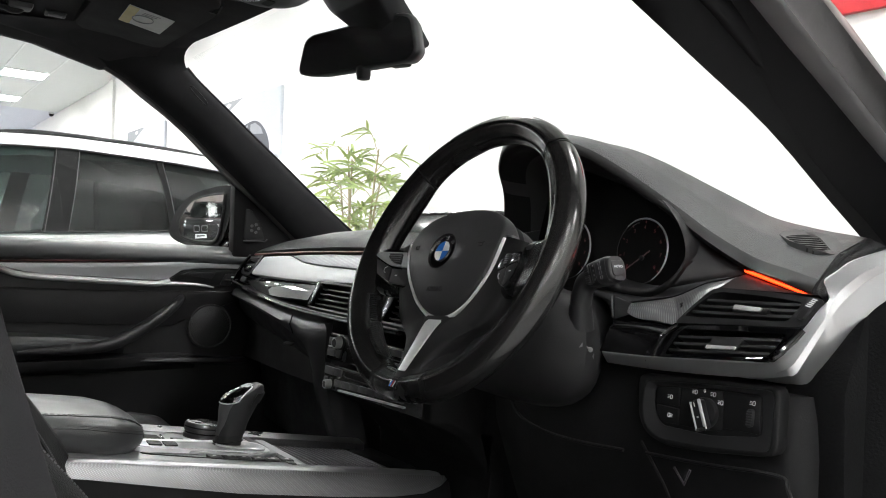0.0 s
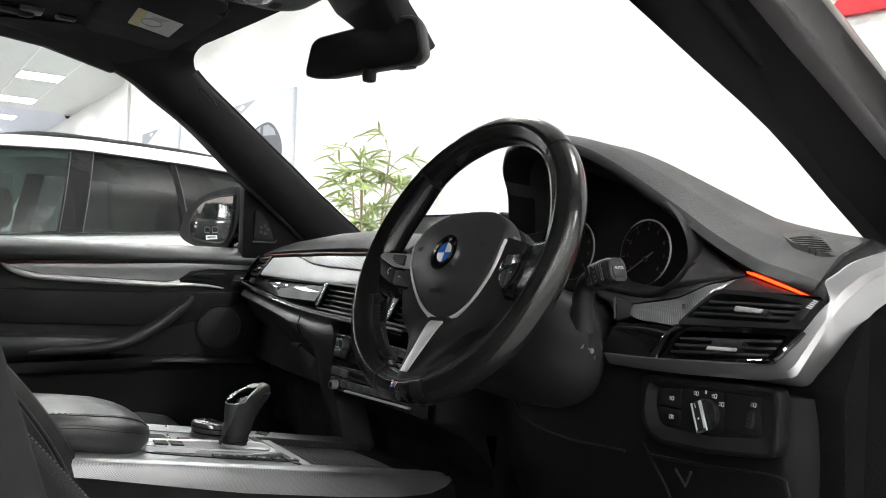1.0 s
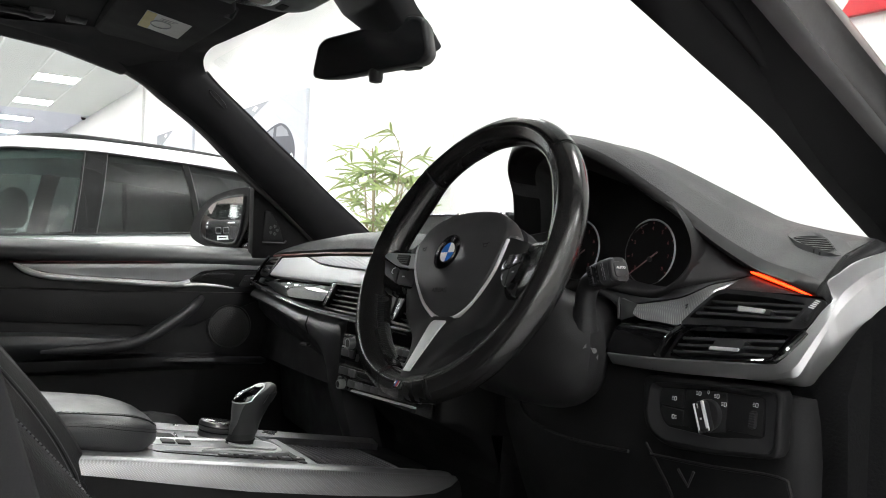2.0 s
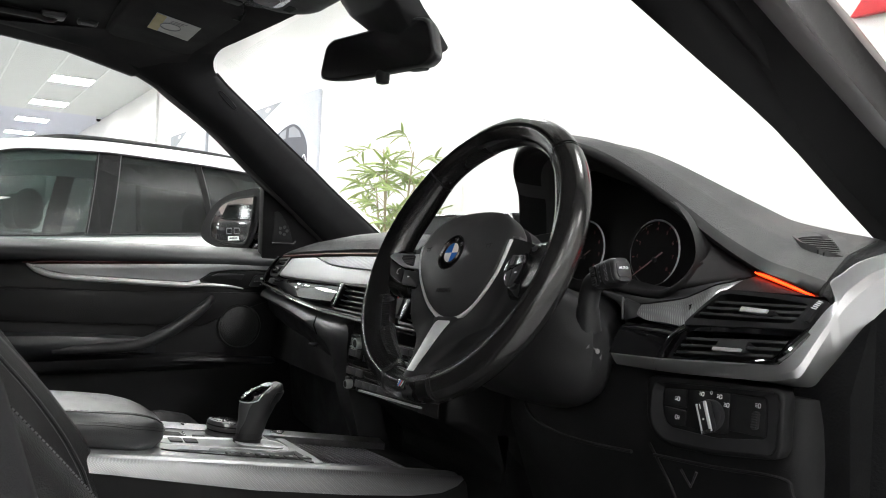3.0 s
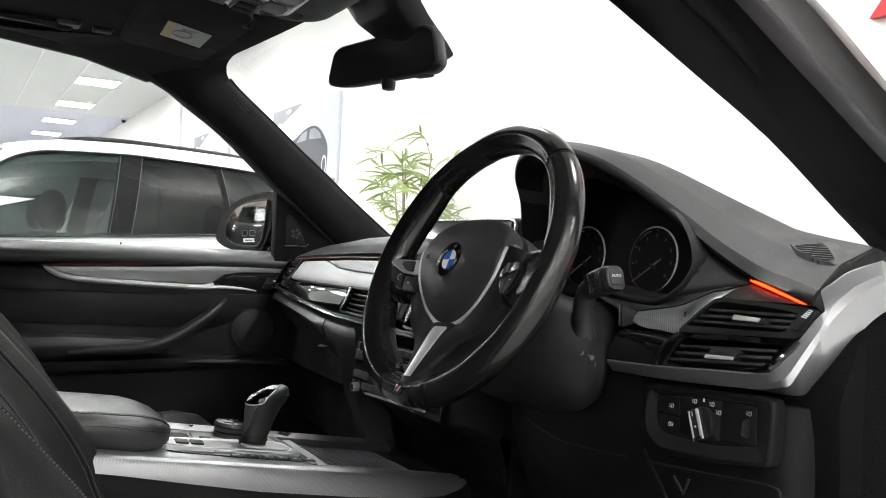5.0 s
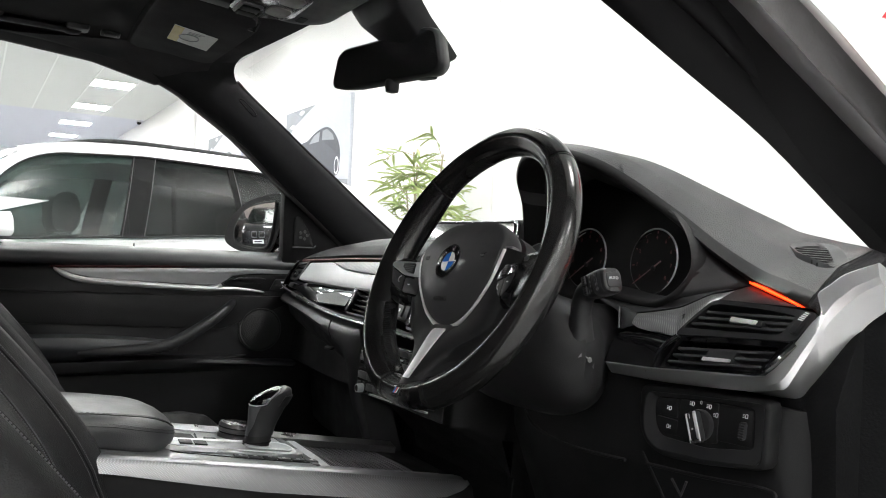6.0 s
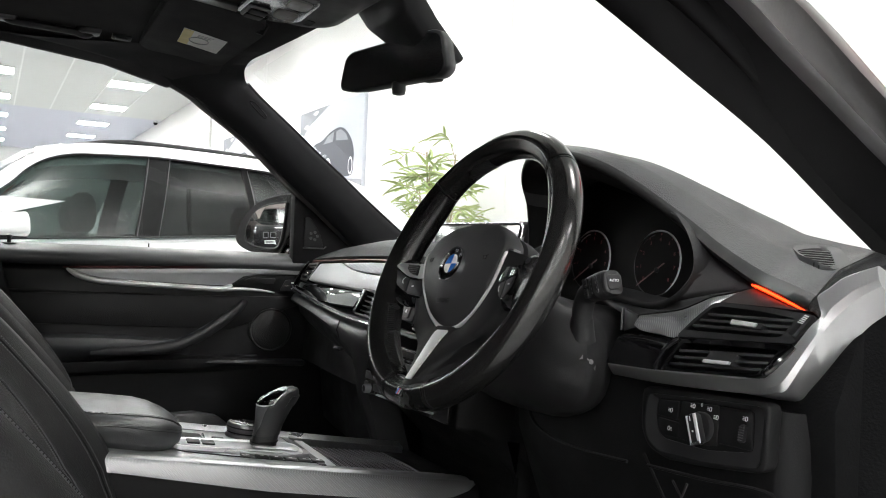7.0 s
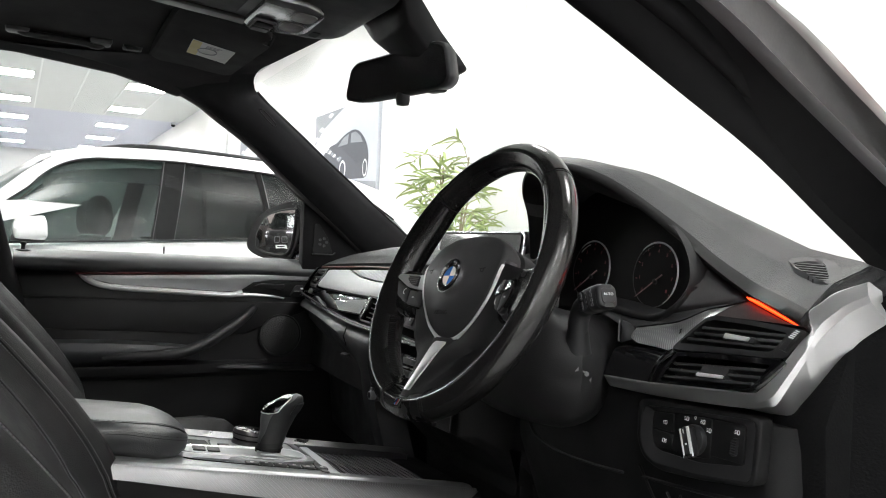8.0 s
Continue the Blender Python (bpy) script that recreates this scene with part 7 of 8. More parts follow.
# puckered cross stitches along the inner seam
for k in range(34):
    a = -157 + 45 * k / 33
    part("stitch", Geo().tube([on_rim(a - 0.6, 166, 0.0012), on_rim(a, 176, 0.0018), on_rim(a + 0.6, 186, 0.0012)], 0.0010, 5), M_LEATHER, sw)

AX = 0.008  # the wheel's middle line
HALF = [(0, 0.0605), (0.028, 0.0592), (0.049, 0.0555), (0.070, 0.0460), (0.0825, 0.0320), (0.0855, 0.0120), (0.0770, -0.0190), (0.0610, -0.0425), (0.0435, -0.0605), (0.0215, -0.0727), (0, -0.0765)]
HUB = [(q.x, q.y) for q in spl([(x, y, 0) for x, y in HALF] + [(-x, y, 0) for x, y in HALF[-2:0:-1]], 80, True)]


def brim(y):
    """Depth of the cover's edge: it falls back towards its lower end."""
    return -0.0035 - (0.0165 * ((0.01 - y) / 0.0865) ** 1.3 if y < 0.01 else 0.09 * (y - 0.01))


def cover(x, y, s):
    return whl(AX + x * s, y * s, 0.0050 * (1 - s ** 3) + brim(y) * s ** 3)


rings = [[whl(AX + x * s, y * s, brim(y) + d) for x, y in HUB] for s, d in ((0.80, -0.040), (0.93, -0.030), (0.98, -0.022), (1.0, -0.017), (1.008, -0.010), (1.006, -0.0055), (0.998, -0.0022))]
rings += [[cover(x, y, s) for x, y in HUB] for s in (0.98, 0.94, 0.88, 0.80, 0.70, 0.58, 0.45, 0.3, 0.15, 0.04)]
part("airbag_cover", Geo().loft(rings), M_AIRBAG, sw, "matt black airbag cover", sharp=60)
part("airbag_gap", Geo().tube([whl(AX + x * 0.945, y * 0.945, brim(y) - 0.021) for x, y in HUB], 0.0024, 6, closed=True), M_DARK, sw)
# round emblem in plain enamel quarters
ef = lambda x, y, w: whl(AX + x, y - 0.0035, 0.0050 + w)
part("emblem_ring", frame_ring(ef, [(0.0235 * math.cos(k / 36 * math.tau), 0.0235 * math.sin(k / 36 * math.tau)) for k in range(36)], [(0.0218 * math.cos(k / 36 * math.tau), 0.0218 * math.sin(k / 36 * math.tau)) for k in range(36)], -0.002, 0.0035), M_CHROME, sw)
part("emblem_band", plate(ef, [(0.0218 * math.cos(k / 36 * math.tau), 0.0218 * math.sin(k / 36 * math.tau)) for k in range(36)], -0.002, 0.002), M_PIANO, sw)
part("emblem_inner", frame_ring(ef, [(0.0138 * math.cos(k / 30 * math.tau), 0.0138 * math.sin(k / 30 * math.tau)) for k in range(30)], [(0.0128 * math.cos(k / 30 * math.tau), 0.0128 * math.sin(k / 30 * math.tau)) for k in range(30)], 0.001, 0.0032), M_CHROME, sw)
for q in range(4):
    pts = [(0, 0)] + [(0.0128 * math.cos(radians(90 * q + 9 * k)), 0.0128 * math.sin(radians(90 * q + 9 * k))) for k in range(11)]
    part("emblem_quarter", plate(ef, pts, 0.001, 0.0026), M_BLUE if q in (1, 3) else M_WHITEENAMEL, sw, smooth=False)
for k in range(3):
    a = radians(140 - 50 * k)
    c, s = math.cos(a), math.sin(a)
    part("emblem_mark", plate(ef, [(0.0155 * c - 0.002 * s, 0.0155 * s + 0.002 * c), (0.0155 * c + 0.002 * s, 0.0155 * s - 0.002 * c), (0.0202 * c + 0.0026 * s, 0.0202 * s - 0.0026 * c), (0.0202 * c - 0.0026 * s, 0.0202 * s + 0.0026 * c)], 0.002, 0.0027), M_DULLCHROME, sw, smooth=False)
for sx in (1, -1):
    hf = lambda x, y, w, sx=sx: whl(AX + sx * 0.060 + x, 0.006 + y, 0.0014 + w)
    part("horn_mark", Geo().tube([hf(x, y, 0.0009) for x, y in ((-0.0055, 0.0018), (0.0015, 0.0018), (0.0035, 0.0028), (0.0060, 0.0028))], 0.00045, 5), M_DARK, sw)
    part("horn_mark", Geo().tube([hf(x, y, 0.0009) for x, y in ((-0.0035, 0.0018), (-0.0028, -0.0022), (0.0026, -0.0022), (0.0032, 0.0020))], 0.00045, 5), M_DARK, sw)
writing("AIRBAG", lambda x, y, w: whl(AX + x, y, -0.0010 + 0.16 * (y + 0.050) + w), 0.0, -0.0500, 0.0006, 0.0085, M_DARK, sw)

# spokes
for sx in (1, -1):
    rows = []
    for x, yt, yb, o in ((0.050, 0.022, -0.046, -0.034), (0.078, 0.021, -0.045, -0.023), (0.098, 0.0185, -0.050, -0.0215), (0.120, 0.0165, -0.051, -0.0185), (0.142, 0.0165, -0.047, -0.0150), (0.156, 0.019, -0.044, -0.0115), (0.172, 0.026, -0.046, -0.0105)):
        rows.append([whl(AX + sx * x, y, oo) for y, oo in ((yt, o - 0.004), (yt - 0.002, o + 0.002), (yt - 0.008, o + 0.005), (yt * 0.5 + yb * 0.5, o + 0.0058), (yb + 0.010, o + 0.005), (yb + 0.003, o + 0.002), (yb, o - 0.004), (yb + 0.006, o - 0.022), (yt - 0.006, o - 0.022))])
    part("side_spoke", Geo().loft(rows), M_PIANOWORN, sw, "semi-gloss black side spoke", sharp=60)
    bf = lambda x, y, w, sx=sx: whl(AX + sx * x, y, -0.0200 + 0.10 * (x - 0.09) + w)
    if sx == 1:
        bt = part("button_block", plate(bf, rounded([(0.088, 0.0015), (0.1205, 0.0005), (0.1235, -0.0150), (0.1160, -0.0425), (0.1030, -0.0440), (0.0860, -0.0240)], 0.005), -0.002, 0.0085), M_PIANOWORN, sw, "black spoke button block", bevel=0.002)
        part("button_bezel", plate(bf, rounded([(0.0920, -0.0022), (0.0985, -0.0028), (0.0975, -0.0190), (0.0890, -0.0220), (0.0885, -0.0130)], 0.002), 0.0080, 0.0112), M_DULLCHROME, bt, "brushed silver button", bevel=0.0012)
        part("button_bezel", plate(bf, rounded([(0.1065, -0.0032), (0.1190, -0.0040), (0.1205, -0.0125), (0.1060, -0.0165)], 0.002), 0.0080, 0.0112), M_DULLCHROME, bt, "brushed silver button", bevel=0.0012)
        part("roller", plate(bf, rounded([(0.0992, -0.0032), (0.1058, -0.0035), (0.1052, -0.0162), (0.0985, -0.0182)], 0.0015), 0.0080, 0.0128), M_HARD, bt, bevel=0.0015)
        for k in range(5):
            part("roller_rib", plate(bf, rect(0.0990, -0.0158 + 0.0026 * k, 0.1054, -0.0150 + 0.0026 * k), 0.0126, 0.0134), M_BUTTON, bt)
        part("lower_button", plate(bf, rounded([(0.0895, -0.0240), (0.1030, -0.0190), (0.1050, -0.0420), (0.0985, -0.0385)], 0.002), 0.0080, 0.0100), M_HARD, bt, bevel=0.0008)
        part("lower_button", plate(bf, rounded([(0.1042, -0.0186), (0.1195, -0.0142), (0.1175, -0.0280), (0.1105, -0.0415), (0.1062, -0.0420)], 0.002), 0.0080, 0.0100), M_HARD, bt, bevel=0.0008)
        part("button_icon", Geo().tube(spl([bf(x, y, 0.0102) for x, y in ((0.0945, -0.0265), (0.0935, -0.0290), (0.0950, -0.0320), (0.0972, -0.0335))], 12), 0.0005, 5), M_WHITEMARK, bt)
        part("button_icon", plate(bf, rect(0.1105, -0.0250, 0.1135, -0.0240), 0.0100, 0.0104), M_WHITEMARK, bt)
    else:
        bt = part("button_block", plate(bf, rounded([(0.082, 0.0115), (0.150, 0.0100), (0.161, 0.002), (0.146, -0.026), (0.120, -0.038), (0.074, -0.0435)], 0.009), -0.002, 0.0085), M_PIANOWORN, sw, "black spoke button block", bevel=0.003)
        part("button_bezel", frame_ring(bf, rounded([(0.0845, 0.0055), (0.150, 0.0065), (0.1565, 0.001), (0.122, -0.0125), (0.0780, -0.0165)], 0.003), rounded([(0.1010, 0.0040), (0.1260, 0.0045), (0.1275, -0.0015), (0.1160, -0.0090), (0.0975, -0.0120)], 0.002), 0.0085, 0.0130, 40, 0.0122), M_SILVER, bt, "satin silver button bezel", bevel=0.0008)
        part("roller", plate(bf, rounded([(0.1015, 0.0035), (0.1255, 0.0040), (0.1270, -0.0015), (0.1155, -0.0085), (0.0985, -0.0115)], 0.002), 0.0085, 0.0135), M_HARD, bt, bevel=0.0015)
        for k in range(5):
            part("roller_rib", plate(bf, [(0.1010, -0.0088 + 0.0028 * k), (0.1180 + 0.0020 * k, -0.0078 + 0.0026 * k), (0.1180 + 0.0020 * k, -0.0070 + 0.0026 * k), (0.1010, -0.0078 + 0.0028 * k)], 0.0135, 0.0145), M_BUTTON, bt)
        part("lower_button", plate(bf, rounded([(0.0785, -0.0195), (0.1140, -0.0165), (0.1100, -0.0375), (0.0760, -0.0405)], 0.003), 0.0085, 0.0112), M_HARD, bt, bevel=0.001)
        part("lower_button", plate(bf, rounded([(0.1165, -0.0160), (0.1530, -0.0030), (0.1410, -0.0250), (0.1130, -0.0360)], 0.003), 0.0085, 0.0112), M_HARD, bt, bevel=0.001)
        part("button_icon", Geo().tube(spl([bf(x, y, 0.0113) for x, y in ((0.1235, -0.0150), (0.1275, -0.0165), (0.1280, -0.0215), (0.1240, -0.0235))], 12), 0.0005, 5), M_WHITEMARK, bt)
        part("button_icon", plate(bf, rect(0.0985, -0.0275, 0.1030, -0.0263), 0.0112, 0.0116), M_WHITEMARK, bt)
rows = []
for y, h, g, o in ((-0.076, 0.0185, 0.052, -0.0190), (-0.086, 0.0150, 0.045, -0.0155), (-0.107, 0.0115, 0.037, -0.0098), (-0.122, 0.0102, 0.0320, -0.0060), (-0.138, 0.0088, 0.0260, -0.0018), (-0.155, 0.0080, 0.0225, 0.0022), (-0.166, 0.0085, 0.0235, 0.0036), (-0.178, 0.0090, 0.0250, 0.0010)):
    rows.append([whl(AX + x, y, oo) for x, oo in ((-g, o - 0.022), (-g * 0.96, o - 0.013), (-g * 0.80, o - 0.0050), (-h, o), (h, o), (g * 0.80, o - 0.0050), (g * 0.96, o - 0.013), (g, o - 0.022), (g * 0.8, o - 0.040), (-g * 0.8, o - 0.040))])
part("lower_spoke", Geo().loft(rows), M_COLUMN, sw, "matt black lower spoke", sharp=50)
part("hub_back", Geo().loft([[whl(AX + x * s, y * s, o) for x, y in HUB] for s, o in ((0.80, -0.034), (0.97, -0.040), (0.97, -0.056), (0.90, -0.085))]), M_HARD, sw)
# silver Y
leg = []
for y, h, o in ((-0.0775, 0.0250, -0.0196), (-0.0795, 0.0205, -0.0190), (-0.0825, 0.0168, -0.0172), (-0.087, 0.0140, -0.0144), (-0.094, 0.0120, -0.0113), (-0.107, 0.0105, -0.0078), (-0.122, 0.0091, -0.0042), (-0.138, 0.0077, -0.0002), (-0.154, 0.0064, 0.0036)):
    leg.append([whl(AX - h, y, o - 0.003), whl(AX - h, y, o - 0.0004), whl(AX - h * 0.7, y, o + 0.0006), whl(AX + h * 0.7, y, o + 0.0006), whl(AX + h, y, o - 0.0004), whl(AX + h, y, o - 0.003)])
part("silver_leg", Geo().loft(leg), M_BRIGHTSILVER, sw, "satin silver spoke trim", sharp=50)
for sx in (1, -1):
    arm = []
    half = spl([(x, y, 0) for x, y in HALF[::-1]], 60)
    for k, q in enumerate(half):
        if q.y > 0.0185:
            break
        wide = 0.0040 + 0.0050 * max(0.0, 1 - q.x / 0.032) ** 1.3
        a_, b_ = half[max(0, k - 1)], half[k + 1]
        d = Vector((b_.y - a_.y, a_.x - b_.x, 0)).normalized()
        o = brim(q.y) - 0.0008
        arm.append([whl(AX + sx * (q.x + d.x * f), q.y + d.y * f, o + g) for f, g in ((-0.0015, -0.006), (-0.0003, -0.0008), (0.0010, 0.0010), (wide - 0.0010, 0.0008), (wide, -0.0002), (wide, -0.0025))])
    part("silver_arm", Geo().loft(arm), M_BRIGHTSILVER, sw, "satin silver arm round the hub", sharp=60)
    inner = spl([(0.0070, -0.150, 0.0010), (0.0100, -0.112, -0.0080), (0.0150, -0.0880, -0.0150), (0.0300, -0.0765, -0.0190), (0.0475, -0.0630, -0.0165), (0.0655, -0.0440, -0.0130), (0.0805, -0.0205, -0.0088), (0.0885, 0.0060, -0.0055), (0.0890, 0.0185, -0.0055)], 40)
    outer = spl([(0.0180, -0.150, -0.0040), (0.0310, -0.124, -0.0110), (0.0470, -0.1030, -0.0165), (0.0680, -0.0890, -0.0200), (0.0840, -0.0740, -0.0205), (0.0945, -0.0540, -0.0195), (0.1050, -0.0330, -0.0170), (0.1180, -0.0050, -0.0150), (0.1200, 0.0130, -0.0150)], 40)
    web = []
    for p, q in zip(inner, outer):
        m, n = p.lerp(q, 0.35), p.lerp(q, 0.72)
        web.append([whl(AX + sx * x, y, o) for x, y, o in ((p.x, p.y, p.z - 0.012), (p.x, p.y, p.z - 0.001), (m.x, m.y, m.z + 0.0012), (n.x, n.y, n.z + 0.0010), (q.x, q.y, q.z - 0.0015), (q.x * 1.01, q.y * 1.01, q.z - 0.006), (q.x * 0.97, q.y * 0.97, q.z - 0.022))])
    part("arm_skirt", Geo().loft(web), M_COLUMN, sw, "satin black shoulder beside the arm", sharp=60)
    part("arm_tip", Geo().loft([[whl(AX + sx * x, y, o) for x, o in ((0.085, -0.018), (0.0865, -0.0060), (0.097, -0.0085), (0.099, -0.018))] for y in (0.0165, 0.0195, 0.0215)]), M_GUNMETAL, sw, "dark satin tip of the arm", bevel=0.0015)
mb = lambda x, y, w: whl(AX + x, y + 0.0025, 0.0070 + w)
bd = part("rim_badge", plate(mb, rounded(rect(-0.0075, -0.1805, 0.0075, -0.1685), 0.002), -0.004, 0.0008), M_PIANO, sw, "small badge with three coloured stripes", bevel=0.0006)
for k, m_ in enumerate((M_BLUE, material("violet_enamel", (0.05, 0.03, 0.2), 0.3), M_HAZARD)):
    part("badge_stripe", plate(mb, [(-0.0052 + 0.0018 * k, -0.178), (-0.0036 + 0.0018 * k, -0.178), (-0.0014 + 0.0018 * k, -0.171), (-0.0030 + 0.0018 * k, -0.171)], 0.0009, 0.0013), m_, bd, smooth=False)
part("badge_stripe", plate(mb, [(0.0012, -0.178), (0.0026, -0.178), (0.0050, -0.171), (0.0036, -0.171)], 0.0009, 0.0013), M_DULLCHROME, bd, smooth=False)

# ---- steering column and wiper stalk ----
col = thing("steering_column", "matt black steering column cover", "steering column", (0.37, 0.12, 1.0))
rows = []
for y, cx, rx, zt, zb in ((0.045, 0.37, 0.085, 1.135, 1.005), (0.065, 0.372, 0.120, 1.125, 0.982), (0.095, 0.375, 0.148, 1.115, 0.960), (0.125, 0.375, 0.140, 1.108, 0.952), (0.165, 0.372, 0.105, 1.10, 0.950), (0.25, 0.37, 0.05, 1.09, 0.96)):
    cz, rz = (zt + zb) / 2, (zt - zb) / 2
    rows.append([Vector((cx + rx * math.copysign(abs(math.cos(a)) ** 0.75, math.cos(a)), y, cz + rz * math.copysign(abs(math.sin(a)) ** 0.75, math.sin(a)))) for a in (k * math.tau / 28 for k in range(28))])
part("shroud", Geo().loft(rows), M_COLUMN, col, "black lower column cover", sharp=60)
part("hub_collar", Geo().loft([[Vector((0.371, 0, 1.141)) + WX * 0.06 * math.cos(a) * s + WU * 0.06 * math.sin(a) * s + WN * o for a in (k * math.tau / 24 for k in range(24))] for s, o in ((0.9, -0.06), (1.1, -0.085), (1.2, -0.12))]), M_HARD, col)
def colf(u, v, w):
    """Side of the column cover by the stalk: u along, v up."""
    return Vector((0.5218, 0.0989, 1.0380)) + Vector((0.406, 0.914, 0)) * u + Vector((-0.09, 0.04, 0.995)) * v + Vector((0.914, -0.406, 0.1)) * (w + 0.0008)


part("adjust_mark", plate(colf, [(-0.0115, 0.0015), (-0.0075, 0.0070), (-0.0075, 0.0025)], 0.0, 0.0006), M_BUTTON, col, smooth=False)
part("adjust_mark", Geo().tube([colf(-0.0035, 0.0030, 0.0008), colf(0.0015, -0.0003, 0.0008)], 0.0009, 5), M_BUTTON, col)
part("adjust_mark", plate(colf, [(0.0022 + 0.0025 * math.cos(k / 14 * math.tau), -0.0008 + 0.0030 * math.sin(k / 14 * math.tau)) for k in range(14)], 0.0, 0.0012), M_BUTTON, col, smooth=False)
part("adjust_mark", Geo().add([Vector((0.5192, 0.1080, 1.0290)), Vector((0.5190, 0.1115, 1.0330)), Vector((0.5190, 0.1110, 1.0255))], [(0, 1, 2)]), M_BUTTON, col, smooth=False)

st = thing("wiper_stalk", "black wiper stalk with white markings", "wiper stalk", (0.50, 0.10, 1.08))
sd = Vector((0.955, -0.10, 0.26)).normalized()
sside = sd.cross(Vector((0, 0, 1))).normalized()
sup = sside.cross(sd)
so = Vector((0.5600, 0.090, 1.1285)) - sd * 0.056


def stalk_ring(s, a, b, lift=0.0, q=0.55):
    """Squarish section of the stalk's head, s along its axis."""
    return [so + sd * (0.067 - (0.067 - s) * 0.78 - 0.12 * b * math.sin(t)) + sup * lift + sside * a * math.copysign(abs(math.cos(t)) ** q, math.cos(t)) + sup * b * math.copysign(abs(math.sin(t)) ** q, math.sin(t)) for t in (k * math.tau / 28 for k in range(28))]


neck = spl([(0.507, 0.099, 1.060), (0.511, 0.095, 1.078), (0.514, 0.093, 1.096), (0.521, 0.092, 1.112), (0.535, 0.091, 1.120)], 16)
part("root", Geo().tube(neck[:7], lambda q: 0.0165 - 0.004 * q, 16, flat=0.8), M_HARD, st, sharp=60)
part("neck", Geo().tube(neck, lambda q: 0.0115 + 0.001 * q, 14), M_HARD, st, sharp=60)
part("lever", Geo().loft([stalk_ring(q, a, b, l) for q, a, b, l in ((0.006, 0.0070, 0.0100, -0.003), (0.012, 0.0105, 0.0125, -0.001), (0.020, 0.0125, 0.0140, 0.0), (0.030, 0.0130, 0.0145, 0.0), (0.0385, 0.0132, 0.0146, 0.0))]), M_HARD, st, sharp=60)
part("sleeve", Geo().loft([stalk_ring(q, a, b) for q, a, b in ((0.0395, 0.0132, 0.0146), (0.0400, 0.0136, 0.0150), (0.0580, 0.0134, 0.0148), (0.0600, 0.0128, 0.0143))]), M_GREYP, st, "dark grey marked sleeve", sharp=60)
cap = part("end_cap", Geo().loft([stalk_ring(q, a, b) for q, a, b in ((0.0605, 0.0128, 0.0143), (0.0645, 0.0118, 0.0132), (0.0665, 0.0098, 0.0135), (0.0668, 0.002, 0.003))]), M_HARD, st, sharp=60)


def capf(u, v, w):
    """End face of the stalk: u across, v up."""
    return so + sd * (0.067 + w - 0.12 * v) - sside * u + sup * v


part("cap_face", plate(capf, rounded([(-0.0085, -0.0090), (0.0070, -0.0080), (0.0090, 0.0010), (0.0070, 0.0085), (-0.0085, 0.0085)], 0.004), -0.003, 0.0008), M_HARD, cap, bevel=0.0006)
writing("AUTO", capf, 0.0, 0.0015, 0.0012, 0.0044, M_WHITEMARK, cap, 0.0)


def sidef(u, v, w):
    """Driver's side of the stalk's head: u along the axis, v up."""
    return so + sd * (0.067 - (0.067 - u) * 0.78 - 0.12 * v) + sside * (0.0134 + w) + sup * v


part("slider_slot", plate(sidef, rounded(rect(0.016, -0.011, 0.030, 0.0105), 0.003), -0.004, 0.0004), M_DARK, st, bevel=0.0003)
for v in (-0.0065, 0.0055):
    kn_ = part("slider", plate(sidef, rounded(rect(0.0185, v - 0.0050, 0.0275, v + 0.0050), 0.002), -0.002, 0.0022), M_HARD, st, bevel=0.0008)
    for k in range(3):
        part("slider_rib", plate(sidef, rect(0.0190, v - 0.0034 + 0.0028 * k, 0.0270, v - 0.0026 + 0.0028 * k), 0.0022, 0.0028), M_GREYP, kn_)
for k in range(4):
    v = -0.0100 + 0.0052 * k
    part("stalk_mark", frame_ring(sidef, rounded(rect(0.0475, v, 0.0525, v + 0.0042), 0.0012), rounded(rect(0.0481, v + 0.0006, 0.0519, v + 0.0036), 0.0008), 0.0, 0.0008, 20), M_BUTTON, st)
    part("stalk_mark", plate(sidef, rect(0.0345, v + 0.001, 0.0365, v + 0.003), 0.0, 0.0006), M_BUTTON, st, smooth=False)


# ---- centre console ----
def con(x, y, w):
    return Vector((x, y, 0.869 - 0.1534 * (y + 0.339) + w))


M_DECK = material("satin_grey_deck", (0.34, 0.343, 0.35), 0.38, 0.75, 0.1, grain=0.06, grain_size=0.0008)
cc = thing("centre_console", "grey metal trimmed centre console with a black base", "centre console", (0, -0.1, 0.45))
part("base", Geo().loft([[con(x, y, w) if w > -0.2 else Vector((x, y, 0.45)) for x, w in ((-0.128, -0.012), (0.118, -0.012), (0.124, -0.03), (0.124, -0.3), (-0.128, -0.3))] for y in (-0.75, -0.35, 0.0, 0.16, 0.21)]), M_DARK, cc, bevel=0.004)
part("deck", plate(lambda x, y, w: con(x, y, w), [(-0.10, -0.40), (0.112, -0.40), (0.112, -0.052), (-0.10, -0.052)], -0.02, -0.002), M_DECK, cc, "satin grey metal deck", bevel=0.002)
rows = []
for y, d in ((-0.46, 0.018), (-0.34, 0.023), (-0.24, 0.030), (-0.147, 0.036), (0.0, 0.038), (0.10, 0.036), (0.155, 0.030), (0.185, 0.018), (0.198, 0.006)):
    rows.append([con(0.1195, y, -0.0028), con(0.124, y, -0.008), con(0.1275, y, -d), con(0.118, y, -d - 0.002), con(0.100, y, -0.012)])
part("rail_top", Geo().loft([[con(0.085, y, -0.003), con(0.108, y, 0.0), con(0.116, y, -0.0006), con(0.1205, y, -0.0034), con(0.112, y, -0.010), con(0.085, y, -0.010)] for y in (-0.46, -0.24, -0.05, 0.10, 0.155, 0.190)]), M_DECK, cc, "smooth satin rail top", sharp=60)
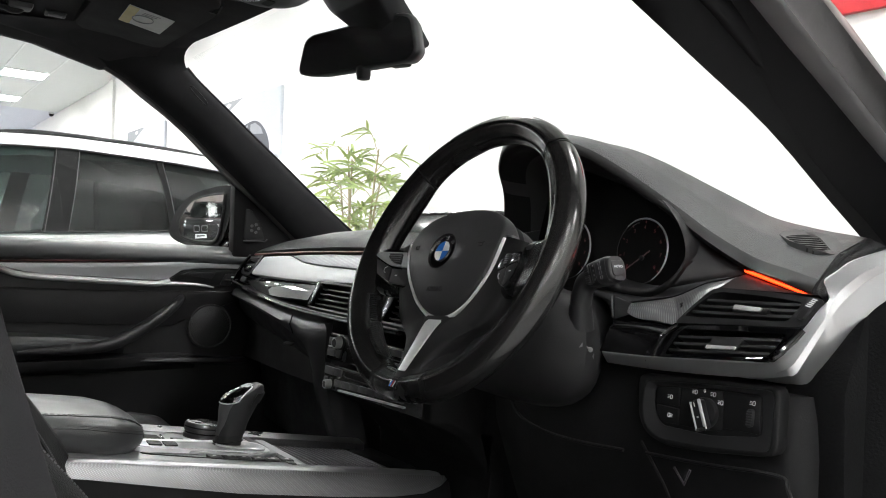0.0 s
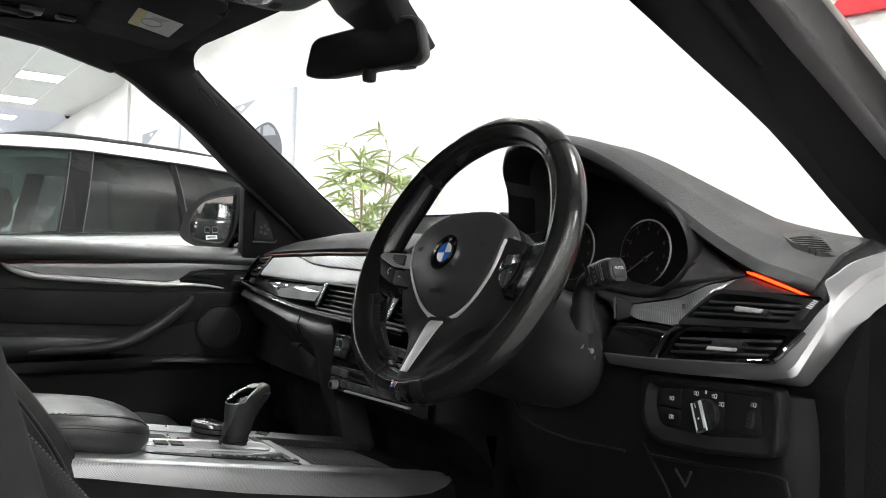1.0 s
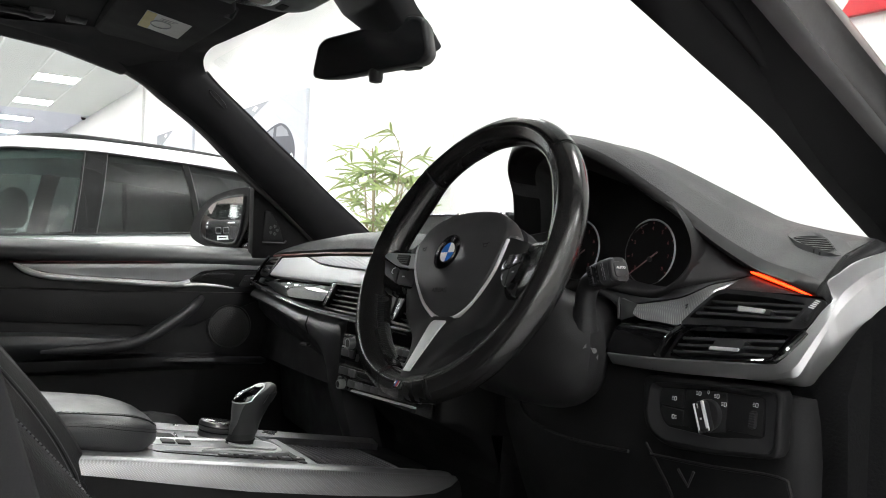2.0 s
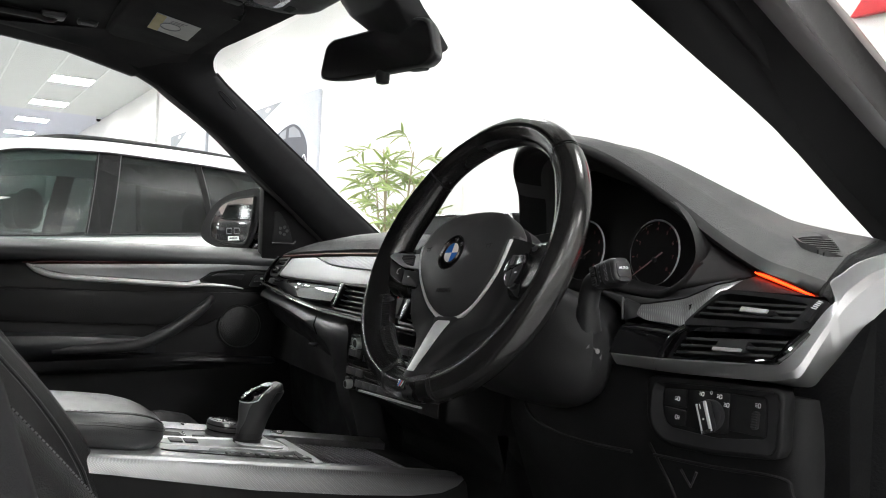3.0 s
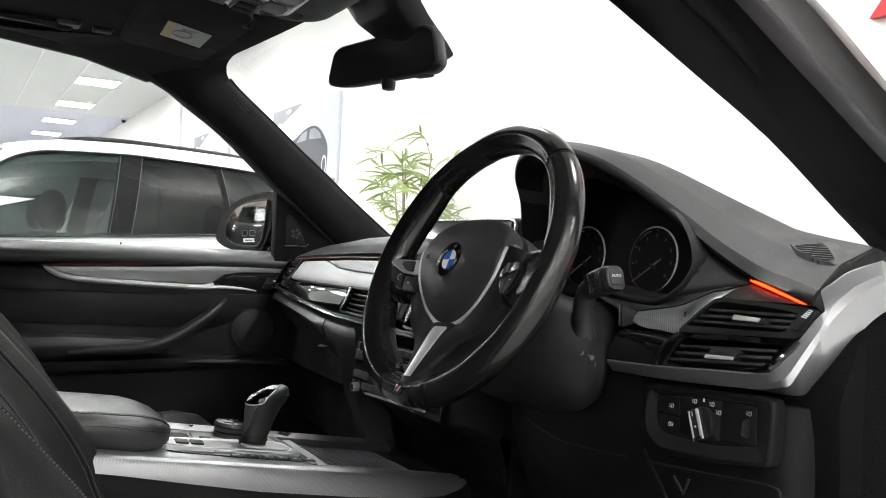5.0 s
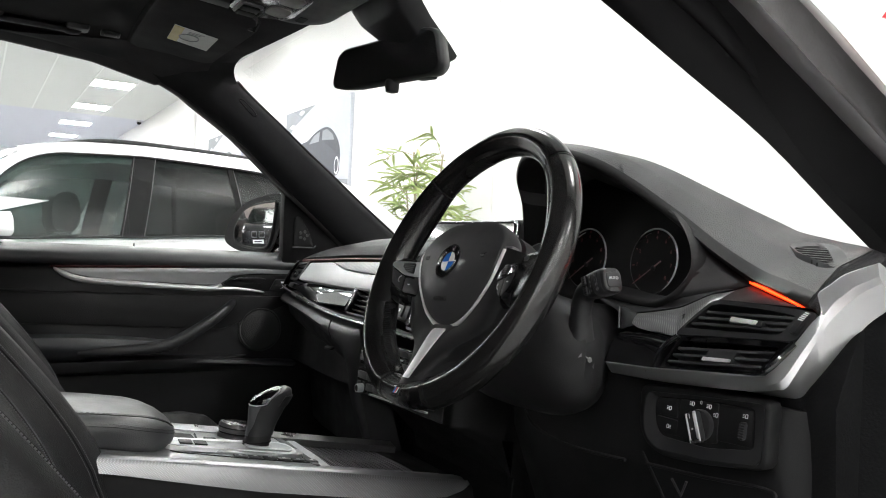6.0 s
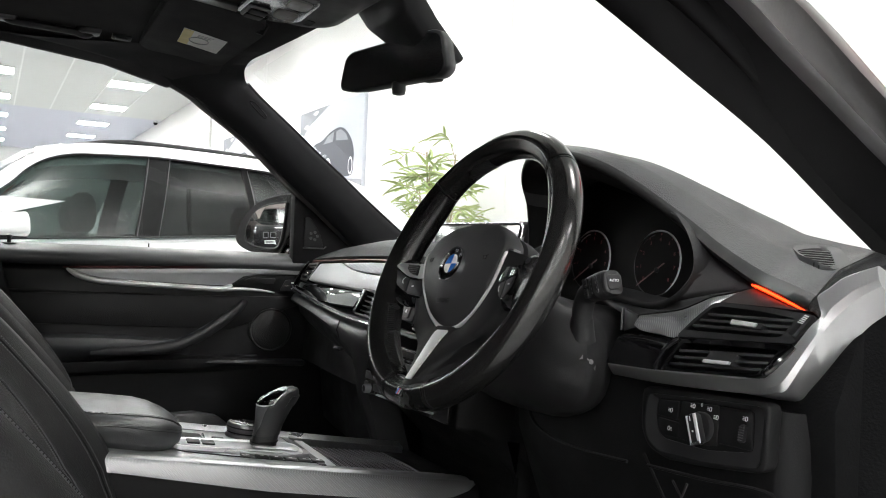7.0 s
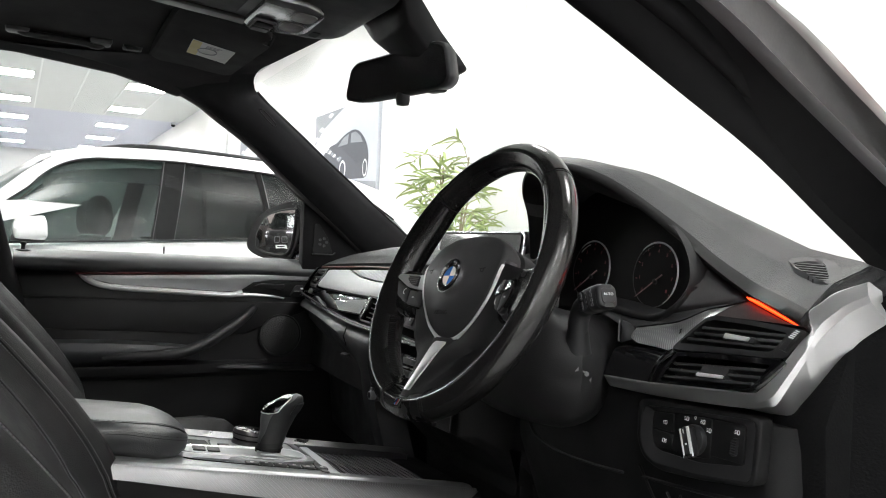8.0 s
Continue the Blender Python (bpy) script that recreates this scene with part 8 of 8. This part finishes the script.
part("side_rail", Geo().loft(rows), M_WEAVEFINE, cc, "woven aluminium side rail", sharp=40)
rows = []
for y, d in ((-0.46, 0.02), (-0.2, 0.03), (0.0, 0.03), (0.13, 0.025), (0.175, 0.008)):
    rows.append([con(-0.0975, y, -0.0005), con(-0.120, y, 0.005), con(-0.132, y, 0.003), con(-0.136, y, -d), con(-0.100, y, -0.014)])
part("side_rail", Geo().loft(rows), M_WEAVEFINE, cc, "woven aluminium side rail", sharp=40)
gp = part("selector_plate", plate(con, rounded([(0.004, -0.268), (0.030, -0.272), (0.056, -0.20), (0.060, -0.10), (0.040, -0.052), (0.0, -0.052), (-0.022, -0.10), (-0.015, -0.20)], 0.016, 5), -0.003, 0.004), M_DECK, cc, "grey selector plate", bevel=0.002)
OUTP = [(0.002, -0.253), (0.017, -0.266), (0.038, -0.272), (0.058, -0.266), (0.058, -0.214), (0.050, -0.144), (0.051, -0.085), (0.044, -0.067), (0.010, -0.062), (-0.018, -0.064), (-0.024, -0.077), (-0.020, -0.124)]
part("plate_edge", frame_ring(con, rounded(OUTP, 0.010, 4), rounded([(0.0175 + (x - 0.0175) * 0.80, -0.168 + (y + 0.168) * 0.93) for x, y in OUTP], 0.008, 4), 0.0, 0.0060, 64, 0.0045), M_BRIGHTSILVER, gp, "bright silver plate edge")
part("plate_edge", Geo().tube(spl([con(x, y, -0.0006) for x, y in ((0.062, -0.262), (0.070, -0.24), (0.078, -0.15), (0.080, -0.06))], 20), 0.0009, 6), M_DARK, gp)
part("selector_well", plate(con, rounded([(-0.012, -0.135), (0.028, -0.145), (0.038, -0.075), (0.012, -0.062), (-0.016, -0.08)], 0.012, 5), 0.004, 0.007), M_SILVER, gp, "bright selector surround", bevel=0.002)
for k in range(2):
    part("drive_button", plate(con, rounded([(0.008, -0.240 + 0.022 * k), (0.034, -0.243 + 0.022 * k), (0.033, -0.224 + 0.022 * k), (0.008, -0.221 + 0.022 * k)], 0.002), 0.004, 0.0065), M_HARD, gp, bevel=0.001)
for k in range(6):
    part("drive_button", plate(con, rounded(rect(0.060, -0.172 + 0.022 * k, 0.074, -0.153 + 0.022 * k), 0.002), -0.004, 0.0012), M_GREYP, gp, bevel=0.001)
    part("button_mark", plate(con, rect(0.066, -0.165 + 0.022 * k, 0.069, -0.160 + 0.022 * k), 0.0013, 0.0017), M_WHITEMARK, gp, smooth=False)
part("coin_slot", plate(con, rounded(rect(-0.060, -0.40, -0.020, -0.206), 0.004), -0.002, 0.0012), M_DARK, cc)
part("slot_edge", Geo().tube([con(-0.018, -0.30, 0.001), con(-0.018, -0.206, 0.001), con(-0.060, -0.200, 0.001)], 0.002, 6), M_DULLCHROME, cc)
# rotary controller
rc = part("controller_base", Geo().lathe([(0.046, -0.004), (0.046, 0.0), (0.041, 0.004), (0.036, 0.005), (0.03, 0.005)], Matrix.Translation(con(-0.080, -0.130, -0.008)) @ Euler((-0.152, 0, 0)).to_matrix().to_4x4(), 36), M_DECK, cc, "round controller base")
KM = Matrix.Translation(con(-0.080, -0.130, -0.004)) @ Euler((-0.152, 0, 0)).to_matrix().to_4x4()
part("controller_knob", Geo().lathe([(0.0275, 0.0), (0.0290, 0.002), (0.0290, 0.0075), (0.0262, 0.0085), (0.0258, 0.0105), (0.0285, 0.0125), (0.0292, 0.016), (0.0290, 0.0225), (0.0272, 0.0252), (0.0245, 0.0258), (0.002, 0.0250)], KM, 40), M_GUNMETAL, rc, "knurled dark metal rotary knob")
part("knob_top", Geo().lathe([(0.0240, 0.0256), (0.0225, 0.0266), (0.002, 0.0270)], KM, 32), M_PIANOWORN, rc)
part("knob_band", Geo().lathe([(0.0290, 0.0172), (0.0296, 0.0178), (0.0296, 0.0190), (0.0290, 0.0196)], KM, 40), M_HARD, rc)
part("knob_band", Geo().lathe([(0.0262, 0.0084), (0.0272, 0.0088), (0.0272, 0.0104), (0.0262, 0.0108)], KM, 40), M_HARD, rc)
for k in range(3):
    part("menu_button", plate(con, rounded(rect(-0.045 + 0.012 * k, -0.19, -0.036 + 0.012 * k, -0.172), 0.002), -0.002, 0.002), M_GREYP, cc, bevel=0.0006)
# divider, tray and roller slats
part("divider", plate(con, rounded([(-0.098, -0.058), (0.088, -0.058), (0.088, -0.0455), (-0.098, -0.0455)], 0.002), -0.012, -0.0006), M_GREYP, cc, "dark grey front edge of the deck", bevel=0.0015)
tr = part("tray", plate(con, [(-0.098, -0.047), (0.092, -0.047), (0.092, 0.155), (-0.098, 0.155)], -0.03, -0.020), M_DARK, cc, "dark storage tray cover")
part("tray_handle", plate(con, rounded([(-0.092, -0.038), (0.086, -0.0435), (0.086, -0.0265), (0.010, -0.0225), (-0.092, -0.022)], 0.003), -0.020, -0.0030), M_SILVER, cc, "flat bright silver tray handle", bevel=0.002)
for k in range(15):
    y = -0.012 + 0.0102 * k
    part("slat", Geo().tube([con(-0.092, y - 0.004, -0.012), con(0.0, y, -0.010), con(0.088, y, -0.010)], 0.0016, 6), M_BUTTON, tr)
part("tray_edge", Geo().tube([con(0.090, -0.047, -0.004), con(0.090, 0.16, -0.004)], 0.003, 6), M_DECK, cc)

# gear selector
M_LEVERGREY = material("satin_grey_lever", (0.10, 0.10, 0.104), 0.36, 0.3, 0.1, wear=0.05)
gl_ = thing("gear_selector", "black and silver upright gear selector lever", "gear lever", (0.0, -0.10, 0.833))
REAR = [(-0.1500, 0.8290), (-0.1425, 0.8400), (-0.1376, 0.8509), (-0.1358, 0.8637), (-0.1338, 0.8748), (-0.1330, 0.8979), (-0.1290, 0.9081), (-0.1200, 0.9165), (-0.0990, 0.9258), (-0.0790, 0.9301)]
FORE = [(-0.0985, 0.8277), (-0.1000, 0.8397), (-0.0976, 0.8509), (-0.0943, 0.8637), (-0.0901, 0.8748), (-0.0777, 0.8979), (-0.0718, 0.9081), (-0.0680, 0.9165), (-0.0686, 0.9258), (-0.0754, 0.9301)]
WIDE = [0.021, 0.0180, 0.0160, 0.0155, 0.0158, 0.0172, 0.0182, 0.0178, 0.0125, 0.003]
LR = spl([(0, y, z) for y, z in REAR], 46)
LF = spl([(0, y, z) for y, z in FORE], 46)
LW = [p.z for p in spl([(k, 0, w) for k, w in enumerate(WIDE)], 46)]


def lever_at(k, t, out=0.0):
    """Point on the lever: section k of 45, angle t round it (0 to the side, -90 to the rear), lifted by out."""
    c, h = (LR[k] + LF[k]) * 0.5, (LF[k] - LR[k]) * 0.5
    ct, st = math.cos(t), math.sin(t)
    p = Vector((0.003, 0, 0)) + c + Vector((LW[k], 0, 0)) * math.copysign(abs(ct) ** 0.85, ct) + h * math.copysign(abs(st) ** 0.85, st)
    nrm = Vector((ct * h.length, 0, 0)) + h.normalized() * st * LW[k]
    return p + nrm.normalized() * out


part("lever", Geo().loft([[lever_at(k, j * math.tau / 32) for j in range(32)] for k in range(0, 13)]), M_LEATHER, gl_, "black leather lever neck", sharp=80)
part("head", Geo().loft([[lever_at(k, j * math.tau / 32, 0.0006) for j in range(32)] for k in range(12, 46)]), M_LEVERGREY, gl_, "satin silver lever head", sharp=80)
part("face_edge", Geo().tube([lever_at(k, radians(-90 + a), 0.0012) for k, a in [(q, 74) for q in range(29, 40)] + [(40, 71), (41, 62), (42, 42), (42, 20), (42, 0), (42, -20), (42, -42), (41, -62), (40, -71)] + [(q, -74) for q in range(39, 28, -1)] + [(28, -66), (27, -44), (27, -20), (27, 0), (27, 20), (27, 44), (28, 66)]], 0.0010, 6, closed=True), M_BRIGHTSILVER, gl_, "bright edge round the diagram")
part("gloss_face", Geo().loft([[lever_at(k, radians(-90 + a), 0.0018) for a in range(-72, 73, 8)] + [lever_at(k, radians(-90 + a), -0.002) for a in range(68, -73, -8)] for k in range(28, 41)]), M_PIANO, gl_, "gloss black shift diagram", sharp=60)
part("head_underside", Geo().loft([[lever_at(k, radians(lo + (180 - 2 * lo) * j / 16), 0.0013) for j in range(17)] + [lever_at(k, radians(lo + (180 - 2 * lo) * j / 16), -0.002) for j in range(16, -1, -1)] for k, lo in ((q, -66 + 2.6 * (q - 12)) for q in range(12, 43))]), M_HARD, gl_, "black underside of the head", sharp=60)
part("unlock_button", Geo().loft([[lever_at(k, radians(90 + a), 0.0030) for a in range(-70, 71, 10)] + [lever_at(k, radians(90 + a), -0.002) for a in range(65, -71, -10)] for k in range(26, 36)]), M_HARD, gl_, "black unlock button under the head", sharp=60)
for k, a in ((30, -4), (32, -16), (32, 8), (34, -10), (34, 6), (37, -4)):
    part("shift_mark", Geo().loft([[lever_at(k + i, radians(-90 + a + d), 0.0022) for d in (-5, 5)] + [lever_at(k + i, radians(-90 + a + d), 0.0012) for d in (5, -5)] for i in (0, 1)]), M_WHITEMARK, gl_, smooth=False)
part("park_button", Geo().loft([[lever_at(k, radians(-90 + a), 0.0022) for a in range(-50, 51, 10)] + [lever_at(k, radians(-90 + a), -0.002) for a in range(45, -51, -10)] for k in range(40, 44)]), M_BRIGHTSILVER, gl_, "silver park button", sharp=60)
part("boot_ring", Geo().tube([lever_at(8, j * math.tau / 32, 0.0005) for j in range(32)], 0.0012, 6, closed=True), M_DARK, gl_)

# armrest
ar = thing("console_armrest", "black leather padded armrest with stitched seams", "armrest", (-0.01, -0.5, 0.86))
rows, low_rows = [], []
for y, h, zt, zs, zb in ((-0.80, 0.105, 0.936, 0.912, 0.876), (-0.55, 0.105, 0.933, 0.911, 0.872), (-0.42, 0.105, 0.926, 0.907, 0.868), (-0.35, 0.104, 0.918, 0.902, 0.864), (-0.305, 0.100, 0.912, 0.893, 0.852), (-0.283, 0.093, 0.906, 0.888, 0.853), (-0.268, 0.082, 0.899, 0.883, 0.857), (-0.257, 0.066, 0.891, 0.879, 0.862), (-0.251, 0.044, 0.884, 0.876, 0.866), (-0.249, 0.024, 0.879, 0.874, 0.869)):
    cx = -0.012
    rows.append([Vector((cx + h * a, y, z)) for a, z in ((-1.0, zs), (-0.97, zs + (zt - zs) * 0.55), (-0.80, zt - 0.004), (-0.4, zt), (0, zt + 0.001), (0.4, zt), (0.80, zt - 0.004), (0.97, zs + (zt - zs) * 0.55), (1.0, zs), (0.995, zs - (zs - zb) * 0.25), (0.965, zs - (zs - zb) * 0.52), (0.90, zs - (zs - zb) * 0.78), (0.79, zs - (zs - zb) * 0.95), (0.62, zb), (0.3, zb - 0.003), (-0.3, zb - 0.003), (-0.80, zb), (-0.99, zs - (zs - zb) * 0.45))])
part("cushion", Geo().loft(rows), M_LIDLEATHER, ar, "padded leather lid", sharp=70)
part("piping", Geo().tube(spl([r[8] for r in rows], 60), 0.0006, 6), M_LEATHER, ar)
part("piping", Geo().tube(spl([r[6] for r in rows[:-2]] + [rows[-2][4]], 60), 0.0007, 6), M_LEATHER, ar)
for idx, dz in ((8, 0.004), (6, -0.001), (6, 0.0045)):
    pts = spl([r[idx] for r in rows[2:-1]], 70)
    for k in range(0, len(pts) - 1, 1):
        a, b = pts[k], pts[k + 1]
        off = Vector((0.0006, 0, dz)) if idx == 8 else Vector((0.004 if dz > 0 else -0.004, 0, 0.0012))
        part("stitch", Geo().tube([a.lerp(b, 0.15) + off, a.lerp(b, 0.75) + off], 0.0005, 4), M_GREYP, ar)
part("hinge_base", Geo().box(pose(-0.012, -0.57, 0.85), 0.15, 0.40, 0.04), M_DARK, ar, bevel=0.01)

# ---- seats ----
BOLSTER = [(0.74, -0.335), (0.80, -0.338), (0.834, -0.345), (0.858, -0.351), (0.896, -0.371), (0.941, -0.401), (0.982, -0.433), (1.028, -0.472), (1.073, -0.512), (1.13, -0.555), (1.22, -0.61), (1.32, -0.66), (1.40, -0.695)]
M_THREAD = material("grey_sewing_thread", (0.13, 0.13, 0.135), 0.7)


def front_seat(cx, label, seams, wide=1.0, raised=0.0):
    e = thing("front_seat", label, "car seat", (cx, -0.5, 0.45), "front seats")
    rows = []
    for k, p in enumerate(spl([(0, y, z) for z, y in BOLSTER], 48)):
        z, y = p.z, p.y
        s = wide * (1.0 if z < 1.2 else 1.0 - 0.55 * (z - 1.2))
        dd = max(0.35, min(1.0, (z - 0.70) / 0.16))
        sec = [(-0.215, -0.145), (-0.238, -0.10), (-0.240, -0.055), (-0.228, -0.018), (-0.210, -0.001), (-0.196, -0.004), (-0.178, -0.026), (-0.155, -0.055), (-0.135, -0.066), (-0.07, -0.071), (0, -0.072)]
        sec = sec + [(-a, b) for a, b in sec[-2::-1]]
        rows.append([Vector((cx + a * s, y + b * dd - (0.0125 + 0.051 * a * s) * (wide > 1), z - 0.25 * b * dd)) for a, b in sec] + [Vector((cx + 0.15 * s, y - 0.19 * dd, z + 0.03)), Vector((cx - 0.15 * s, y - 0.19 * dd, z + 0.03))])
    part("backrest", Geo().loft(rows), M_LEATHER, e, "black leather backrest with deep bolsters", sharp=75)
    # seams with paired stitches
    n = len(rows[0])
    for idx in seams:
        line = [r[idx] for r in rows]
        part("seam", Geo().tube([p + Vector((0, 0.0005, 0)) for p in line], 0.0015, 5), M_DARK, e)
        for side in (idx - 1, idx + 1):
            fine = []
            for r in rows:
                fine.append(r[idx].lerp(r[side], 0.0055 / max(0.006, (r[side] - r[idx]).length)))
            fine = spl(fine[4:38], 136)
            for k in range(0, len(fine) - 1):
                a, b = fine[k], fine[k + 1]
                c = (a + b) * 0.5
                up = Vector((math.copysign(0.0009, cx + 0.0 - c.x) * (1 if abs(c.x - cx) < 0.2 else -1), 0.0007, 0.0004))
                part("stitch", Geo().tube([a.lerp(b, 0.12) + up, a.lerp(b, 0.72) + up], 0.0008, 4), M_THREAD, e)
    cush = []
    for y, zt in ((-0.50, 0.66 + raised), (-0.40, 0.69 + raised), (-0.25, 0.70 + raised), (-0.10, 0.706 + raised), (-0.05, 0.695 + raised), (-0.01, 0.66 + raised), (0.02, 0.58 + raised)):
        cush.append([Vector((cx + a, y, zt + b)) for a, b in ((-0.25, -0.16), (-0.255, -0.02), (-0.235, 0.025), (-0.19, 0.028), (-0.14, -0.005), (0, -0.01), (0.14, -0.005), (0.19, 0.028), (0.235, 0.025), (0.255, -0.02), (0.25, -0.16))])
    part("cushion", Geo().loft(cush), M_LEATHER, e, "black leather seat cushion", sharp=75)
    part("seat_base", Geo().box(pose(cx, -0.28, 0.49), 0.46, 0.50, 0.12), M_HARD, e, bevel=0.02)
    hr = [[Vector((cx + a * w, -0.745 - 0.2 * (z - 1.46) + b, z)) for a, b in ((-0.13, -0.05), (0.13, -0.05), (0.14, 0.0), (0.11, 0.045), (-0.11, 0.045), (-0.14, 0.0))] for z, w in ((1.425, 0.8), (1.46, 1.0), (1.50, 1.0), (1.53, 0.85))]
    part("headrest", Geo().loft(hr), M_LEATHER, e, bevel=0.02)
    for dx in (-0.06, 0.06):
        part("headrest_post", Geo().tube([Vector((cx + dx, -0.75, 1.37)), Vector((cx + dx, -0.75, 1.45))], 0.006, 8), M_CHROME, e)
    return e


front_seat(0.345, "black leather driver's sports seat with grey stitching", (6, 8, 15), 1.17)
front_seat(-0.37, "black leather passenger's sports seat, partly hidden", (7,), 1.0, 0.045)
